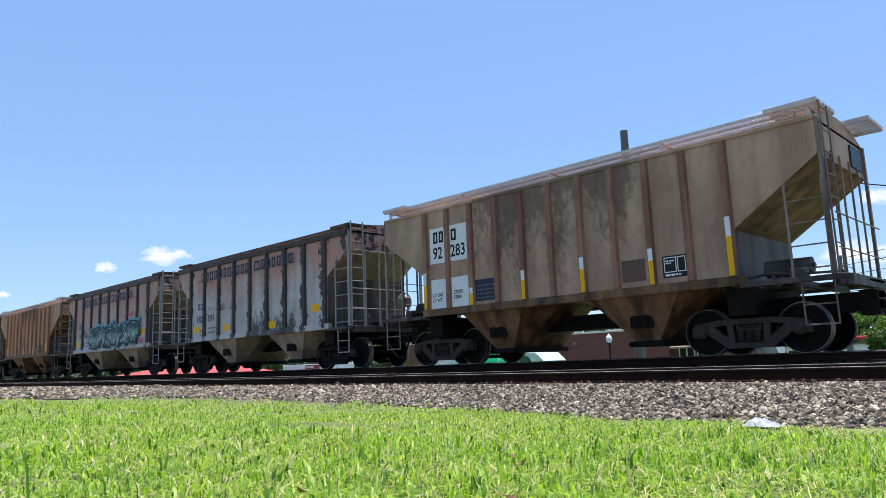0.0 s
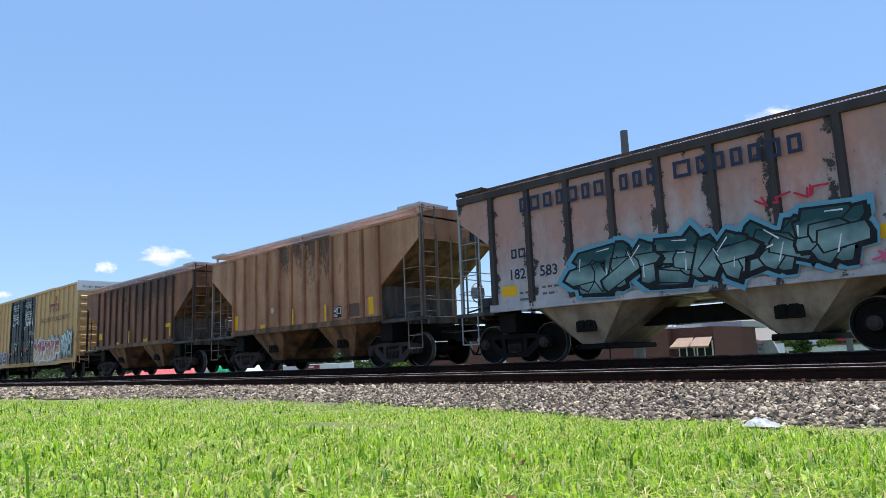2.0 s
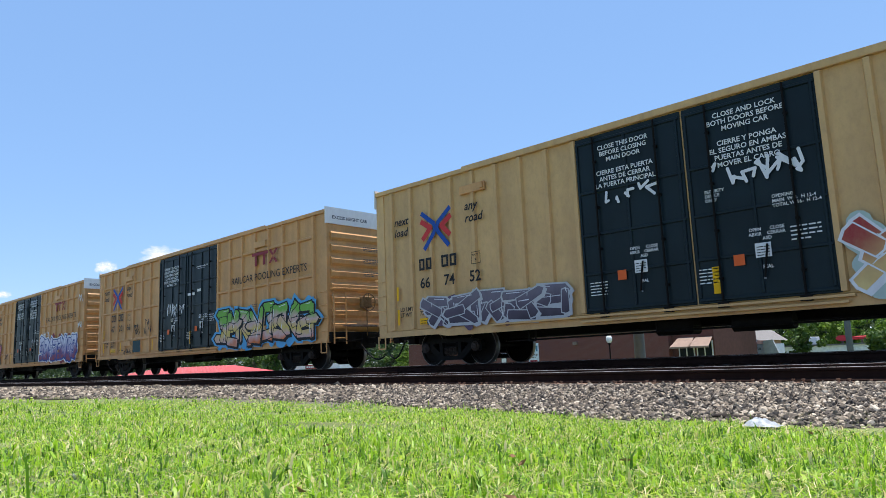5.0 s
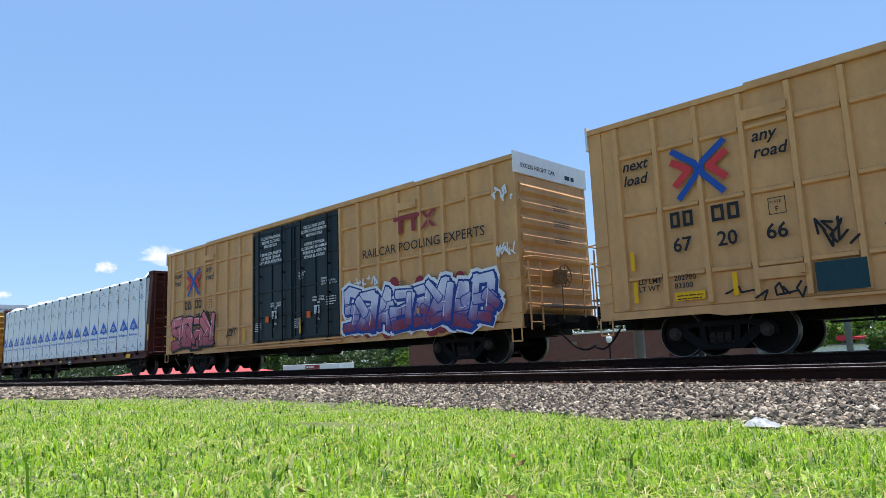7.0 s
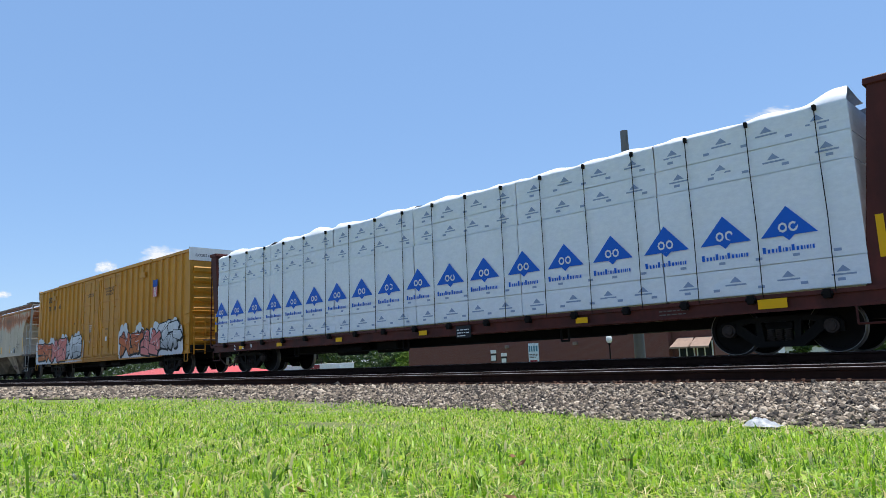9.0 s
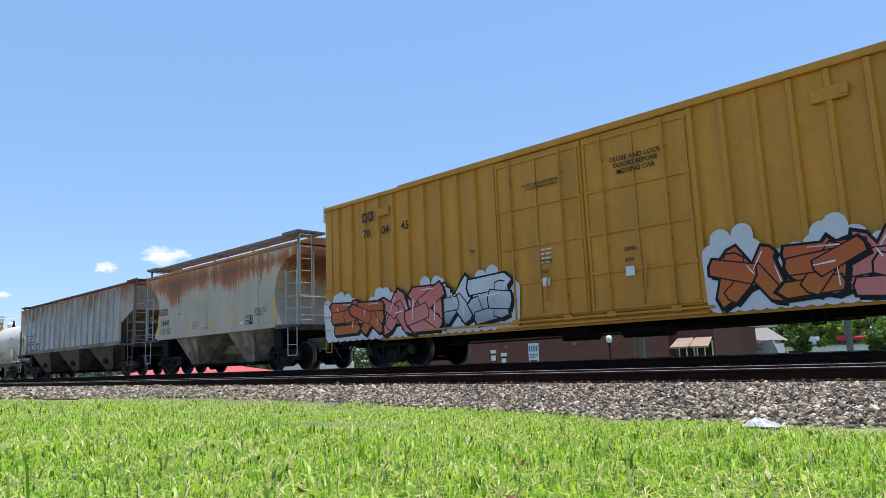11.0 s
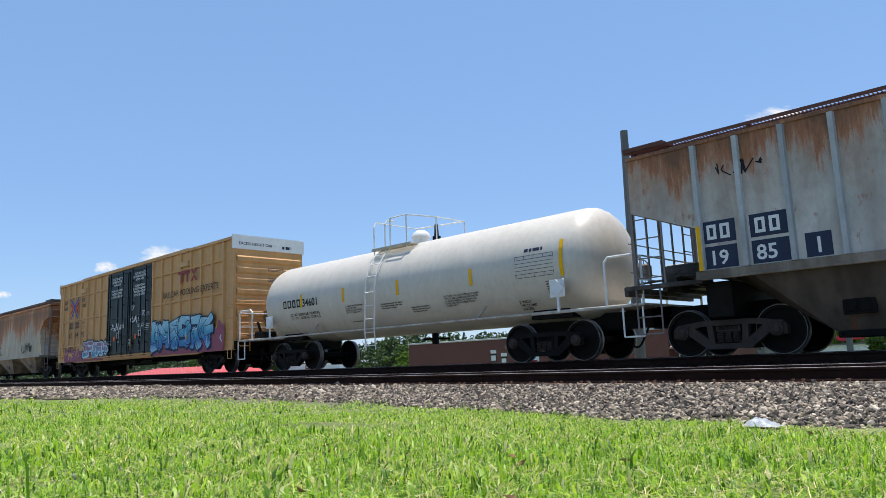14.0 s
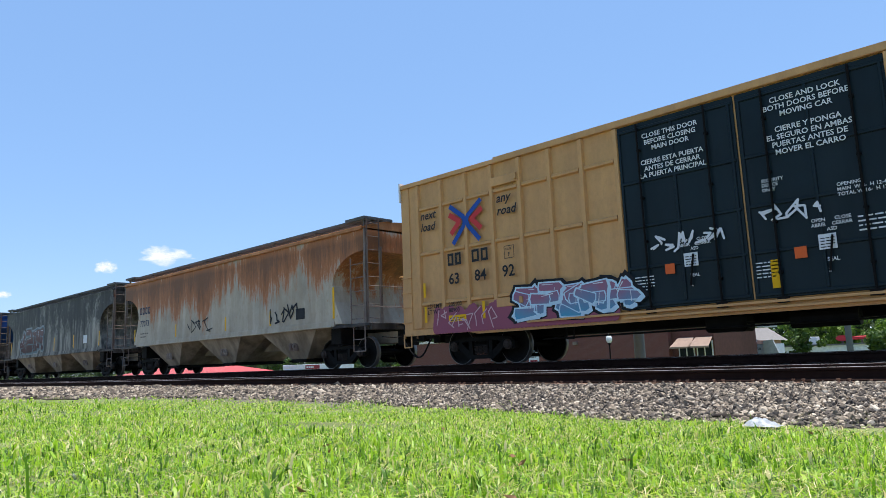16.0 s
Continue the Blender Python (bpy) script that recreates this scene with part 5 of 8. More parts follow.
    # ribs
    if ribs:
        for s in (-1, 1):
            for i in range(ribs):
                xx = -x_low + 0.06 + (2 * x_low - 0.12) * i / (ribs - 1)
                yo, yi = s * (hw + 0.075), s * hw
                w = rib_w
                v = [(xx - w, yi), (xx + w, yi), (xx + w * 0.7, yo), (xx - w * 0.7, yo)]
                r = Shape().add([(a, b, z_sill + 0.1) for a, b in v] + [(a, b, z_eave - 0.06) for a, b in v], [(0, 1, 2, 3), (4, 7, 6, 5), (0, 3, 7, 4), (3, 2, 6, 7), (2, 1, 5, 6)])
                part("side_rib", r, rib_mat, car)
    # bays under the sill
    gap = 2 * (x_low - 0.25) / bays
    bm = bay_mat or mats
    for i in range(bays):
        xc = -x_low + 0.25 + gap * (i + 0.5)
        b = Shape()
        a0, a1, bz = gap * (0.40 if bays == 2 else 0.48), 0.30 if bays == 2 else 0.5, 0.36
        a2, yi = gap * (0.36 if bays == 3 else 0.22 if curved else 0.26), 0.72
        top = [(-a0, -yi), (-a2, -hw + 0.04), (a2, -hw + 0.04), (a0, -yi), (a0, yi), (a2, hw - 0.04), (-a2, hw - 0.04), (-a0, yi)]
        bot = [(-a1, -0.7), (-a1 * 0.9, -1.02), (a1 * 0.9, -1.02), (a1, -0.7), (a1, 0.7), (a1 * 0.9, 1.02), (-a1 * 0.9, 1.02), (-a1, 0.7)]
        b.add([(xc + p, q, z_sill - 0.02) for p, q in top] + [(xc + p, q, bz) for p, q in bot], [tuple(range(8)), tuple(range(15, 7, -1))] + [(k, (k + 1) % 8, (k + 1) % 8 + 8, k + 8) for k in range(8)])
        bay = part("discharge_bay", b, bm, car, "tapered discharge bay")
        g = Shape().box(xc - 0.42, xc + 0.42, -1.05, 1.05, 0.24, 0.36, 0.015)
        for k in (-1, 1):
            g.rod((xc + k * 0.36, -1.15, 0.30), (xc + k * 0.36, 1.15, 0.30), 0.03, 8)
        # slanted hatch frame on the near face
        part("outlet_gate", g, IRON, bay, "dark steel outlet gate")
        t = (z_sill - 0.78) / (z_sill - bz)
        yk = (-hw + 0.04) * (1 - t) + -1.02 * t - 0.03
        hatch = Shape()
        for k in range(2):
            hatch.box(xc - 0.19 + k * 0.2, xc - 0.02 + k * 0.2, yk - 0.03, yk + 0.04, 0.66, 0.88, 0.015)
        hatch.box(xc - 0.25, xc + 0.25, yk - 0.012, yk + 0.05, 0.62, 0.92, 0.01)
        for k in (-1, 1):
            hatch.rod((xc + k * 0.09, yk - 0.055, 0.77), (xc + k * 0.09, yk, 0.77), 0.06, 10)
        part("inspection_hatch", hatch, IRON if not curved else GREYBAR, bay)
    part("centre_sill", Shape().box(-half - 0.35, half + 0.35, -0.26, 0.26, 0.70, 1.05, 0.01), IRON if not curved else CREAM, car)
    # body bolsters, platforms, cages
    for s in (-1, 1):
        xa, xb = sorted((s * (x_low + 0.1), s * (half + 0.3)))
        pf = Shape().box(xa, xb, -0.5, 0.5, z_sill - 0.13, z_sill - 0.09)
        for dx in (0.0, 0.55):
            pf.box(*sorted((s * (half - dx - 0.05), s * (half - dx + 0.05))), -1.39, 1.39, z_sill - 0.20, z_sill - 0.09)
        pf.box(min(s * (half + 0.2), s * (half + 0.3)), max(s * (half + 0.2), s * (half + 0.3)), -1.5, 1.5, z_sill - 0.24, z_sill - 0.05, 0.01)
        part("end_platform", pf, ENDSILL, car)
        part("body_bolster", Shape().box(s * centre - 0.25, s * centre + 0.25, -1.3, 1.3, 0.72, z_sill - 0.1, 0.02), IRON, car)
        # corner and cage posts
        for y in (-1.46, -0.86, 0.86, 1.46) if curved else (-1.46, -0.86, -0.3, 0.3, 0.86, 1.46):
            st = Shape()
            top = z_eave - 0.02 if abs(y) > 1.2 else z_high + 0.15
            w = 0.045 if abs(y) > 1.2 else 0.024
            st.box(s * (half + 0.03) - w * 0.6, s * (half + 0.03) + w * 0.6, y - w, y + w, z_sill - 0.1, top)
            part("end_post", st, bar_mat, car)
        ya, yb = (-1.44, -0.98) if s > 0 else (0.98, 1.44)
        ladder(car, s * (half + 0.09), ya, yb, z_sill - 0.1, z_eave + 0.28, bar_mat, 0.40)
        xi = half - 0.62
        ladder(car, (min(s * xi, s * half), max(s * xi, s * half)), -1.50, -1.50, z_sill - 0.1, z_low + 0.72, bar_mat, 0.40)
        st = Shape().path([(s * (half - 0.5), -1.52, z_sill - 0.1), (s * (half - 0.5), -1.52, 0.48), (s * (half + 0.02), -1.52, 0.48), (s * (half + 0.02), -1.52, z_sill - 0.1)], 0.018)
        st.rod((s * (half - 0.5), -1.52, 0.82), (s * (half + 0.02), -1.52, 0.82), 0.014)
        part("stirrup_step", st, bar_mat, car)
        rl = Shape().rod((s * (half + 0.14), -1.45, 2.35), (s * (half + 0.14), 1.45, 2.35), 0.014).rod((s * (half + 0.14), -1.45, 1.75), (s * (half + 0.14), 1.45, 1.75), 0.012)
        part("end_handrail", rl, bar_mat, car)
        if s > 0:
            part("number_board", Shape().box(half + 0.004, half + 0.03, 0.55, 1.3, z_eave - 0.55, z_eave - 0.12), GREEN if not curved else mats, car, "dark board with the car's number")
        else:
            bw = Shape().torus((s * (half + 0.32), -0.55, 1.85), 0.26, 0.015, "x", 20, 5)
            for k in range(4):
                a = math.pi * k / 4
                bw.rod((s * (half + 0.32), -0.55 - 0.26 * math.cos(a), 1.85 - 0.26 * math.sin(a)), (s * (half + 0.32), -0.55 + 0.26 * math.cos(a), 1.85 + 0.26 * math.sin(a)), 0.009, 5)
            bw.box(s * (half + 0.3) - 0.12, s * (half + 0.3) + 0.1, -0.7, -0.4, 1.7, 2.0, 0.03)
            part("brake_wheel", bw, bar_mat, car, "hand brake wheel and gear box")
        bx = Shape().rod((s * (x_low + 0.3), 0.1, z_sill + 0.02), (s * (x_low + 0.3), 0.6, z_sill + 0.02), 0.11, 14) if s > 0 else Shape().box(-x_low - 0.9, -x_low - 0.5, -0.6, 0.2, z_sill - 0.1, z_sill + 0.3, 0.03)
        part("brake_cylinder", bx, IRON, car)
    # roof walks of grating
    zw = z_eave + walk_z
    for s in (-1, 1):
        ya, yb = sorted((s * 1.42, s * 0.80))
        g = Shape()
        for y in (ya, (ya + yb) / 2, yb):
            g.box(-half - 0.1, half + 0.1, y - 0.015, y + 0.015, zw - 0.03, zw + 0.03)
        n = int(2 * half / 0.065)
        for i in range(n + 1):
            xx = -half + 2 * half * i / n
            g.box(xx - 0.007, xx + 0.007, ya, yb, zw - 0.006, zw + 0.012)
        rw = part("roof_walk", g, walk_mat, car, "grated roof walk")
        for i in range(int(half)):
            xx = -half + 0.1 + (2 * half - 0.2) * i / (int(half) - 1)
            br = Shape().box(xx - 0.03, xx + 0.03, min(s * 1.40, s * 1.34), max(s * 1.40, s * 1.34), z_eave + 0.02, zw - 0.01).box(xx - 0.03, xx + 0.03, ya, yb, zw - 0.06, zw - 0.03)
            part("bracket", br, walk_mat, rw)
    for s in (-1, 1):
        for y0, y1, x0, x1 in ((-1.5, -0.42, half - 0.8, half + 0.06), (0.42, 1.5, half - 0.45, half + 0.42)):
            g = Shape()
            xa, xb = sorted((s * x0, s * x1))
            for i in range(12):
                y = y0 + (y1 - y0) * i / 11
                g.box(xa, xb, y - 0.016, y + 0.016, zw + 0.03, zw + 0.055)
            for xx in (xa, xb):
                g.box(xx - 0.015, xx + 0.015, y0 - 0.02, y1 + 0.02, zw + 0.01, zw + 0.075)
            for y in (y0, y1):
                g.box(xa, xb, y - 0.012, y + 0.012, zw - 0.01, zw + 0.075)
            part("end_walk", g, walk_mat, car, "grated walk on the roof end")
    bogies(car, centre, frame_mat)
    couplers(car, half + 0.35, half + 0.88)
    return car, -hw - 0.075


def build_hoppers():
    # taupe hopper with white number panels
    car, y = hopper(103.75, "weathered taupe covered hopper car with rust-streaked ribs", 5.63, 4.06, 1.34, 4.07, 2.30, 3.40, 3.98, 2, SOUP, 11, paint("rust-red rib paint", (0.33, 0.17, 0.115), (0.16, 0.065, 0.042), dirt_amt=0.8, rust_lo=0.62, off=(3, 0, 3)), frame_mat=FRAME_GREY, lower_mat=GRIME, bay_mat=GRIME, rib_w=0.085)
    yp = -1.526
    part("number_panel", sheet_mesh(quad(Shape(), -3.85, -3.32, 2.62, 3.55, yp), "number_panel"), WHT, car, "white number panel")
    part("number_panel", sheet_mesh(quad(Shape(), -3.15, -2.55, 2.62, 3.55, yp), "number_panel"), WHT, car, "white number panel")
    part("number_panel", sheet_mesh(quad(Shape(), -3.85, -3.32, 1.45, 2.2, yp), "number_panel"), WHT, car, "white weight panel")
    part("number_panel", sheet_mesh(quad(Shape(), -3.15, -2.55, 1.45, 2.2, yp), "number_panel"), WHT, car, "white weight panel")
    brand_bars(car, -3.72, 3.15, (0.16, 0.16), 0.3, yp - 0.004, BLK, 0.15)
    brand_bars(car, -3.08, 3.15, (0.18,), 0.3, yp - 0.004, BLK)
    lettering(car, "92", -3.75, 2.74, 0.44, yp - 0.004, squash=0.8)
    lettering(car, "283", -3.12, 2.74, 0.44, yp - 0.004, squash=0.8)
    lettering(car, "LD LMT\nLT WT", -3.8, 1.75, 0.14, yp - 0.004, squash=0.8)
    lettering(car, "220200\n55800", -3.05, 1.78, 0.13, yp - 0.004, squash=0.8)
    part("data_plate", sheet_mesh(quad(Shape(), -2.35, -1.65, 1.52, 2.05, yp), "data_plate"), NAVY, car, "dark stencilled data panel")
    small_print(car, 5, -2.28, 1.58, 0.56, 0.4, yp - 0.004, 4, GREYINK)
    for xx, h in ((-4.01, 0.95), (-2.41, 0.42), (-0.80, 0.66), (0.80, 0.75), (2.41, 0.72), (4.0, 1.1)):
        stripe(car, xx, 1.45, 1.45 + h * 0.66, y - 0.003, 0.10)
        part("reflective_stripe", sheet_mesh(quad(Shape(), xx - 0.05, xx + 0.05, 1.45 + h * 0.66, 1.45 + h, y - 0.003), "reflective_stripe"), WHT, car, "white reflective stripe")
    data_panel(car, 6, 2.62, 3.14, 1.55, 1.98, yp)
    part("faded_patch", sheet_mesh(quad(Shape(), 1.72, 2.25, 1.55, 2.0, yp), "faded_patch"), flat("faded brown panel paint", (0.13, 0.075, 0.055)), car, "faded brown painted-out panel")

    # two grey hoppers with a company name in tall letters
    for xc, num, m, sd in ((90.9, ("182", "591"), NWP, 21), (78.12, ("182", "583"), NWP2, 31)):
        gf = xc < 80
        car, y = hopper(xc, "grey covered hopper car with pink rust" + (", dark ribs and sprayed letters" if gf else " and dark chipped ribs"), 5.48, 4.12, 1.28, 4.45, 2.80, 3.55, 4.25, 2, m, 9, RIBDARK, walk_z=0.14, walk_mat=DARKBAR, rim=RIBDARK, rib_w=0.085, bay_mat=CREAM, bar_mat=plain("dull white painted bar", (0.30, 0.285, 0.275), 0.6))
        yp = -1.526
        brand_bars(car, -3.46, 3.46, (0.20, 0.26, 0.24, 0.2, 0.26, 0.2, 0.24, -0.16, 0.2, 0.2, 0.2, -0.16, 0.36, 0.22, 0.22, 0.22, 0.22, 0.24, 0.24), 0.34, y - 0.003, NAVY, 0.32)
        brand_bars(car, -3.84, 2.42, (0.16, 0.2), 0.22, yp, NAVY)
        lettering(car, num[0], -3.95, 1.93, 0.34, yp, NAVY)
        lettering(car, num[1], -3.05, 1.93, 0.34, yp, NAVY)
        small_print(car, sd, -3.0, 1.5, 0.6, 0.3, yp, 2)
        small_print(car, sd + 1, -3.65, 1.42, 0.35, 0.3, yp, 2)
        for xx, zz in ((-3.95, 1.55), (3.85, 1.78)) + (() if gf else ((-1.6, 1.5), (1.4, 1.42))):
            part("reflective_stripe", sheet_mesh(quad(Shape(), xx - 0.22, xx + 0.22, zz, zz + 0.24, yp - 0.001), "reflective_stripe"), YEL, car, "yellow reflective patch")
        if gf:
            graffiti(car, -2.0, 3.35, 1.38, 2.4, y - 0.004, 12, [flat("bottle green spray", (0.02, 0.07, 0.075)), flat("pale mint spray", (0.24, 0.36, 0.34)), flat("bottle green spray", (0.02, 0.07, 0.075))], flat("black spray", (0.012, 0.012, 0.015)), flat("dull teal spray", (0.12, 0.32, 0.42)), 6, 0.15)
            tag(car, 1.9, 3.0, 2.6, 2.85, y - 0.004, 4, flat("red spray", (0.5, 0.03, 0.06)), 0.02, 4)
            tag(car, 3.0, 4.2, 1.42, 1.6, y - 0.004, 5, flat("pink spray", (0.60, 0.10, 0.20)), 0.022, 5)

    for xc, m, lab, rm in ((65.5, BRWN, "rust-stained tan covered hopper car", RIBRUST), (52.58, DBRN, "dark rusty brown covered hopper car", paint("dark brown rib paint", (0.09, 0.045, 0.03), (0.05, 0.025, 0.02), dirt_amt=0.6, rust_lo=0.6, off=(6, 0, 6)))):
        car, y = hopper(xc, lab, 5.65, 4.06, 1.34, 4.06, 2.28, 3.42, 3.98, 2, m, 12, rm, frame_mat=FRAME_GREY, lower_mat=GRIME, bay_mat=GRIME, bar_mat=DARKBAR if xc < 60 else GREYBAR)
        if xc > 60:
            for xx, z0, w, h in ((-3.86, 1.48, 0.22, 0.5), (-2.0, 1.44, 0.5, 0.13), (-0.2, 1.45, 0.08, 0.5), (1.55, 1.45, 0.09, 0.5), (3.62, 1.5, 0.22, 0.5)):
                part("reflective_stripe", sheet_mesh(quad(Shape(), xx - w / 2, xx + w / 2, z0, z0 + h, (y - 0.003) if w < 0.2 else -1.526), "reflective_stripe"), YEL, car, "yellow reflective patch")
            data_panel(car, 16, 1.76, 2.25, 1.52, 1.85, -1.526)
            part("faded_patch", sheet_mesh(quad(Shape(), 2.62, 3.1, 1.5, 1.88, -1.526), "faded_patch"), flat("faded brown panel paint", (0.13, 0.075, 0.055)), car, "faded brown painted-out panel")
            part("roundel", Shape().lathe([(-1.53, 0.0), (-1.53, 0.1), (-1.52, 0.1)], "y", 20, (-1.5, 0, 2.0)), plain("faded cream disc", (0.55, 0.44, 0.33), 0.7), car, "round faded cream disc")
        else:
            for xx, zz, w, h in ((-3.75, 1.75, 0.5, 0.3), (-1.7, 1.42, 0.5, 0.12), (1.3, 1.42, 0.6, 0.14), (3.55, 1.95, 0.55, 0.14), (3.76, 1.55, 0.13, 0.4)):
                part("reflective_stripe", sheet_mesh(quad(Shape(), xx - w / 2, xx + w / 2, zz, zz + h, -1.526), "reflective_stripe"), YEL, car, "yellow reflective patch")
            stripe(car, -0.18, 1.45, 2.0, y - 0.003, 0.1)

    # pale grey, rounded ends, heavy rust from the eaves
    car, y = hopper(-66.43, "pale grey covered hopper car with orange rust from the eaves", 5.69, 4.12, 1.50, 4.40, 2.55, 3.75, 4.25, 2, TILP, 0, TILP, walk_z=0.36, roof_mat=PALE_ROOF, walk_mat=plain("weathered grey grating", (0.20, 0.19, 0.18), 0.7, 0.3), curved=True, rim=PALE_ROOF, bar_mat=plain("pale grey bar", (0.42, 0.42, 0.39), 0.6), lower_mat=TILP, bay_mat=paint("grimy pale hopper paint", (0.33, 0.285, 0.225), (0.11, 0.085, 0.065), dirt_amt=0.7, rust_lo=0.66, off=(9, 0, 4)))
    yp = -1.526
    brand_bars(car, -4.30, 2.43, (0.17, 0.05, 0.14, 0.18), 0.26, yp, BLK, 0.16)
    lettering(car, "34445", -4.24, 1.98, 0.36, yp, squash=0.9)
    lettering(car, "LD LMT  232700\nLT  WT   53300", -4.22, 1.78, 0.13, yp)
    for xx, z0, h in ((-4.42, 1.62, 0.85), (-1.84, 1.66, 0.42), (0.03, 1.66, 0.42), (1.86, 1.66, 0.42)):
        stripe(car, xx, z0, z0 + h, yp, 0.11)
    part("reflective_stripe", sheet_mesh(Shape().add([(4.40, yp, 1.62), (4.51, yp, 1.62), (4.41, yp, 2.5), (4.30, yp, 2.5)], [(0, 1, 2, 3)]), "reflective_stripe"), YEL, car, "yellow reflective stripe")
    lettering(car, "3rd Coast", -0.28, 0.78, 0.27, -0.266, lean=0.3, weight=0.01)
    lettering(car, "PLATE\nC", -2.59, 2.36, 0.085, yp, align="CENTER")
    small_print(car, 41, -1.44, 1.72, 0.5, 0.3, yp, 5, flat("red stencil paint", (0.45, 0.06, 0.05)))
    small_print(car, 42, -0.64, 1.66, 0.55, 0.1, yp, 2)
    lettering(car, "EXW 10-8   H   9-3\nEW  8-8   H  15-0\nCU FT 3281", 3.15, 2.1, 0.10, yp)
    data_panel(car, 43, 2.55, 3.02, 1.64, 1.96, yp)
    part("small_plate", sheet_mesh(quad(Shape(), 2.15, 2.38, 1.68, 1.76, yp), "small_plate"), WHT, car, "small white plate")
    sm = Shape()
    for xx in (-2.4, -0.2, 1.8, 3.4):
        sm.box(xx - 0.004, xx + 0.004, -1.524, -1.515, 1.6, 4.0)
    part("panel_seam", sm, GREYINK, car, "welded panel seams")

    # blue-grey three-bay hopper
    car, y = hopper(-81.92, "blue-grey covered hopper car with rust streaks and pale ribs", 8.37, 4.10, 1.50, 7.0, 2.42, 2.95, 6.8, 3, PLCP, 18, RIBBLUE, walk_z=0.16, walk_mat=plain("red-brown grating", (0.13, 0.06, 0.05), 0.7, 0.2), frame_mat=FRAME_GREY, rib_w=0.06, bar_mat=plain("mixed grey bar", (0.20, 0.17, 0.16), 0.6), bay_mat=paint("dirty hopper paint", (0.105, 0.083, 0.066), (0.04, 0.03, 0.025), dirt_amt=0.6), lower_mat=paint("stained beige sill paint", (0.27, 0.22, 0.17), (0.09, 0.07, 0.055), dirt_amt=0.7, rust_lo=0.62, off=(5, 0, 9)))
    yp = -1.526
    for xx, z0, w in ((-6.9, 2.10, 0.62), (-6.02, 2.10, 0.66), (-6.9, 1.62, 0.62), (-6.02, 1.62, 0.66), (-5.12, 1.62, 0.42)):
        part("number_patch", sheet_mesh(quad(Shape(), xx, xx + w, z0, z0 + 0.42, yp), "number_patch"), NAVY, car, "dark painted number patch")
    for xx in (-6.82, -5.93):
        brand_bars(car, xx, 2.17, (0.18, 0.18), 0.28, yp - 0.004, WHT)
    for xx, n in ((-6.82, "19"), (-5.95, "85"), (-5.0, "1")):
        lettering(car, n, xx, 1.69, 0.38, yp - 0.004, WHT)
    part("reflective_stripe", sheet_mesh(quad(Shape(), -7.0, -6.92, 1.6, 2.45, y - 0.003), "reflective_stripe"), YEL, car, "yellow reflective stripe")
    tag(car, -6.6, -5.7, 3.25, 3.6, yp - 0.003, 91, flat("black spray", (0.012, 0.012, 0.015)), 0.012, 6)
    for xx, h in ((-1.18, 0.5), (1.57, 0.5), (4.1, 0.55), (6.76, 1.05)):
        stripe(car, xx, 1.6, 1.6 + h, y - 0.003, 0.11)
    part("data_plate", sheet_mesh(quad(Shape(), 5.1, 5.5, 1.75, 2.15, yp), "data_plate"), FADEBLUE, car, "faded data panel")

    # long grey hopper with rust blooms, then a soot-streaked one, then a blue one
    car, y = hopper(-135.13, "light grey covered hopper car with large rust blooms", 8.54, 4.08, 1.32, 7.05, 2.5, 3.4, 6.9, 3, GACP, 0, GACP, roof_mat=PALE_ROOF, walk_mat=plain("dark grating", (0.12, 0.12, 0.12), 0.7, 0.3), curved=True, rim=PALE_ROOF, bar_mat=GREYBAR, lower_mat=GACP, bay_mat=CREAM)
    brand_bars(car, -6.9, 2.62, (0.2, 0.2, 0.2, 0.2), 0.3, yp, NAVY)
    lettering(car, "77073", -6.85, 2.1, 0.36, yp, NAVY)
    small_print(car, 51, -6.8, 1.62, 0.8, 0.28, yp, 2)
    for xx in (-7.4, -3.4, 0.6, 3.6):
        stripe(car, xx, 1.5, 2.0, yp, 0.1)
    stripe(car, 7.1, 1.5, 2.45, yp, 0.1)
    part("data_plate", sheet_mesh(quad(Shape(), 5.1, 5.6, 1.6, 1.95, yp), "data_plate"), BLK, car, "black data panel")
    tag(car, 3.6, 5.2, 1.55, 2.15, yp - 0.003, 8, flat("black spray", (0.012, 0.012, 0.015)), 0.03, 6)
    tag(car, -2.4, -0.4, 1.55, 2.1, yp - 0.003, 9, flat("black spray", (0.012, 0.012, 0.015)), 0.018, 6)
    car, y = hopper(-153.83, "soot-streaked grey covered hopper car with sprayed letters", 8.67, 4.08, 1.32, 7.1, 2.5, 3.4, 6.9, 3, SOOT, 0, SOOT, walk_mat=plain("dark grating", (0.12, 0.12, 0.12), 0.7, 0.3), curved=True, bar_mat=GREYBAR, lower_mat=SOOT, bay_mat=CREAM)
    for xx in (-7.4, -3.4, 0.6, 3.6, 7.1):
        stripe(car, xx, 1.5, 2.2, yp, 0.1)
    part("data_plate", sheet_mesh(quad(Shape(), 5.0, 5.5, 1.7, 2.1, yp), "data_plate"), WHT, car, "white data panel")
    graffiti(car, -5.4, -1.3, 1.5, 2.9, yp - 0.003, 77, [flat("maroon spray", (0.10, 0.035, 0.03))], flat("dusty teal spray", (0.12, 0.17, 0.18)), flat("grey spray", (0.3, 0.32, 0.33)), 4)
    hopper(-172.9, "blue covered hopper car", 8.6, 4.08, 1.32, 7.1, 2.5, 3.4, 6.9, 3, BLUE, 14, BLUE, walk_mat=plain("dark grating", (0.12, 0.12, 0.12), 0.7, 0.3), bar_mat=GREYBAR)


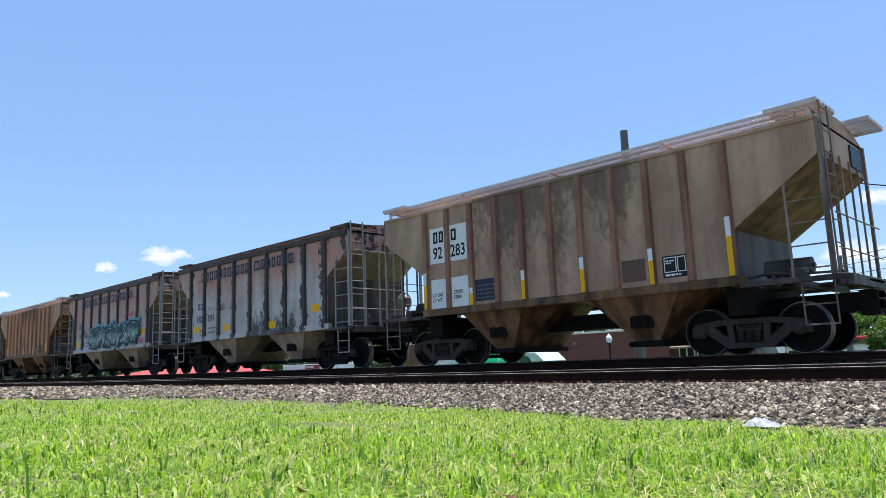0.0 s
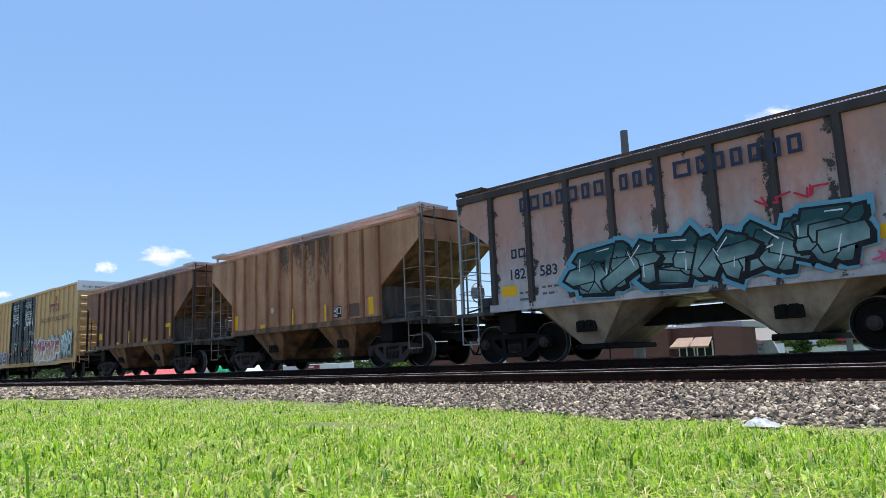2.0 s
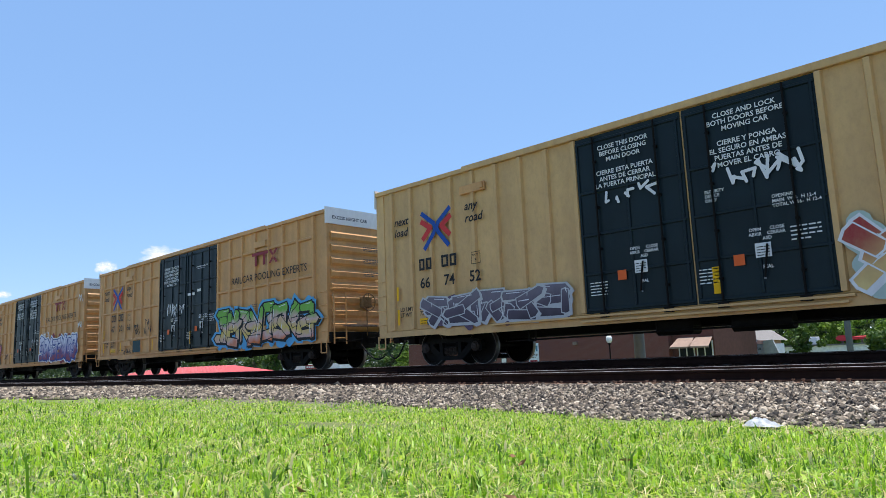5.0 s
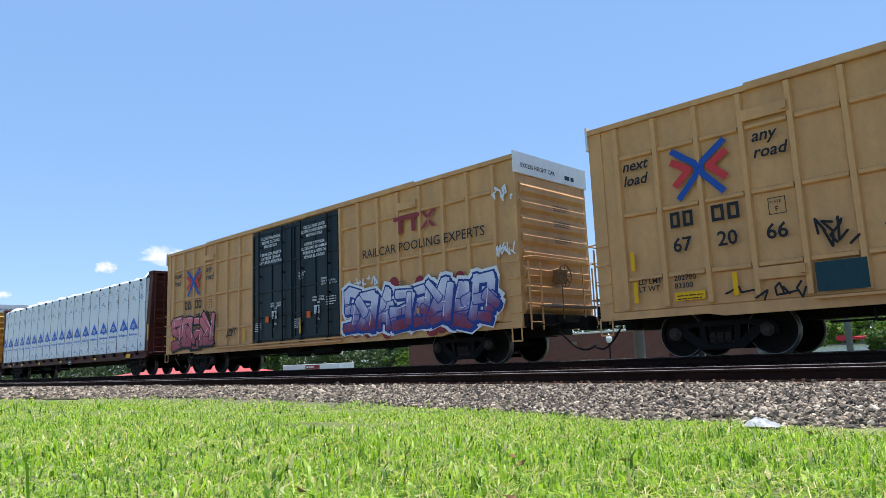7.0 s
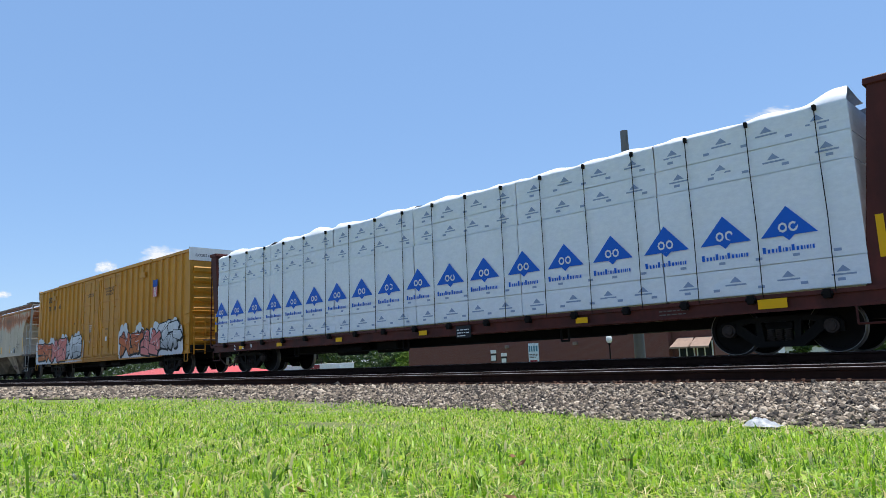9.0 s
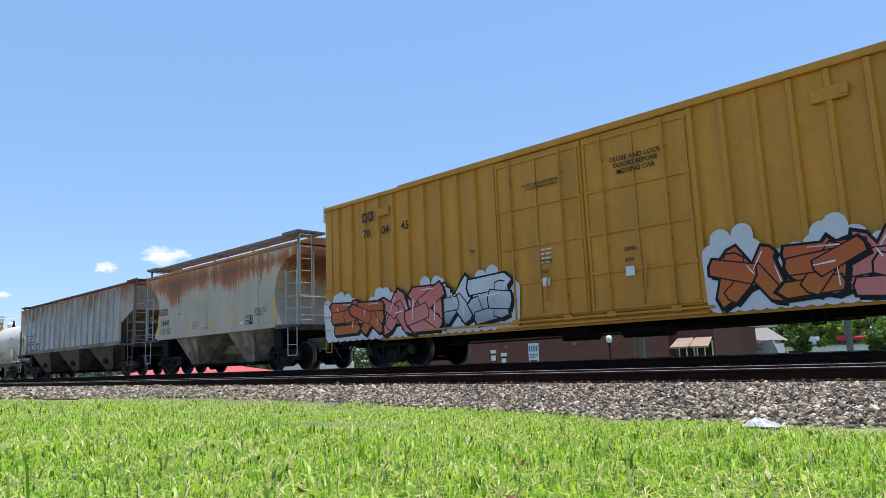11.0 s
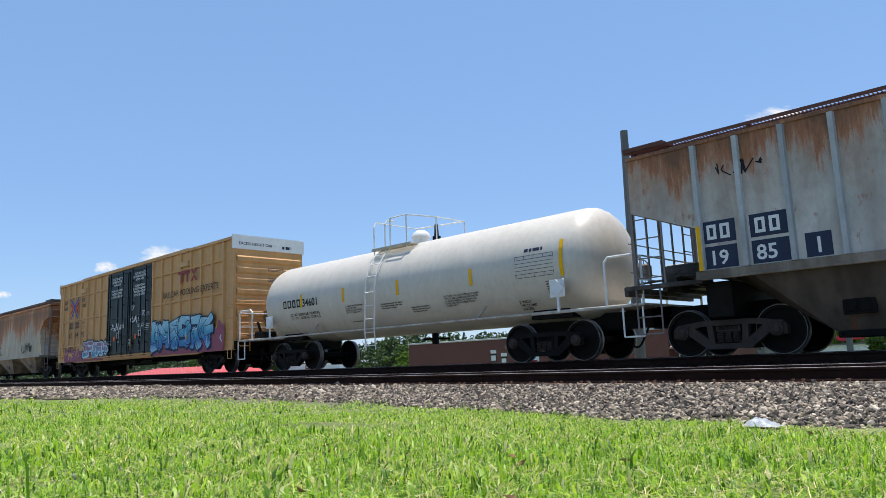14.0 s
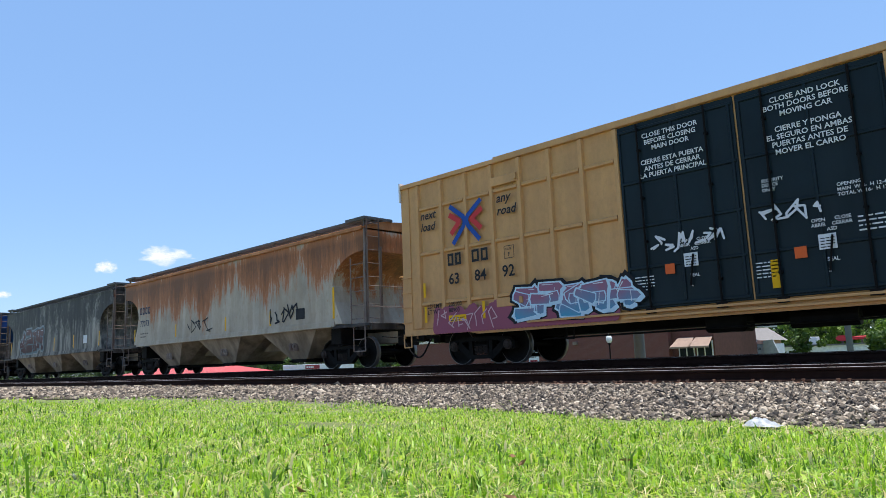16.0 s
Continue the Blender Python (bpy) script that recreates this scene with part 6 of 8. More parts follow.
def build_boxcars():
    black = flat("black spray", (0.012, 0.012, 0.015))
    white = flat("white spray", (0.72, 0.72, 0.74))
    # smooth-sided tan car
    car, ys = boxcar(36.22, "light tan box car with dark green doors and sprayed letters", 1, TAN_LIGHT, horizontals=False, bays=8)
    tbox_marks(car, ys, 61, "667452", "213900", "72500", low_plate=False)
    graffiti(car, 2.75, 6.9, 0.95, 2.2, ys - 0.004, 3, [flat("brick red spray", (0.33, 0.045, 0.05)), flat("cream yellow spray", (0.70, 0.52, 0.22))], white, None, 5, 0.05, flat("pale mint haze spray", (0.42, 0.52, 0.48)))
    graffiti(car, 7.2, 8.7, 1.1, 2.5, ys - 0.004, 5, [flat("pale mint haze spray", (0.42, 0.52, 0.48))], flat("slate spray", (0.10, 0.13, 0.15)), None, 3, 0.0)
    graffiti(car, -7.3, -2.9, 0.95, 1.75, ys - 0.004, 9, [flat("dark violet spray", (0.10, 0.08, 0.11))], flat("pale grey spray", (0.48, 0.48, 0.50)), None, 5, 0.0, flat("violet spray", (0.12, 0.08, 0.13)))
    tag(car, -1.9, -0.6, 3.2, 3.6, -1.556, 14, white, 0.03, 6)
    tag(car, 0.6, 2.2, 3.1, 3.6, -1.556, 15, white, 0.03, 7)
    # ribbed tan cars
    car, ys = boxcar(15.29, "tan ribbed box car with dark green doors and a colourful mural", 2, TAN)
    tbox_marks(car, ys, 62, "672066", "202700", "83300", 1)
    part("patch", sheet_mesh(quad(Shape(), -5.01, -4.22, 1.02, 1.52, ys - 0.008), "patch"), flat("teal spray", (0.012, 0.05, 0.06)), car, "teal painted patch")
    tag(car, -4.95, -4.3, 1.75, 2.35, ys - 0.004, 21, black, 0.022, 5)
    tag(car, -6.6, -5.1, 0.95, 1.25, ys - 0.004, 22, black, 0.018, 6)
    tag(car, -3.9, -3.2, 1.7, 2.4, ys - 0.004, 23, black, 0.02, 4)
    graffiti(car, 2.65, 8.6, 0.95, 2.2, ys - 0.004, 33, [flat("leaf green spray", (0.16, 0.42, 0.07)), flat("rose beige spray", (0.58, 0.40, 0.38)), flat("straw yellow spray", (0.62, 0.48, 0.12)), flat("rose beige spray", (0.58, 0.40, 0.38)), flat("tangerine spray", (0.60, 0.16, 0.05))], black, flat("sky blue spray", (0.10, 0.36, 0.62)), 8, 0.1, flat("sky blue spray", (0.10, 0.36, 0.62)))
    tag(car, -1.65, -0.75, 2.3, 2.85, -1.556, 24, white, 0.020, 5)
    tag(car, -0.55, -0.15, 2.35, 2.75, -1.556, 25, white, 0.020, 3)
    car, ys = boxcar(-5.3, "tan ribbed box car with green doors and purple sprayed letters", 3, TAN)
    tbox_marks(car, ys, 63, "638876", "205100", "80900")
    graffiti(car, 2.7, 8.5, 0.95, 2.25, ys - 0.004, 42, [flat("pale lilac spray", (0.62, 0.63, 0.74)), flat("lilac spray", (0.33, 0.31, 0.50)), flat("plum spray", (0.20, 0.07, 0.16)), flat("dark red spray", (0.25, 0.03, 0.04))], flat("deep blue spray", (0.02, 0.05, 0.24)), white, 8, 0.15, flat("dark red spray", (0.25, 0.03, 0.04)))
    graffiti(car, -8.6, -5.2, 0.95, 2.3, ys - 0.004, 43, [flat("rose spray", (0.50, 0.11, 0.13))], black, None, 4, 0.1)
    tag(car, -6.4, -5.6, 2.0, 2.4, ys - 0.004, 44, black, 0.03, 5)
    tag(car, -4.3, -3.5, 1.25, 1.6, ys - 0.004, 45, black, 0.02, 4)
    tag(car, 2.8, 4.3, 2.32, 2.6, ys - 0.004, 46, white, 0.02, 8)
    tag(car, 8.6, 9.2, 3.85, 4.25, ys - 0.004, 47, white, 0.022, 6)
    tag(car, 8.6, 9.2, 2.5, 2.85, ys - 0.004, 48, white, 0.018, 6)
    car, ys = boxcar(-115.65, "tan ribbed box car with green doors and blue sprayed letters", 4, TAN)
    tbox_marks(car, ys, 64, "638492", "205100", "80900")
    wine = flat("faded wine spray", (0.31, 0.085, 0.125))
    sh = Shape()
    rnd = random.Random(6)
    for i in range(46):
        u = -8.0 + i * 0.115
        stroke(sh, [(u, 0.92), (u + rnd.uniform(-0.1, 0.1), 1.28 + rnd.uniform(-0.08, 0.12))], 0.13, ys - 0.003 - 0.0001 * i)
    for i in range(50):
        u = 2.7 + i * 0.12
        stroke(sh, [(u, 0.92), (u + rnd.uniform(-0.1, 0.1), 1.6 + rnd.uniform(-0.2, 0.3))], 0.13, ys - 0.003 - 0.0001 * i)
    part("graffiti_cloud", sheet_mesh(sh, "graffiti_cloud"), wine, car, "faded wine-coloured spray along the side's foot")
    graffiti(car, -5.35, -2.4, 0.98, 1.72, ys - 0.012, 51, [flat("dusty rose spray", (0.33, 0.13, 0.19)), flat("turquoise spray", (0.07, 0.32, 0.48))], flat("ice blue spray", (0.55, 0.72, 0.82)), black, 5, 0.1)
    graffiti(car, 2.6, 7.75, 0.95, 2.3, ys - 0.012, 52, [flat("ice cyan spray", (0.30, 0.55, 0.66)), flat("turquoise spray", (0.07, 0.32, 0.48)), flat("azure spray", (0.03, 0.16, 0.42)), flat("ice cyan spray", (0.30, 0.55, 0.66))], flat("navy spray", (0.012, 0.025, 0.07)), None, 6, 0.05)
    tag(car, 8.0, 8.6, 1.1, 1.4, ys - 0.004, 53, white, 0.025, 4)
    tag(car, -1.9, -1.0, 2.05, 2.4, -1.556, 54, white, 0.022, 6)
    tag(car, -0.95, -0.3, 2.1, 2.4, -1.556, 55, white, 0.022, 5)
    tag(car, 0.3, 1.3, 2.3, 2.65, -1.556, 56, white, 0.02, 5)
    tag(car, -8.0, -6.0, 0.85, 1.4, ys - 0.012, 57, flat("pale pink spray", (0.62, 0.40, 0.42)), 0.014, 9)
    # ochre yellow car
    car, ys = boxcar(-49.79, "ochre yellow box car with yellow doors and sprayed letters", 5, UPYEL, half=9.36, horizontals=False, door_mat=UPYEL, green=False, bays=10, brake_end=-1)
    y = ys - 0.004
    brand_bars(car, -7.5, 4.18, (0.2, 0.2), 0.28, y, BLK, 0.3)
    for k, n in enumerate(("70", "04", "45")):
        lettering(car, n, -7.49 + k * 0.82, 3.72, 0.33, y)
    sh = [Shape(), Shape(), Shape()]
    quad(sh[0], 6.08, 6.53, 3.72, 4.02, y)
    for k in range(5):
        quad(sh[1 + k % 2], 6.08 + k * 0.09, 6.17 + k * 0.09, 3.30, 3.716, y)
    for s_, m_ in zip(sh, (LOGOBLUE, LOGOSCAR, WHT)):
        part("emblem", sheet_mesh(s_, "emblem"), m_, car, "shield emblem as plain shapes")
    oran = flat("orange red spray", (0.52, 0.11, 0.045))
    coral = flat("coral spray", (0.62, 0.17, 0.15))
    silver = flat("silver spray", (0.47, 0.48, 0.50))
    haze = flat("pale grey haze spray", (0.62, 0.63, 0.65))
    for x0, x1, sd in ((2.9, 8.6, 71), (-9.0, -2.3, 72)):
        w = x1 - x0
        sh = Shape()
        rnd = random.Random(sd)
        for i in range(26):
            a = x0 - 0.15 + (w + 0.35) * i / 25
            stroke(sh, [(a, 0.98), (a + rnd.uniform(-0.1, 0.1), 1.85 + 0.25 * math.sin(i * 0.9) + rnd.uniform(-0.1, 0.1))], 0.2, y - 0.0001 * i)
        part("graffiti_cloud", sheet_mesh(sh, "graffiti_cloud"), haze, car, "pale sprayed cloud behind the letters")
        graffiti(car, x0, x0 + w * 0.36, 0.90, 1.95, y - 0.005, sd, [oran, flat("ochre orange spray", (0.50, 0.17, 0.03))], black, None, 2, 0.05)
        graffiti(car, x0 + w * 0.36, x0 + w * 0.68, 0.85, 2.1, y - 0.006, sd + 2, [coral, flat("light coral spray", (0.68, 0.24, 0.21))], black, None, 2, 0.05)
        graffiti(car, x0 + w * 0.68, x1, 0.95, 2.2, y - 0.007, sd + 4, [silver], black, None, 2, 0.0)
    for xx in (-8.9, -3.0, 3.0, 8.3):
        stripe(car, xx, 1.0, 1.5, y, 0.1)
    for xx in (-6.6, 5.0):
        part("side_plate", Shape().box(xx - 0.3, xx + 0.3, ys - 0.012, ys + 0.05, 4.25, 4.5, 0.01).box(xx + 0.2, xx + 0.3, ys - 0.05, ys, 4.3, 4.48), UPYEL, car)
    lettering(car, "CLOSE THIS DOOR BEFORE\nCLOSING MAIN DOOR", -1.1, 4.05, 0.088, -1.556, align="CENTER")
    lettering(car, "CLOSE AND LOCK\nDOORS BEFORE\nMOVING CAR", 1.3, 4.12, 0.14, -1.556, align="CENTER")
    lettering(car, "70K", -3.38, 2.72, 0.12, y)
    for xx in (-1.2, 0.9):
        lettering(car, "OPEN\n\nASD", xx, 2.2, 0.11, -1.556)
        part("decal", sheet_mesh(quad(Shape(), xx, xx + 0.2, 1.68, 1.88, -1.556), "decal"), WHT, car, "white notice decal")
    small_print(car, 76, -1.2, 2.2, 0.3, 0.4, -1.556, 4, WHT)


# ---------------------------------------------------------------- tank car and lumber car
def build_tank():
    car = thing("tank_car", "white tank car with a ladder and dome platform", "tank car", -98.2)
    R, zc, half = 1.345, 2.25, 6.85
    prof = [(-half, 0.0)]
    for k in range(1, 9):
        a = math.pi / 2 * k / 8
        prof.append((-half + 0.75 * (1 - math.cos(a)), R * math.sin(a)))
    prof += [(-a, b) for a, b in reversed(prof)]
    part("tank", Shape().lathe(prof, "x", 64, (0, 0, zc)), WHITE_TANK, car, smooth=True)
    # dark run-off at the foot of the shell over the left bogie
    sill = Shape()
    for s in (-1, 1):
        y = s * 1.36
        sill.rod((-5.2, y, 1.10), (5.2, y, 1.10), 0.026, 8)
        for e in (-1, 1):
            xa, xb = sorted((e * 5.1, e * 7.7))
            sill.box(xa, xb, y - 0.03, y + 0.03, 1.06, 1.13, 0.01)
        for xx in (-3.6, 3.4):
            sill.rod((xx, y, 1.1), (xx + 0.25, s * 1.22, 1.42), 0.03, 6)
    part("side_rail", sill, TANKBAR, car, "white side running rail")
    for e in (-1, 1):
        stub = Shape()
        xa, xb = sorted((e * 4.2, e * 8.0))
        stub.box(xa, xb, -0.3, 0.3, 0.66, 1.05, 0.01)
        stub.prism([(e * 4.7, 1.0), (e * 5.9, 1.0), (e * 5.8, 1.25), (e * 4.8, 1.25)], -0.85, 0.85)
        part("saddle", stub, IRON, car, "dark bolster and saddle")
    for e in (-1, 1):
        xa, xb = sorted((e * 6.7, e * 8.0))
        part("end_platform", Shape().box(xa, xb, -1.4, 1.4, 1.075, 1.12, 0.008), TANKBAR, car, "dirty white end platform")
        cage = Shape()
        for y in (-1.36, 1.36):
            cage.path([(e * 7.95, y, 1.1), (e * 7.95, y, 2.05), (e * 7.85, y, 2.15), (e * 7.2, y, 2.15), (e * 7.1, y, 2.05), (e * 7.1, y, 1.1)], 0.028, 7)
        cage.rod((e * 7.95, -1.36, 2.1), (e * 7.95, 1.36, 2.1), 0.02).rod((e * 7.95, -1.36, 1.6), (e * 7.95, 1.36, 1.6), 0.016)
        cage.path([(e * 7.5, -1.42, 1.05), (e * 7.5, -1.42, 0.45), (e * 7.95, -1.42, 0.45), (e * 7.95, -1.42, 1.05)], 0.02)
        part("end_cage", cage, WHITEBAR, car, "white tubular end handrails")
        br = Shape().box(e * 5.9 - 0.03, e * 5.9 + 0.03, -1.42, -1.38, 1.1, 1.75).box(e * 5.9 - 0.2, e * 5.9 + 0.2, -1.425, -1.415, 1.42, 1.82, 0.004)
        part("placard_holder", br, WHITEBAR, car)
        c, h = e * 5.9, 0.18
        part("placard", Shape().add([(c, -1.44, 1.62 - h), (c + h, -1.44, 1.62), (c, -1.44, 1.62 + h), (c - h, -1.44, 1.62), (c, -1.43, 1.62 - h), (c + h, -1.43, 1.62), (c, -1.43, 1.62 + h), (c - h, -1.43, 1.62)], [(0, 1, 2, 3), (4, 7, 6, 5), (0, 4, 5, 1), (1, 5, 6, 2), (2, 6, 7, 3), (3, 7, 4, 0)]), WHT, car, "white diamond placard")
    eq = Shape().box(-7.6, -7.0, -1.0, -0.4, 1.12, 1.42, 0.05).torus((-7.75, -0.2, 1.75), 0.25, 0.015, "x", 20, 5).rod((-7.3, -0.9, 1.4), (-7.0, -1.2, 1.7), 0.05)
    part("brake_gear", eq, IRON, car, "black brake gear on the end platform")
    # ladder, platform and dome
    lad = Shape()
    xl = -0.55

    def shell(a, off=0.0):
        return -(R + off) * math.sin(a), zc + (R + off) * math.cos(a)
    pts = [(-1.46, 0.5), (-1.50, 1.12), (-1.45, 2.25)] + [shell(a, 0.09) for a in (1.35, 1.1, 0.85, 0.6)]
    for dx in (-0.21, 0.21):
        lad.path([(xl + dx, p[0], p[1]) for p in pts], 0.02, 6)
    z = 0.62
    while z < 2.3:
        lad.rod((xl - 0.21, -1.49, z), (xl + 0.21, -1.49, z), 0.014)
        z += 0.38
    for a in (1.32, 1.05, 0.8):
        p = shell(a, 0.09)
        lad.rod((xl - 0.21, p[0], p[1]), (xl + 0.21, p[0], p[1]), 0.014)
    part("ladder", lad, WHITEBAR, car, "white steel ladder")
    pl = Shape()
    zp = zc + R - 0.13
    for k in range(30):
        xx = -0.95 + 1.6 * k / 29
        pl.box(xx - 0.018, xx + 0.018, -0.95, -0.45, zp - 0.02, zp)
    pl.box(-1.0, 0.7, -0.97, -0.93, zp - 0.05, zp + 0.03).box(-1.0, 0.7, -0.47, -0.43, zp - 0.05, zp + 0.03)
    part("dome_platform", pl, plain("rust-stained cream grating", (0.52, 0.45, 0.34), 0.7, 0.1), car, "rust-stained grated platform")
    hr = Shape()
    zt = zp + 0.85
    for xx in (-0.95, -0.45):
        hr.path([(xx, -0.9, zp - 0.15), (xx, -0.9, zt - 0.15), (xx, -0.8, zt), (xx, -0.5, zt)], 0.022, 7)
    hr.path([(-0.95, -0.7, zt), (-0.95, 0.9, zt), (-0.95, 0.9, zp)], 0.02)
    for xx in (-0.2, 0.5):
        hr.rod((xx, -0.92, zp - 0.1), (xx, -0.92, zt), 0.022, 7)
    hr.path([(-0.2, -0.92, zt - 0.2), (-0.15, -0.92, zt), (0.5, -0.92, zt), (1.1, -0.3, zt - 0.1), (1.1, 0.9, zt - 0.1), (-0.95, 0.9, zt)], 0.02)
    hr.rod((1.1, -0.3, zp - 0.1), (1.1, -0.3, zt - 0.1), 0.02).rod((1.1, 0.9, zp - 0.3), (1.1, 0.9, zt - 0.1), 0.02)
    part("dome_handrail", hr, WHITEBAR, car, "white tubular handrails")
    dome = Shape().lathe([(zc + R - 0.1, 0.0), (zc + R - 0.1, 0.26), (zc + R + 0.16, 0.26), (zc + R + 0.17, 0.29), (zc + R + 0.2, 0.29), (zc + R + 0.3, 0.24), (zc + R + 0.38, 0.12), (zc + R + 0.40, 0.0)], "z", 24, (0.2, -0.05, 0))
    part("dome", dome, WHITEBAR, car, "white valve dome", smooth=True)
    vv = Shape().rod((0.9, -0.1, zc + R - 0.05), (0.9, -0.1, zc + R + 0.1), 0.12, 12).rod((0.9, -0.1, zc + R + 0.1), (0.9, -0.1, zc + R + 0.45), 0.07, 10, 0.05)
    part("relief_valve", vv, IRON, car, "dark relief valve")
    out = Shape().rod((0.6, 0, 1.1), (0.6, 0, 0.6), 0.1, 10).rod((0.4, -0.3, 0.75), (0.9, 0.3, 0.75), 0.03)
    part("bottom_outlet", out, IRON, car)

    def wrap(sh, d=0.013):
        """Lay flat lettering on the round shell."""
        v = []
        for x, y, z in sh.v:
            a = math.pi / 2 - (z - zc) / R
            v.append((x, -(R + d) * math.sin(a), zc + (R + d) * math.cos(a)))
        sh.v = v
        return sh
    def mark(sh, mat, name="lettering", lab=""):
        part(name, sheet_mesh(wrap(sh), name), mat, car, lab)
    sh = Shape()
    xx = -5.16
    for wd in (0.18, 0.2, 0.18, 0.2):
        open_box(sh, xx, xx + wd, 2.02, 2.27, 0.05, 0)
        xx += wd + 0.07
    mark(sh, BLK, "owner_mark", "owner's mark as plain open blocks")
    mark(text_shape(Shape(), "34601", -4.08, 2.02, 0.345, 0), BLK)
    mark(text_shape(Shape(), "LD LMT  225800 LB  102400 KG\nLT  WT    60200 LB   27300 KG", -4.84, 1.74, 0.12, 0), BLK)
    mark(text_shape(Shape(), "CONSULT OWNER BEFORE\nREPAIRING TANK\nFIBERGLASS INSULATION\nDO NOT EXCEED 400 F", -1.92, 1.82, 0.066, 0), BLK)
    mark(text_shape(Shape(), "CAUTION: THIS CAR IS SPECIALLY LINED\nDO NOT USE STEAM, BOILING WATER,\nOR SHARP OBJECTS TO CLEAN CAR.\nENTER CAR WITH RUBBER SOLED\nSHOES ONLY", 2.2, 1.74, 0.068, 0), BLK)
    mark(text_shape(Shape(), "2 INCH\nHF COMP\nSHOES", 4.55, 1.34, 0.11, 0), BLK)
    for sd, x0, z0, w, h, n in ((1, -0.3, 1.62, 0.9, 0.2, 3), (2, 0.9, 1.42, 0.7, 0.2, 3), (3, -1.85, 1.3, 0.7, 0.07, 1), (4, 5.5, 1.5, 0.36, 0.36, 6)):
        mark(bars(Shape(), random.Random(sd), x0, z0, w, h, 0, n), GREYINK, "small_print", "lines of small stencilled print")
    tb = Shape()
    for i in range(7):
        quad(tb, 4.68, 5.78, 1.96 + i * 0.085, 1.97 + i * 0.085, 0)
    for xx in (4.68, 4.95, 5.22, 5.5, 5.77):
        quad(tb, xx, xx + 0.012, 1.97, 2.47, 0)
    bars(tb, random.Random(9), 4.95, 2.56, 0.7, 0.09, 0, 1, 0.9)
    mark(tb, NAVY, "data_table", "printed table of inspection dates")
    for xx, z0, h in ((-7.0, 1.85, 0.65), (-4.14, 2.0, 0.42), (-1.95, 2.0, 0.42), (0.5, 1.98, 0.42), (3.25, 1.96, 0.42), (6.0, 1.9, 0.85)):
        sp = Shape()
        for k in range(4):
            quad(sp, xx - 0.05, xx + 0.05, z0 + h * k / 4, z0 + h * (k + 1) / 4, 0)
        if abs(xx) < 6.8:
            mark(sp, YEL, "reflective_stripe", "yellow reflective stripe")
        else:
            v = []
            for x, y, z in sp.v:
                a = math.acos(max(-1, min(1, (half - 0.75 + 0.0 - abs(xx) + 0.75 - 0.35) / 0.75)))
                rr = R * math.sin(math.pi / 2 - math.asin(min(1, max(0, (abs(x) - half + 0.75) / 0.75)))) + 0.006
                th = math.pi / 2 - (z - zc) / rr
                v.append((x, -rr * math.sin(th), zc + rr * math.cos(th)))
            sp.v = v
            part("reflective_stripe", sheet_mesh(sp, "reflective_stripe"), YEL, car, "yellow reflective stripe")
    bogies(car, 5.2)
    couplers(car, 8.0, 8.45)


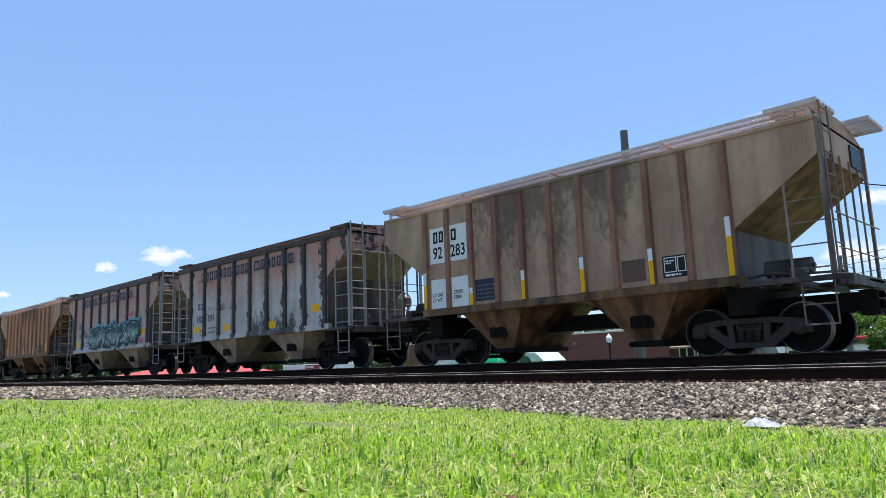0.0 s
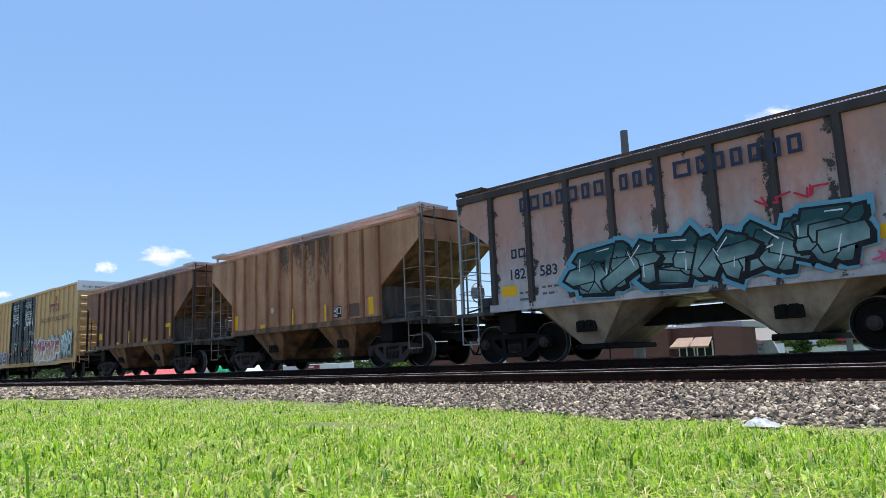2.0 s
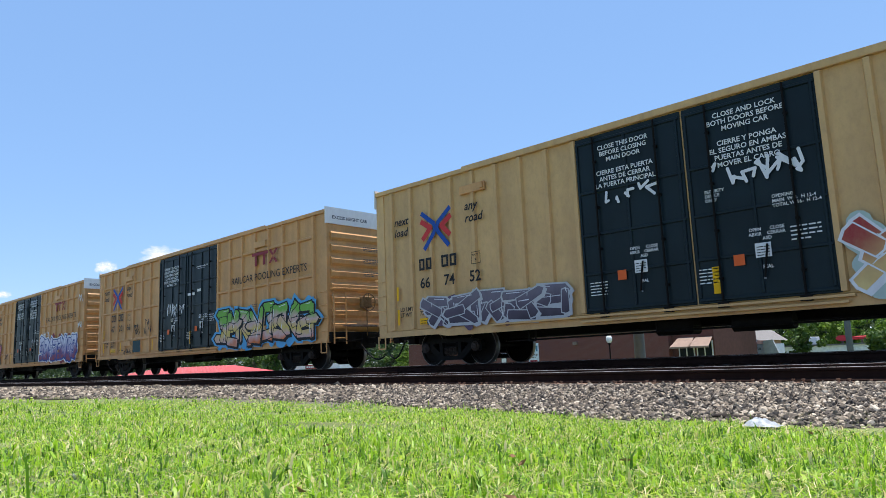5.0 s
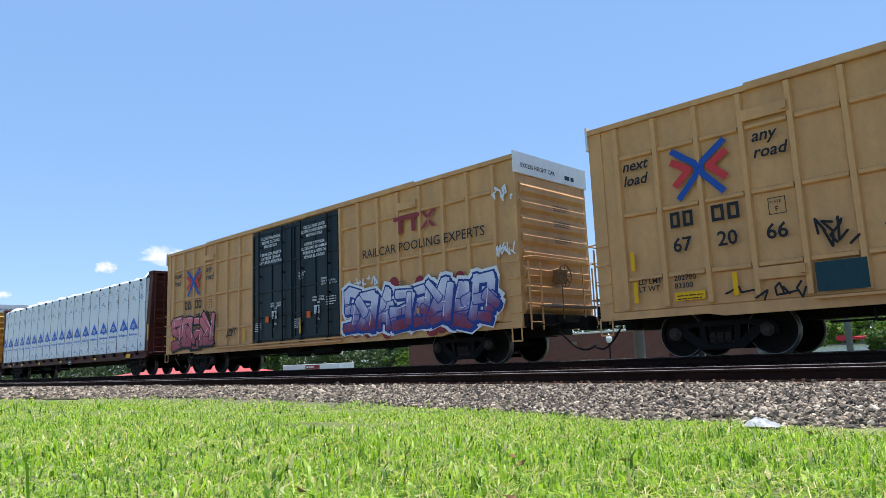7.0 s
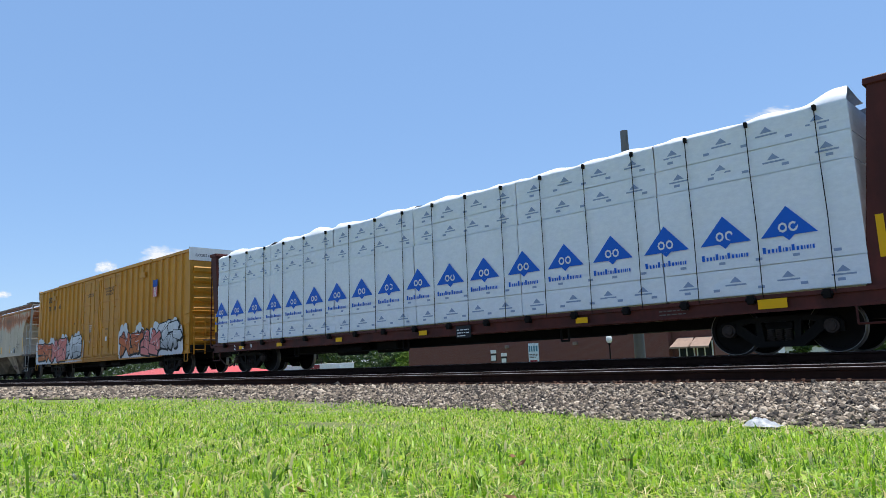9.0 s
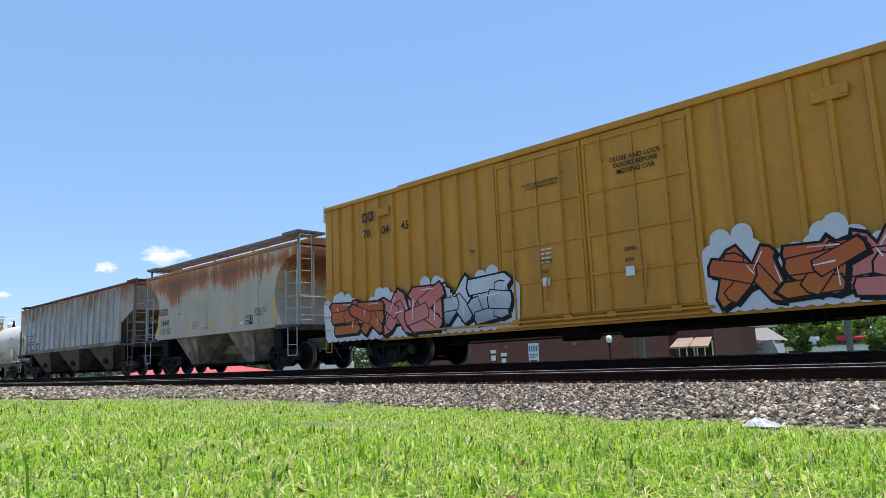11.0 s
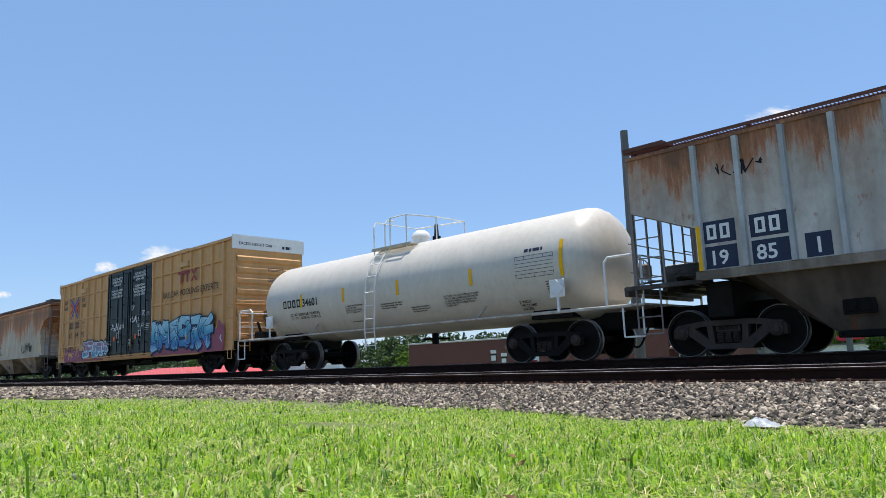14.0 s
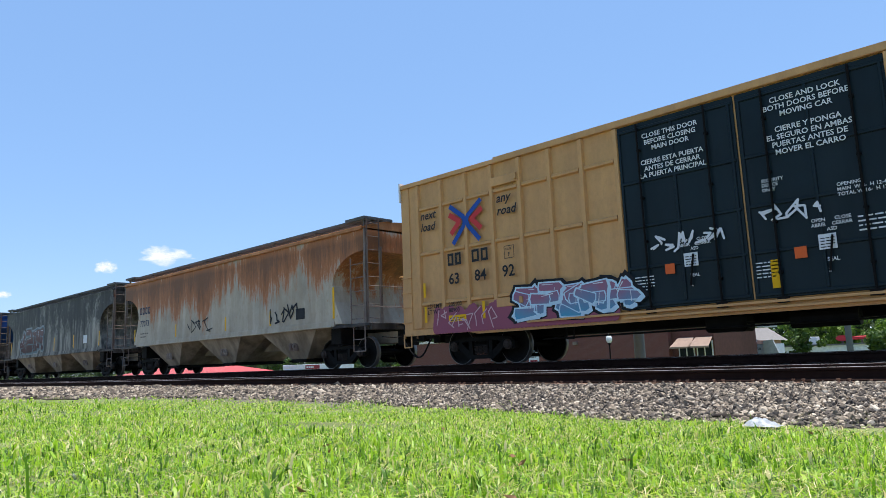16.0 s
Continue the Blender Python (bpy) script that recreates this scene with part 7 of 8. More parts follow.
def build_lumber_car():
    car = thing("centerbeam_flat_car", "maroon flat car stacked with white wrapped lumber", "flat car", -27.5)
    half = 10.95
    dk = Shape()
    for s in (-1, 1):
        ya, yb = sorted((s * 1.36, s * 1.46))
        dk.prism([(-half, 1.02), (-half, 0.80), (-half + 3.2, 0.72), (half - 3.2, 0.72), (half, 0.80), (half, 1.02)], ya, yb)
        ya, yb = sorted((s * 1.46, s * 1.52))
        dk.box(-half, half, ya, yb, 0.98, 1.05).box(-half, half, ya, yb, 0.74, 0.79)
    dk.box(-half, half, -1.38, 1.38, 0.94, 1.02)
    part("deck", dk, MAROON, car, "maroon deck and side sill")
    part("centre_sill", Shape().box(-half, half, -0.3, 0.3, 0.55, 0.95), IRON, car)
    u = Shape().rod((-6, -1.1, 0.5), (6, -1.1, 0.52), 0.02).box(-2.2, -1.3, -1.0, -0.5, 0.42, 0.75, 0.04).rod((-4, -0.9, 0.55), (-2.8, -0.9, 0.55), 0.16, 12)
    for xx in (-5.8, -0.6, 4.6):
        u.path([(xx - 0.1, -1.3, 0.75), (xx - 0.1, -1.3, 0.45), (xx + 0.1, -1.3, 0.45), (xx + 0.1, -1.3, 0.75)], 0.025)
    part("brake_rigging", u, IRON, car, "dark brake rigging")
    for s in (-1, 1):
        b = Shape()
        xa, xb = sorted((s * (half - 0.35), s * half))
        b.box(xa, xb, -1.42, -1.2, 1.0, 4.45, 0.02).box(xa, xb, 1.2, 1.42, 1.0, 4.45, 0.02)
        xa, xb = sorted((s * (half - 0.25), s * (half - 0.12)))
        b.box(xa, xb, -1.3, 1.3, 1.0, 4.40)
        for k in range(7):
            zc = 1.35 + k * 0.48
            xa, xb = sorted((s * (half - 0.12), s * (half + 0.0)))
            b.box(xa, xb, -1.2, 1.2, zc - 0.06, zc + 0.06, 0.01)
        xa, xb = sorted((s * (half - 0.4), s * (half + 0.04)))
        b.box(xa, xb, -1.46, 1.46, 4.38, 4.50, 0.015)
        b.v = [(x + s * (0.118 * (z - 1.28) + 0.03), y, z) for x, y, z in b.v]
        bk = part("bulkhead", b, MAROON, car, "maroon end bulkhead")
        ladder(bk, s * (half + 0.48), -1.35, -0.95, 1.0, 4.4, MAROON, 0.4)
        part("reflective_stripe", sheet_mesh(quad(Shape(), s * (half - 0.02) - 0.06, s * (half - 0.02) + 0.06, 1.5, 2.2, -1.424), "reflective_stripe"), YEL, car, "yellow reflective stripe")
        lx = sorted((s * (half - 0.02), s * (half + 0.4)))
        part("end_platform", Shape().box(lx[0], lx[1], -1.4, 1.4, 0.92, 1.0, 0.01), MAROON, car)
        part("stirrup_step", Shape().path([(s * (half - 0.5), -1.5, 0.8), (s * (half - 0.5), -1.5, 0.45), (s * half, -1.5, 0.45), (s * half, -1.5, 0.8)], 0.02), MAROON, car)
    # the longitudinal centre beam
    cb = Shape().box(-half + 0.3, half - 0.3, -0.1, 0.1, 4.0, 4.2).box(-half + 0.3, half - 0.3, -0.04, 0.04, 1.0, 4.0)
    part("centre_beam", cb, MAROON, car)
    sq = Shape()
    for k in range(17):
        xx = -half + 0.9 + k * (2 * half - 1.8) / 16
        sq.box(xx - 0.06, xx + 0.06, -1.58, -1.44, 0.90, 1.06, 0.01).rod((xx - 0.09, -1.53, 0.98), (xx + 0.09, -1.53, 0.98), 0.04, 8)
    part("winches", sq, IRON, car, "dark cable winches along the sill")
    for xx in (-8.9, -6.5, -3.3, 0.3, 5.2, 9.15):
        w = 0.5 if xx > 9 else 0.3
        part("reflective_stripe", sheet_mesh(quad(Shape(), xx - w / 2, xx + w / 2, 0.80, 0.92 if w < 0.4 else 0.97, -1.525), "reflective_stripe"), YEL, car, "yellow reflective stripe")
    part("data_plate", sheet_mesh(quad(Shape(), 1.5, 2.0, 0.66, 0.96, -1.53), "data_plate"), BLK, car, "black data panel")
    small_print(car, 3, 1.54, 0.70, 0.4, 0.22, -1.535, 3, WHT)
    small_print(car, 4, 7.0, 0.82, 0.6, 0.14, -1.526, 2, GREYINK)
    for k, n in enumerate(("2", "2", "9")):
        lettering(car, n, -9.4 + k * 0.55, 0.80, 0.22, -1.526, WHT)
    bogies(car, 9.05)
    couplers(car, half + 0.3, half + 0.85)
    # wrapped bundles: each bundle is a thing of its own that rides on the car
    rnd = random.Random(8)
    nb = 6
    span = 2 * (half - 0.24)
    cells = [-half + 0.24 + span * k / nb for k in range(nb + 1)]
    heights = [1.08, 1.58, 3.22, 3.71, 4.25]
    for side in (-1, 1):
        for i in range(nb):
            for j in range(4):
                if side > 0 and j not in (0, 3):
                    continue
                wrap_bundle(car, cells[i], cells[i + 1], heights[j], heights[j + 1], side, rnd, j, i)
        for k in range(18):
            xx = 10.19 - 1.177 * k
            if side < 0:
                c = Shape().path([(xx, -1.54, 1.0), (xx + 0.02, -1.535, 2.3), (xx, -1.515, 3.3), (xx, -1.505, 4.18), (xx, -1.1, 4.36), (xx, -0.2, 4.36)], 0.009, 5)
                c.box(xx - 0.03, xx + 0.03, -1.52, -1.42, 4.16, 4.26, 0.01)
                part("tie_down_cable", c, IRON, car, "dark tie-down cable")


BUNDLES = []


def wrap_bundle(car, x0, x1, z0, z1, side, rnd, row, col):
    """One paper-wrapped lumber stack: slack, creased sheeting with printed marks."""
    nx, nz, nt = 60, 14, 8
    xa, xb = x0 + 0.012, x1 - 0.012
    off = rnd.uniform(-0.006, 0.006)
    sd = rnd.uniform(0, 100)
    v, f = [], []

    def yq(x, z):
        e = 0.016 * noise.noise((x * 1.3 + sd, z * 1.2, sd)) + 0.014 * abs(noise.noise((x * 4.1 + z * 1.5, z * 3.3 + sd, 2))) + 0.013 * abs(noise.noise((x * 3.1 - z * 4, z * 2.3 + sd, 7))) + 0.012 * abs(noise.noise((x * 1.6 + z * 0.6, z * 0.5, sd + 4))) + 0.016 * (z - z0)
        return -1.44 - off - e
    rows = []
    for j in range(nz + 1):
        z = z0 + 0.01 + (z1 - z0 - 0.015) * j / nz
        rows.append([(x, yq(x, z), z) for x in [xa + (xb - xa) * i / nx for i in range(nx + 1)]])
    if row == 3:
        for j in range(1, nt + 1):
            u = j / nt
            rows.append([(x, -1.44 + 1.32 * u, z1 + 0.14 * u ** 0.5 + 0.07 * noise.noise((x * 1.9, u * 3, sd)) + 0.05 + 0.26 * max(0, noise.noise((x * 0.8 + sd, u, 9)))) for x in [xa + (xb - xa) * i / nx for i in range(nx + 1)]])
    back = [(x, -0.12, rows[-1][0][2]) for x in (xa, xb)]
    for r in rows:
        v += r
    n = nx + 1
    for j in range(len(rows) - 1):
        for i in range(nx):
            f.append((j * n + i, j * n + i + 1, (j + 1) * n + i + 1, (j + 1) * n + i))
    sh = Shape().add([(x, y if side < 0 else -y, z) for x, y, z in v], f)
    yb_ = sorted((side * 0.13, side * 1.42))
    sh.box(xa + 0.01, xb - 0.01, yb_[0], yb_[1], z0, z1 - 0.02)
    ob = tagged(new("lumber_bundle", sheet_mesh(sh, "lumber_bundle")), "lumber bundle in creased white printed wrap on a flat car", "lumber", "bundles on the flat car")
    ob.data.materials.append(WRAP)
    for q, face in enumerate(ob.data.polygons):
        face.use_smooth = q < len(f)
    ob.location = (-27.5, YC, 0)
    BUNDLES.append(ob)
    strip = Shape().box(xa + 0.03, xb - 0.03, yb_[0] + 0.02, yb_[1] - 0.02, z0 - 0.035 if row else 1.02, z0 + 0.004)
    part("spacer", strip, plain("bare lumber", (0.48, 0.36, 0.20), 0.8), ob, "bare wooden spacers")
    if side > 0:
        return

    def lay(sh2, d=0.006):
        sh2.v = [(x, yq(min(max(x, xa), xb), min(max(z, z0 + 0.01), z1 - 0.01)) - d, z) for x, _, z in sh2.v]
        return sh2
    w = xb - xa
    if row == 1:
        for k in range(-9, 11):
            cx, cz, s = 0.145 + 1.177 * k, 2.06, 0.47
            if not x0 <= cx < x1:
                continue
            cx += rnd.uniform(-0.03, 0.03)
            t = Shape()
            m = 8
            for q in range(m):      # a triangle in narrow slices so that it follows the creases
                u0, u1 = -1 + 2 * q / m, -1 + 2 * (q + 1) / m
                t.add([(cx + s * u0, 0, cz), (cx + s * u1, 0, cz), (cx + s * u1, 0, cz + 0.52 * (1 - abs(u1)) + 0.004), (cx + s * u0, 0, cz + 0.52 * (1 - abs(u0)) + 0.004)], [(0, 1, 2, 3)])
            t.add([(cx - 0.1, 0, cz), (cx + 0.1, 0, cz), (cx, 0, cz - 0.09)], [(0, 1, 2)])
            part("print_emblem", sheet_mesh(lay(t, 0.016), "print_emblem"), GPBLUE, ob, "blue triangular printed emblem")
            b = Shape()
            for u in (-0.085, 0.09):
                for k2 in range(8):      # two open rings
                    q0, q1 = k2 * math.pi / 4, (k2 + 1) * math.pi / 4
                    b.add([(cx + u + r * math.cos(q), 0, cz + 0.145 + 1.15 * r * math.sin(q)) for r, q in ((0.045, q0), (0.08, q0), (0.08, q1), (0.045, q1))], [(0, 1, 2, 3)])
            part("print_emblem_bars", sheet_mesh(lay(b, 0.022), "print_emblem_bars"), WHT, ob, "white rings in the emblem")
            b = Shape()
            xx = cx - 0.47
            for wd in (0.07, 0.05, 0.05, 0.03, 0.06, 0.02, 0.05, 0.02, 0.06, 0.05, 0.04, 0.02, 0.04, 0.02, 0.04):
                quad(b, xx, xx + wd * 0.8, cz - 0.28, cz - 0.28 + (0.11 if wd > 0.055 else 0.07), 0)
                xx += wd + 0.018
            part("print_name", sheet_mesh(lay(b, 0.016), "print_name"), GPBLUE, ob, "blue printed bars of a name")
        rows_small = ()
    else:
        rows_small = (0.5,)
    b = Shape()
    for fr in rows_small:
        for k in range(4):
            cx, cz = xa + w * (k + 0.5) / 4 + rnd.uniform(-0.08, 0.08), z0 + (z1 - z0) * fr
            b.add([(cx - 0.11, 0, cz), (cx + 0.11, 0, cz), (cx, 0, cz + 0.11)], [(0, 1, 2)])
            quad(b, cx - 0.19, cx + 0.19, cz - 0.06, cz - 0.03, 0)
    for k in range(5):
        cx = xa + w * (k + 0.3 + rnd.uniform(0, 0.3)) / 5
        quad(b, cx, cx + 0.12, z0 + 0.10, z0 + 0.15, 0)
    part("print_small", sheet_mesh(lay(b), "print_small"), FADEBLUE, ob, "small pale blue printed marks")


# ---------------------------------------------------------------- beyond the track
def tree(x, y, height, spread, seed, leaf=LEAFMAT, label="leafy green tree beyond the railway", n=1500, lo=0.25):
    rnd = random.Random(seed)
    ob = tagged(new("tree"), label, "tree", "trees beyond the railway")
    ob.location = (x, y, -2.43)
    tk = Shape()
    tk.rod((0, 0, 0), (0.1, 0, height * 0.45), 0.03 * height, 8, 0.017 * height)
    for k in range(7):
        a = rnd.uniform(0, 6.28)
        z = height * rnd.uniform(0.25, 0.5)
        tk.rod((0.05, 0, z), (spread * 0.6 * math.cos(a), spread * 0.6 * math.sin(a), z + height * rnd.uniform(0.15, 0.35)), 0.011 * height, 6, 0.004 * height)
    part("trunk", tk, BARK, ob)
    nr = np.random.RandomState(seed)
    clumps = [(rnd.gauss(0, 0.42) * spread, rnd.gauss(0, 0.42) * spread, height * rnd.uniform(lo, 0.95), rnd.uniform(0.16, 0.34) * spread) for _ in range(26)]
    clumps = [(a * (1.15 - c / height * 0.6), b * (1.15 - c / height * 0.6), c, r) for a, b, c, r in clumps]
    pts, s = [], 0.055 * spread + 0.05
    for a, b, c, r in clumps:
        k = n // 26
        d = nr.normal(size=(k, 3))
        d /= np.linalg.norm(d, axis=1)[:, None]
        pts.append(np.array([a, b, c]) + d * r * (nr.uniform(0.45, 1.08, (k, 1))) * np.array([1, 1, 0.8]))
    pts = np.concatenate(pts)
    m = len(pts)
    t1 = nr.normal(size=(m, 3))
    t1 /= np.linalg.norm(t1, axis=1)[:, None]
    t2 = np.cross(t1, nr.normal(size=(m, 3)))
    t2 /= np.linalg.norm(t2, axis=1)[:, None]
    sz = s * nr.uniform(0.6, 1.5, (m, 1))
    v = np.stack([pts - t1 * sz, pts + t2 * sz * 0.5, pts + t1 * sz, pts - t2 * sz * 0.5], 1).reshape(-1, 3)
    q = np.arange(m * 4).reshape(-1, 4)
    me = bpy.data.meshes.new("crown")
    me.from_pydata(v.tolist(), [], q.tolist())
    part("crown", me, leaf, ob, "uneven crown of small leaves")
    return ob


def build_background():
    zg = -2.43
    y = 52
    b = tagged(new("brick_building"), "long low red brick building with a flat roof", "building")
    b.location = (-44, y, zg)
    part("wall", Shape().box(-11.8, 18.0, 0, 14, 0, 4.30), BRICK, b)
    part("parapet_cap", Shape().box(-11.9, 18.1, -0.08, 14.1, 4.30, 4.46, 0.02), plain("pale metal coping", (0.55, 0.54, 0.52), 0.5), b, "pale metal coping")
    part("upper_storey", Shape().box(9, 21.5, 6, 14, 4.3, 4.75), plain("grey roof screen", (0.34, 0.35, 0.36), 0.7), b)
    part("rear_wing", Shape().box(18.0, 21.4, 0.6, 9, 0, 4.3), plain("shaded brown brick", (0.12, 0.05, 0.04), 0.9), b)
    for xx in (1.8, 5.5, 14.6, 17.5):
        part("roof_vent", Shape().box(xx, xx + 0.45, 1.2, 1.7, 4.46, 4.75, 0.03), WHT, b, "white roof vent")
    for xx in (1.6, 9.2):
        part("wall_lamp", Shape().box(xx, xx + 0.45, -0.18, 0, 3.4, 3.7, 0.03), GREYBAR, b)
    for k, xx in enumerate((18.55, 20.0)):
        aw = Shape().add([(xx, 0.58, 3.55), (xx + 1.3, 0.58, 3.55), (xx + 1.6, -0.9, 2.85), (xx - 0.05, -0.9, 2.85), (xx - 0.05, -0.9, 2.72), (xx + 1.6, -0.9, 2.72)], [(0, 1, 2, 3), (3, 2, 5, 4)])
        part("awning", aw, plain("faded tan awning cloth", (0.30, 0.21, 0.16), 0.9), b, "faded tan window awning")
        w = part("window", Shape().box(xx + 0.05, xx + 1.25, 0.55, 0.62, 1.0, 3.2), plain("dark window glass", (0.02, 0.025, 0.03), 0.1), b)
        part("frame", Shape().box(xx, xx + 0.08, 0.52, 0.6, 0.95, 3.25).box(xx + 1.2, xx + 1.28, 0.52, 0.6, 0.95, 3.25).box(xx + 0.6, xx + 0.68, 0.52, 0.6, 0.95, 3.25), WHT, w)
    # its notice boards and lamp stand in front
    sg = tagged(new("banner_sign"), "pale blue and white banner sign with dark red foot", "sign")
    sg.location = (-37.8, 50.2, zg)
    part("board", Shape().box(-0.55, 0.55, -0.03, 0.03, 1.6, 3.72, 0.01), plain("pale blue banner", (0.60, 0.68, 0.74), 0.6), sg)
    pr = Shape()
    for k, wd in enumerate((0.2, 0.18, 0.2, 0.24)):
        quad(pr, -0.48 + k * 0.25, -0.48 + k * 0.25 + wd * 0.8, 3.0, 3.5, -0.036)
    part("mark", sheet_mesh(pr, "mark"), flat("teal print", (0.08, 0.22, 0.3)), sg, "teal printed bars")
    part("print", sheet_mesh(bars(Shape(), random.Random(2), -0.45, 2.45, 0.9, 0.4, -0.036, 3), "print"), GREYINK, sg)
    part("foot", sheet_mesh(quad(Shape(), -0.4, 0.4, 1.95, 2.25, -0.036), "foot"), LOGORED, sg, "dark red strip")
    part("post", Shape().box(-0.5, -0.44, -0.02, 0.02, 0, 1.6).box(0.44, 0.5, -0.02, 0.02, 0, 1.6), GREYBAR, sg)
    for xx, zz, yy in ((-41.4, 2.6, 49.0), (-40.2, 2.3, 49.0)):
        rs = tagged(new("route_sign"), "small black and white route sign on a post", "road sign", "route signs by the street")
        rs.location = (xx, yy, zg)
        part("plate", Shape().box(-0.33, 0.33, -0.02, 0.02, zz - 0.33, zz + 0.33, 0.01), BLK, rs)
        part("face", Shape().box(-0.26, 0.26, -0.03, -0.021, zz - 0.26, zz + 0.2), WHT, rs)
        part("header", Shape().box(-0.33, 0.33, -0.02, 0.02, zz + 0.38, zz + 0.68, 0.01), WHT, rs, "white header plate")
        part("post", Shape().box(-0.03, 0.03, 0.021, 0.06, 0, zz + 0.6), GREYBAR, rs)
    lp = tagged(new("street_lamp"), "black post lamp with a white glass globe", "street lamp")
    lp.location = (-25.6, 42.6, zg)
    part("post", Shape().rod((0, 0, 0), (0, 0, 3.2), 0.06, 10, 0.045).rod((0, 0, 0), (0, 0, 0.6), 0.12, 10).rod((0, 0, 3.15), (0, 0, 3.3), 0.1, 10), IRON, lp)
    part("globe", Shape().lathe([(3.28, 0.0), (3.28, 0.11), (3.4, 0.19), (3.55, 0.22), (3.7, 0.18), (3.8, 0.09), (3.86, 0.06), (3.95, 0.0)], "z", 18), plain("white glass", (0.82, 0.82, 0.80), 0.25), lp, "white glass globe", smooth=True)
    # poles and street wires
    for (px, py, h, rad, lab) in ((-10.99, 20.0, 9.12, 0.165, "tall grey concrete utility pole beside the railway"), (-15.9, 62.0, 9.55, 0.24, "grey utility pole farther off"), (22.0, 40.0, 12.5, 0.2, "grey utility pole down the street")):
        p = tagged(new("utility_pole"), lab, "utility pole", "utility poles")
        z0 = ground_z(px, py)
        p.location = (px, py, z0)
        part("shaft", Shape().rod((0, 0, -0.1), (0.1, 0, h), rad * 1.1, 18, rad * 0.72), CONCRETE, p, smooth=True)
        if py < 30:
            part("bracket", Shape().box(0.1, 0.3, -0.05, 0.05, h - 1.05, h - 0.95).torus((0.62, 0, h - 0.95), 0.17, 0.014, "y", 20, 5), WIRE, p, "cable loop and clamp")
            part("cable", Shape().path([(0.1 + 32.9 * k / 60, 20.0 * k / 60, h - 0.73 - 11.6 * (k / 60) + 11.5 * (k / 60) ** 2) for k in range(61)], 0.018, 5), WIRE, p, "hanging black cable")
        elif px < 0:
            for k, z in enumerate((9.3, 8.7, 7.9, 7.1, 6.6)):
                part("wire", Shape().path([(0.1 + 37.8 * i / 16, -22.0 * i / 16, z + (12.2 - 0.75 * k - z) * i / 16 - 0.6 * math.sin(math.pi * i / 16)) for i in range(17)], 0.022, 5), WIRE, p, "black overhead street wire")
            part("cable_loop", Shape().torus((0.7, -0.3, 8.2), 0.35, 0.03, "y", 18, 5).box(-0.5, -0.1, -0.3, 0.1, 7.9, 8.2, 0.03), WIRE, p, "coiled slack cable")
    # house with a hip roof
    h = tagged(new("house"), "tan brick house with a grey hip roof", "house")
    h.location = (-27.0, 66, zg)
    part("wall", Shape().box(-2.45, 2.3, 0, 7, 0, 3.2), BRICKTAN, h)
    part("roof", Shape().add([(-2.9, -0.5, 3.2), (2.75, -0.5, 3.2), (2.75, 7.6, 3.2), (-2.9, 7.6, 3.2), (-1.2, 3, 5.9), (0.0, 4.5, 5.9)], [(0, 1, 5, 4), (1, 2, 5), (2, 3, 4, 5), (3, 0, 4), (0, 3, 2, 1)]), plain("grey shingles", (0.25, 0.23, 0.22), 0.9, 0, 0.2, 6), h)
    part("fascia", Shape().box(-2.92, 2.77, -0.56, -0.5, 3.04, 3.22), WHT, h, "white eaves board")
    part("window", Shape().box(-1.7, -1.2, -0.03, 0.05, 2.0, 3.0), WHT, h)
    for xx in (0.1, 0.95, 1.8):
        part("arch", Shape().lathe([(-0.02, 0.0), (-0.02, 0.36), (0.04, 0.36)], "y", 20, (xx, 0, 2.1)).box(xx - 0.36, xx + 0.36, -0.02, 0.04, 0.2, 2.1), plain("shaded porch brick", (0.16, 0.08, 0.06), 0.9), h)
    gb = tagged(new("gabled_house"), "grey board-sided house behind the brick one", "house")
    gb.location = (-30.8, 70, zg)
    part("wall", Shape().box(-1.5, 1.5, 0, 6, 0, 5.6), plain("grey board siding", (0.33, 0.35, 0.38), 0.8), gb)
    part("roof", Shape().box(-1.7, 1.7, -0.2, 6.2, 5.6, 5.85), plain("dark roof edge", (0.16, 0.16, 0.17), 0.7), gb)
    # pale shop with a sign, low white buildings
    s = tagged(new("shop_building"), "pale shop building with a slanted grey sign board", "building")
    s.location = (-23.75, 64, zg)
    part("wall", Shape().box(-0.65, 0.65, 0, 5, 0, 2.85), plain("pale lilac wall", (0.62, 0.64, 0.72), 0.7), s)
    part("lettering", sheet_mesh(text_shape(Shape(), "art Sto", -0.62, 2.35, 0.42, -0.01, squash=0.85), "lettering"), NAVY, s)
    part("sign_board", Shape().add([(0.6, -0.3, 1.6), (2.1, -0.3, 1.5), (1.5, -0.3, 3.2), (0.7, -0.3, 3.1), (0.6, -0.1, 1.6), (2.1, -0.1, 1.5), (1.5, -0.1, 3.2), (0.7, -0.1, 3.1)], [(0, 1, 2, 3), (4, 7, 6, 5), (0, 4, 5, 1), (1, 5, 6, 2), (2, 6, 7, 3), (3, 7, 4, 0)]), plain("grey sheet board", (0.42, 0.43, 0.44), 0.6), s)
    part("sign_post", Shape().box(0.9, 1.0, -0.25, -0.15, 0, 1.6).box(1.6, 1.7, -0.25, -0.15, 0, 1.6), GREYBAR, s)
    wb = tagged(new("white_building"), "long low white building among trees", "building")
    wb.location = (-25.5, 90, zg)
    part("wall", Shape().box(-7, 6, 0, 8, 0, 2.45), plain("white siding", (0.74, 0.76, 0.80), 0.6), wb)
    part("roof", Shape().box(-7.2, 6.2, -0.2, 8.2, 2.45, 2.62), plain("dark roof edge", (0.16, 0.16, 0.17), 0.7), wb)
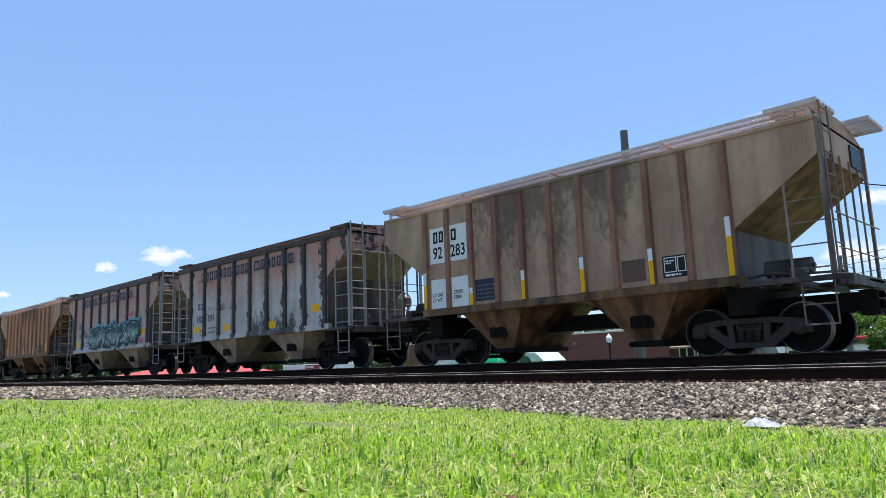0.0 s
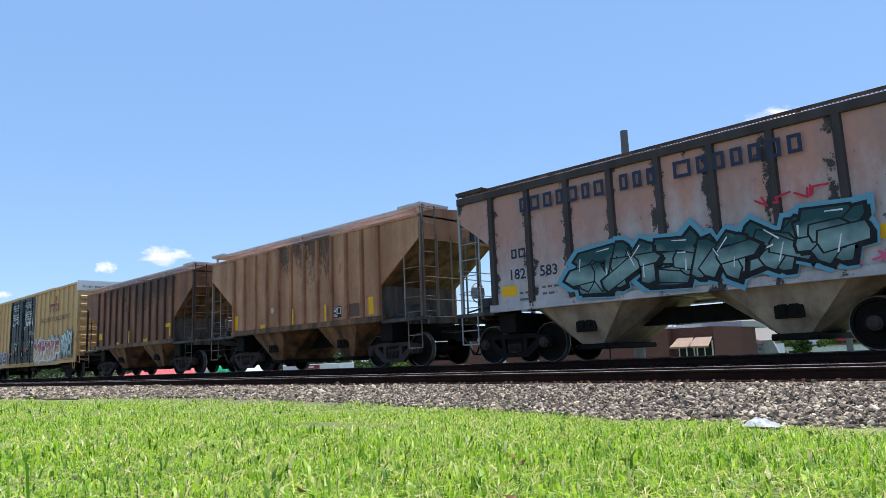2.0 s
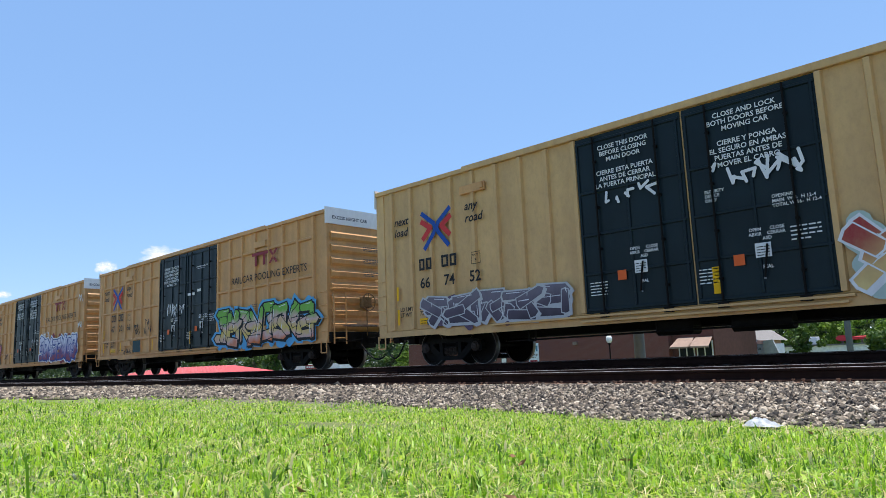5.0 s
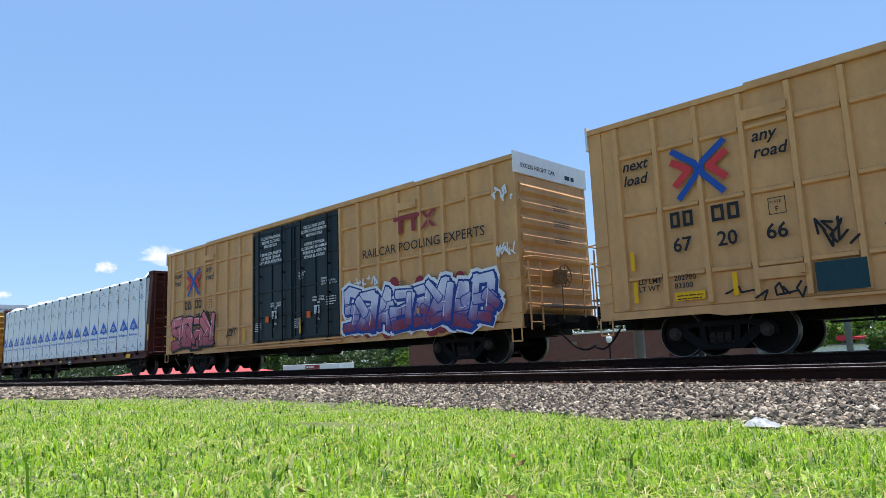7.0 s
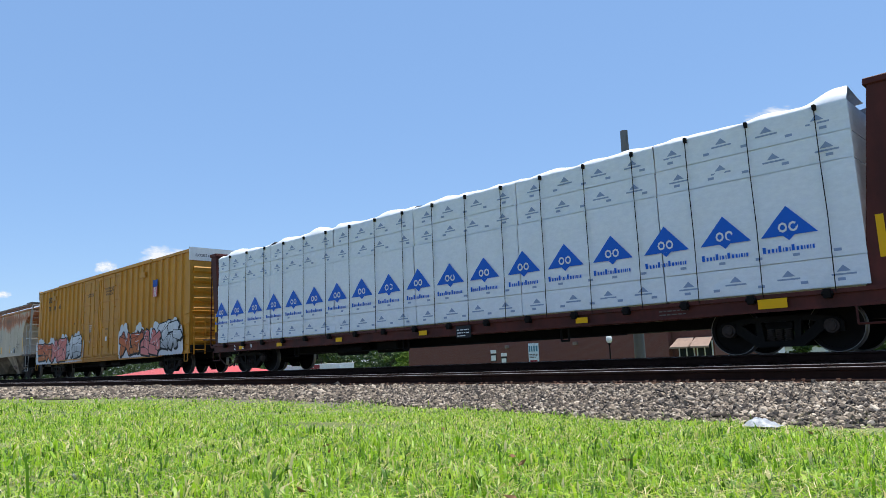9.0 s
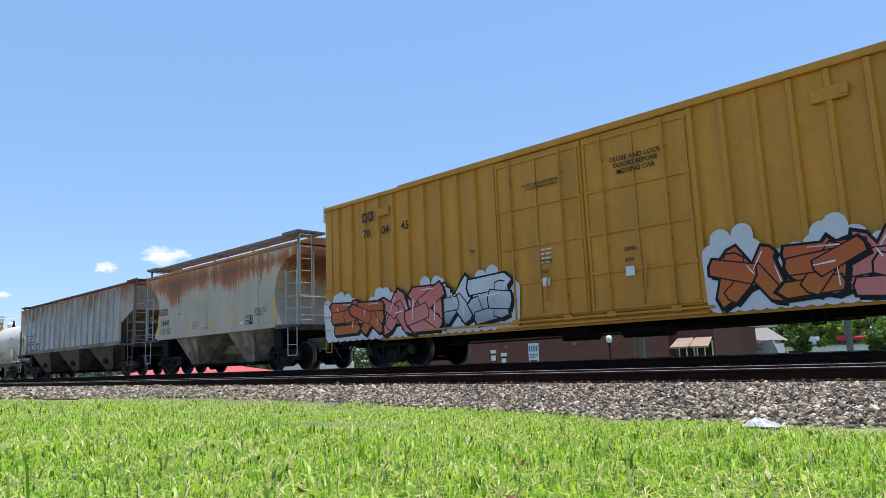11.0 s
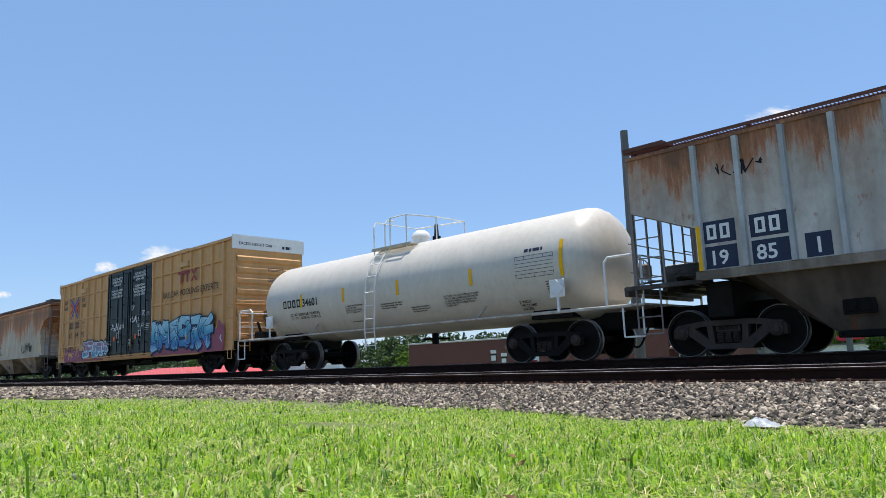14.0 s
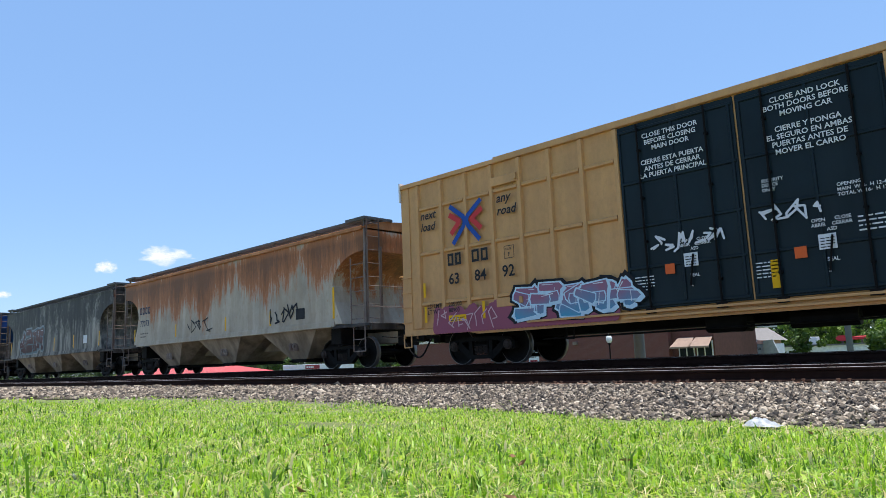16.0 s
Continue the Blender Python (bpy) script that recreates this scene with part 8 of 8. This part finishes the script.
    part("roof_vent", Shape().box(-2.1, -1.2, 1, 2.0, 2.62, 3.55, 0.05), WHT, wb, "white roof unit")
    sg = tagged(new("store_sign"), "red store sign on low posts", "sign")
    sg.location = (-24.6, 99, zg)
    part("board", Shape().prism([(-1.5 + 0.75 * math.cos(6.283 * k / 14), 3.3 + 0.38 * math.sin(6.283 * k / 14)) for k in range(14)], -0.1, 0.1).box(-0.4, 1.8, -0.1, 0.1, 3.05, 3.5, 0.1), LOGOSCAR, sg)
    part("post", Shape().box(-1.6, -1.4, -0.1, 0.1, 0, 3.0).box(0.6, 0.8, -0.1, 0.1, 0, 3.1), GREYBAR, sg)
    # far left: red canopy roof, white trailer
    rc = tagged(new("canopy"), "long low building with a red standing-seam metal roof", "building")
    rc.location = (-112, 50, zg)
    red = plain("red metal roofing", (0.55, 0.07, 0.06), 0.45)
    part("roof", Shape().add([(-19, -1, 1.95), (20, -1, 1.95), (20, 9, 1.95), (-19, 9, 1.95), (-10, 4, 3.1), (15.5, 4, 3.1)], [(0, 1, 5, 4), (1, 2, 5), (2, 3, 4, 5), (3, 0, 4), (0, 3, 2, 1)]), red, rc)
    for k in range(26):
        xx = -17 + k * 1.42
        t = min(1, max(0, (xx + 19) / 9), max(0, (20 - xx) / 4.5))
        part("roof_seam", Shape().rod((xx, -1.0, 1.97), (xx, -1 + 5 * t, 1.97 + 1.15 * t), 0.05, 5), plain("pale red seams", (0.66, 0.26, 0.24), 0.45), rc)
    part("wall", Shape().box(-18, 19, 0, 8, 0, 1.95), plain("cream wall", (0.55, 0.5, 0.42), 0.7), rc)
    tr = tagged(new("box_trailer"), "white box trailer with a red emblem", "trailer")
    tr.location = (-88, 62, zg)
    part("box", Shape().box(-7.5, 7, 0, 2.6, 1.0, 2.75, 0.03), plain("white trailer side", (0.70, 0.71, 0.73), 0.4), tr)
    part("emblem", sheet_mesh(quad(Shape(), -1.4, 2.2, 2.05, 2.65, -0.006), "emblem"), LOGORED, tr)
    part("emblem_bars", sheet_mesh(bars(Shape(), random.Random(3), -1.1, 2.2, 2.6, 0.3, -0.01, 1, 0.9), "emblem_bars"), WHT, tr)
    for xx in (-5.5, 4.5, 5.7):
        part("wheel", Shape().lathe([(-0.1, 0.0), (-0.1, 0.5), (0.25, 0.5)], "y", 16, (xx, 0.1, 0.5)), IRON, tr)
    cars = ((-79.5, 60, (0.62, 0.63, 0.65)), (-75, 61, (0.30, 0.32, 0.36)), (-112, 46, (0.6, 0.6, 0.62)))
    for k, (x, y, col) in enumerate(cars):
        c = tagged(new("parked_car"), "parked car in silver or grey paint", "car", "parked cars")
        c.location = (x, y, zg)
        part("body", Shape().prism([(-2.2, 0.35), (2.2, 0.35), (2.25, 0.8), (1.5, 0.95), (0.8, 1.45), (-1.0, 1.48), (-1.8, 0.98), (-2.25, 0.9)], -0.85, 0.85), plain("car paint %d" % k, col, 0.25), c)
        part("side_window", Shape().prism([(1.25, 0.98), (0.72, 1.38), (-0.95, 1.4), (-1.5, 1.0)], -0.86, -0.852), plain("dark window glass", (0.02, 0.025, 0.03), 0.1), c)
        for xx in (-1.4, 1.4):
            part("wheel", Shape().lathe([(-0.1, 0.0), (-0.1, 0.32), (0.1, 0.32), (0.1, 0)], "y", 14, (xx, -0.8, 0.32)), IRON, c)
    # trees
    right = ((-29.0, 79, 6.6, 3.2, LEAFMAT), (-25.2, 80, 5.8, 2.8, LEAFMAT), (-33, 84, 7.2, 3.4, LEAFDARK), (-21.5, 104, 6.2, 3.6, LEAFLIGHT), (-17, 100, 6.0, 3.4, LEAFLIGHT), (-31.5, 102, 6.6, 3.4, LEAFLIGHT), (-36.5, 100, 7.2, 3.4, LEAFLIGHT), (-26.5, 102, 6.2, 3.4, LEAFLIGHT), (-12.6, 56, 3.4, 1.5, LEAFMAT), (-27, 108, 8.0, 4.2, LEAFDARK), (-33, 112, 9, 4.6, LEAFDARK), (-22, 115, 9, 4.6, LEAFDARK),
             (-15, 112, 8.5, 4.4, LEAFDARK), (-8, 108, 8.5, 4.4, LEAFMAT), (-40, 118, 10, 5, LEAFDARK), (-48, 122, 10, 5.2, LEAFDARK), (-57.2, 52.6, 3.7, 1.4, LEAFLIGHT), (-98, 90, 5.6, 3.4, LEAFMAT), (-132, 84, 6.0, 4.0, LEAFMAT))
    for k, (x, y, h, sp, lf) in enumerate(right):
        tree(x, y, h, sp, 100 + k, lf, n=2600)
    for k in range(17):
        x = -196 + k * 6.6 + 2 * math.sin(k * 2.1)
        tree(x, 98 + 5 * math.sin(k * 1.7), 6.6 + 1.0 * math.sin(k * 3.3), 4.8, 200 + k, LEAFDARK if k % 3 else LEAFMAT, "dark leafy tree in the far tree line", n=1300, lo=0.1)
    for k in range(9):
        x = -80 + k * 9
        tree(x, 140 + 5 * math.sin(k * 2.3), 10.5 + 1.5 * math.sin(k * 1.9), 6.5, 300 + k, LEAFDARK, "dark leafy tree in the far tree line", n=1500, lo=0.1)
    # the woods behind it all
    rs = np.random.RandomState(8)
    n = 60000
    x = rs.uniform(-620, 90, n)
    top = 8.3 + 1.6 * np.sin(x * 0.11) + 1.1 * np.sin(x * 0.31 + 1) + 0.8 * np.sin(x * 0.83)
    top = top * np.where(x > -60, 1.0, 0.98 + 0.0012 * (-60 - x))
    pts = np.stack([x, 152 + 6 * np.sin(x * 0.37) + rs.normal(0, 3.5, n), zg + top * rs.uniform(0, 1, n) ** 0.7], 1)
    d1, d2 = rs.normal(size=(2, n, 3)) * rs.uniform(0.35, 0.75, (1, n, 1))
    v = np.stack([pts - d1 * 0.6, pts + d2 * 0.5, pts + d1 * 0.6, pts - d2 * 0.5], 1).reshape(-1, 3)
    big_mesh("far_woods", v, np.arange(4 * n).reshape(-1, 4), LEAFDARK, "dark green woods far behind the railway", "woods")


def build_truck():
    """A green concrete mixer that passes on the street behind the train."""
    tk = tagged(new("mixer_truck"), "bright green concrete mixer truck with a pale tail housing", "truck")
    gr = plain("bright green enamel", (0.015, 0.40, 0.17), 0.35)
    part("drum", Shape().lathe([(-2.9, 0.0), (-2.9, 0.55), (-2.3, 0.95), (-1.2, 1.15), (0.2, 1.1), (1.8, 0.6), (2.0, 0.0)], "x", 24, (-0.4, 0, 2.05)), gr, tk, "green mixing drum", smooth=True)
    bd = Shape()
    for xx, rr in ((-2.2, 1.03), (-0.8, 1.19), (0.8, 0.97)):
        bd.torus((xx - 0.4, 0, 2.05), rr - 0.03, 0.05, "x", 24, 5)
    part("drum_band", bd, plain("pale green trim", (0.35, 0.62, 0.48), 0.4), tk)
    part("tail_housing", Shape().prism([(1.9, 0.9), (3.9, 0.9), (3.9, 2.3), (3.4, 2.75), (1.9, 2.85)], -1.1, 1.1), plain("pale mint enamel", (0.55, 0.72, 0.62), 0.35), tk, "pale mint tail housing")
    part("vent", Shape().lathe([(-1.12, 0.0), (-1.12, 0.42), (-1.1, 0.42)], "y", 18, (2.6, 0, 2.2)), plain("dark green vent", (0.03, 0.12, 0.07), 0.6), tk)
    part("beacon", Shape().rod((3.2, -0.6, 2.8), (3.2, -0.6, 3.05), 0.09, 10), ORG, tk, "orange beacon")
    part("cab", Shape().prism([(-5.6, 0.7), (-3.7, 0.7), (-3.7, 2.6), (-5.0, 2.6), (-5.6, 1.8)], -1.15, 1.15), plain("white cab paint", (0.75, 0.77, 0.78), 0.3), tk)
    part("chassis", Shape().box(-5.4, 3.8, -0.5, 0.5, 0.5, 0.95), IRON, tk)
    for xx in (-4.7, 0.6, 1.9, 3.1):
        for s in (-1, 1):
            part("wheel", Shape().lathe([(-0.15, 0.0), (-0.15, 0.3), (-0.12, 0.5), (0.12, 0.5), (0.15, 0.0)], "y", 18, (xx, s * 1.05, 0.5)), IRON, tk)
    tk.location = (-28.8, 34, -2.43)
    return tk


def cloud_material():
    m, t, p = nodes_of("cloud")
    t.nodes.remove(p)
    co = t.nodes.new("ShaderNodeTexCoord")
    gr = t.nodes.new("ShaderNodeTexGradient")
    gr.gradient_type = "SPHERICAL"
    t.links.new(co.outputs["Object"], gr.inputs[0])
    ob = t.nodes.new("ShaderNodeObjectInfo")
    mp = t.nodes.new("ShaderNodeMapping")
    t.links.new(co.outputs["Object"], mp.inputs[0])
    n = t.nodes.new("ShaderNodeTexNoise")
    n.noise_dimensions = "4D"
    n.inputs["Scale"].default_value, n.inputs["Detail"].default_value, n.inputs["Roughness"].default_value = 2.2, 8, 0.6
    t.links.new(mp.outputs[0], n.inputs["Vector"])
    t.links.new(maths(t, "MULTIPLY", ob.outputs["Random"], 1.0), n.inputs["W"])
    sub = t.nodes.new("ShaderNodeMath")
    sub.operation = "MULTIPLY_ADD"
    t.links.new(n.outputs[0], sub.inputs[0])
    sub.inputs[1].default_value, sub.inputs[2].default_value = 1.7, -0.85
    f = maths(t, "ADD", maths(t, "MULTIPLY", gr.outputs[0], 1.0), sub.outputs[0])
    fac = ramp(t, f, [(0.30, (0, 0, 0)), (0.80, (0.85, 0.85, 0.85))])
    em = t.nodes.new("ShaderNodeEmission")
    em.inputs[0].default_value, em.inputs[1].default_value = (1.0, 1.0, 1.0, 1), 0.80
    tr = t.nodes.new("ShaderNodeBsdfTransparent")
    ms = t.nodes.new("ShaderNodeMixShader")
    t.links.new(fac, ms.inputs[0])
    t.links.new(tr.outputs[0], ms.inputs[1])
    t.links.new(em.outputs[0], ms.inputs[2])
    t.links.new(ms.outputs[0], t.nodes["Material Output"].inputs[0])
    return m


def build_clouds():
    """Small fair-weather clouds, three kilometres off."""
    cm = cloud_material()
    right, up, ahead = (CAM_POSE.to_3x3() @ Vector(v) for v in ((1, 0, 0), (0, 1, 0), (0, 0, -1)))
    # (across, above the axis, width, height) in fractions of the distance
    for u, w, a, b in ((-0.400, -0.010, 0.055, 0.020), (-0.482, -0.026, 0.022, 0.014), (0.487, 0.190, 0.075, 0.020), (0.595, -0.005, 0.09, 0.028), (0.50, -0.03, 0.08, 0.02), (0.62, 0.075, 0.04, 0.02), (-0.63, -0.065, 0.018, 0.008)):
        d = 3000
        me = bpy.data.meshes.new("cloud")
        me.from_pydata([(-1, -1, 0), (1, -1, 0), (1, 1, 0), (-1, 1, 0)], [], [(0, 1, 2, 3)])
        me.materials.append(cm)
        o = tagged(new("cloud", me), "small white fair-weather cloud", "cloud", "clouds", "structure")
        pos = Vector(EYE) + (ahead + right * u + up * w) * d
        o.matrix_world = Matrix.Translation(pos) @ CAM_POSE.to_3x3().to_4x4() @ Matrix.Diagonal((a * d, b * d, 1, 1))


def build_clutter():
    """What lies at the edge of the stones: a plastic bag, an old plank, a fallen branch, dry leaves."""
    bag = Shape()
    nx, ny = 16, 10
    for j in range(ny + 1):
        for i in range(nx + 1):
            u, w = i / nx, j / ny
            e = math.sin(math.pi * u) ** 0.7 * math.sin(math.pi * w) ** 0.7
            bag.v.append(((u - 0.5) * 0.24, (w - 0.5) * 0.17, e * (0.02 + 0.05 * (1 - u)) + 0.03 * e * noise.noise((u * 6, w * 6, 1))))
    bag.f = [(j * (nx + 1) + i, j * (nx + 1) + i + 1, (j + 1) * (nx + 1) + i + 1, (j + 1) * (nx + 1) + i) for j in range(ny) for i in range(nx)]
    m, t, p = nodes_of("thin white plastic")
    p.inputs["Base Color"].default_value, p.inputs["Roughness"].default_value = (0.34, 0.36, 0.38, 1), 0.35
    bump(t, p, noise_tex(t, 22, detail=6), 0.6, 0.02)
    bx, by = -1.93, 5.16
    o = tagged(part("plastic_bag", bag, m, smooth=True), "crumpled white plastic bag on the grass edge", "bag")
    o.location = (bx, by, ground_z(bx, by) + 0.02)
    pk = tagged(part("old_plank", Shape().box(-0.2, 0.2, -0.05, 0.05, 0, 0.045, 0.008), TIE), "weathered broken timber in the ballast", "plank")
    pk.location, pk.rotation_euler = (-2.42, 5.95, -0.462), (0.05, 0.03, -0.12)
    br = Shape().path([(-1.6, 0.2, 0.02), (-1.2, 0.1, 0.10), (-0.6, 0, 0.05), (0, -0.05, 0.03), (0.9, 0, 0.05), (1.6, 0.05, 0.04)], 0.016, 6).path([(-1.2, 0.1, 0.10), (-1.5, -0.1, 0.06), (-1.0, -0.3, 0.08)], 0.009, 5).path([(-0.6, 0, 0.05), (-0.9, -0.2, 0.06)], 0.008, 5)
    bb = tagged(part("fallen_branch", br, BARK), "thin dead branch lying on the lawn", "branch")
    bb.location = (-16.9, 5.1, ground_z(-17, 5.1) + 0.03)
    rnd = random.Random(12)
    lf = plain("dry brown leaf", (0.30, 0.17, 0.08), 0.8, 0, 0.3, 20)
    for k in range(9):
        d, a = rnd.uniform(1.2, 4.5), radians(rnd.uniform(14, 74))
        x, y = -d * math.sin(a), d * math.cos(a)
        s = 0.02
        me = Shape().add([(-s, 0, 0.004), (-s * 0.3, s * 0.6, 0.01), (s, 0, 0.012), (-s * 0.3, -s * 0.6, 0.008), (0, 0, 0)], [(0, 4, 1), (1, 4, 2), (2, 4, 3), (3, 4, 0)])
        o = tagged(part("dry_leaf", me, lf), "curled dry brown leaf in the grass", "leaf", "dry leaves in the grass")
        o.location, o.rotation_euler = (x, y, ground_z(x, y) + 0.045), (rnd.uniform(-0.5, 0.5), rnd.uniform(-0.5, 0.5), rnd.uniform(0, 6))


# ---------------------------------------------------------------- build
build_ground()
build_road()
build_ballast()
build_grass()
build_track("near_track", YN, ZN, "empty railway track with rusty rails and polished heads", -46, 6, PLATE)
# plates and anchors take the dark rail colour, standing in for the train's shadow
build_track("train_track", YC, 0.0, "railway track under the passing freight train", -58, 6, RAILSIDE)
build_hoppers()
build_boxcars()
build_tank()
build_lumber_car()
build_background()
TRUCK = build_truck()
build_clouds()
build_clutter()


def gone(t):
    """How far the train has rolled since the eighth second."""
    u = (t - 8) / 8
    return 111.428 * u + 5 * (-0.25376 * u ** 2 + 0.21531 * u ** 3 + 0.06493 * u ** 4 - 0.12945 * u ** 5)


def motions():
    for car, x in CARS:
        walk(car, [(t, pose(x + gone(t), YC, 0)) for t in range(17)])
    for b in BUNDLES:
        walk(b, [(t, pose(-27.5 + gone(t), YC, 0)) for t in range(17)])
    turns = [(k / 30, math.degrees(gone(k / 30) / R_WHEEL)) for k in range(0, 481)]
    for w, x in WHEELSETS:
        walk(w, [(t, pose(x, 0, R_WHEEL, 0, a, 0)) for t, a in turns])
    walk(TRUCK, [(k / 4, pose(-28.0 - 4.1 * k, 34, -2.43 - 1.6 * street_dip(-28.0 - 4.1 * k))) for k in range(65)])


motions()
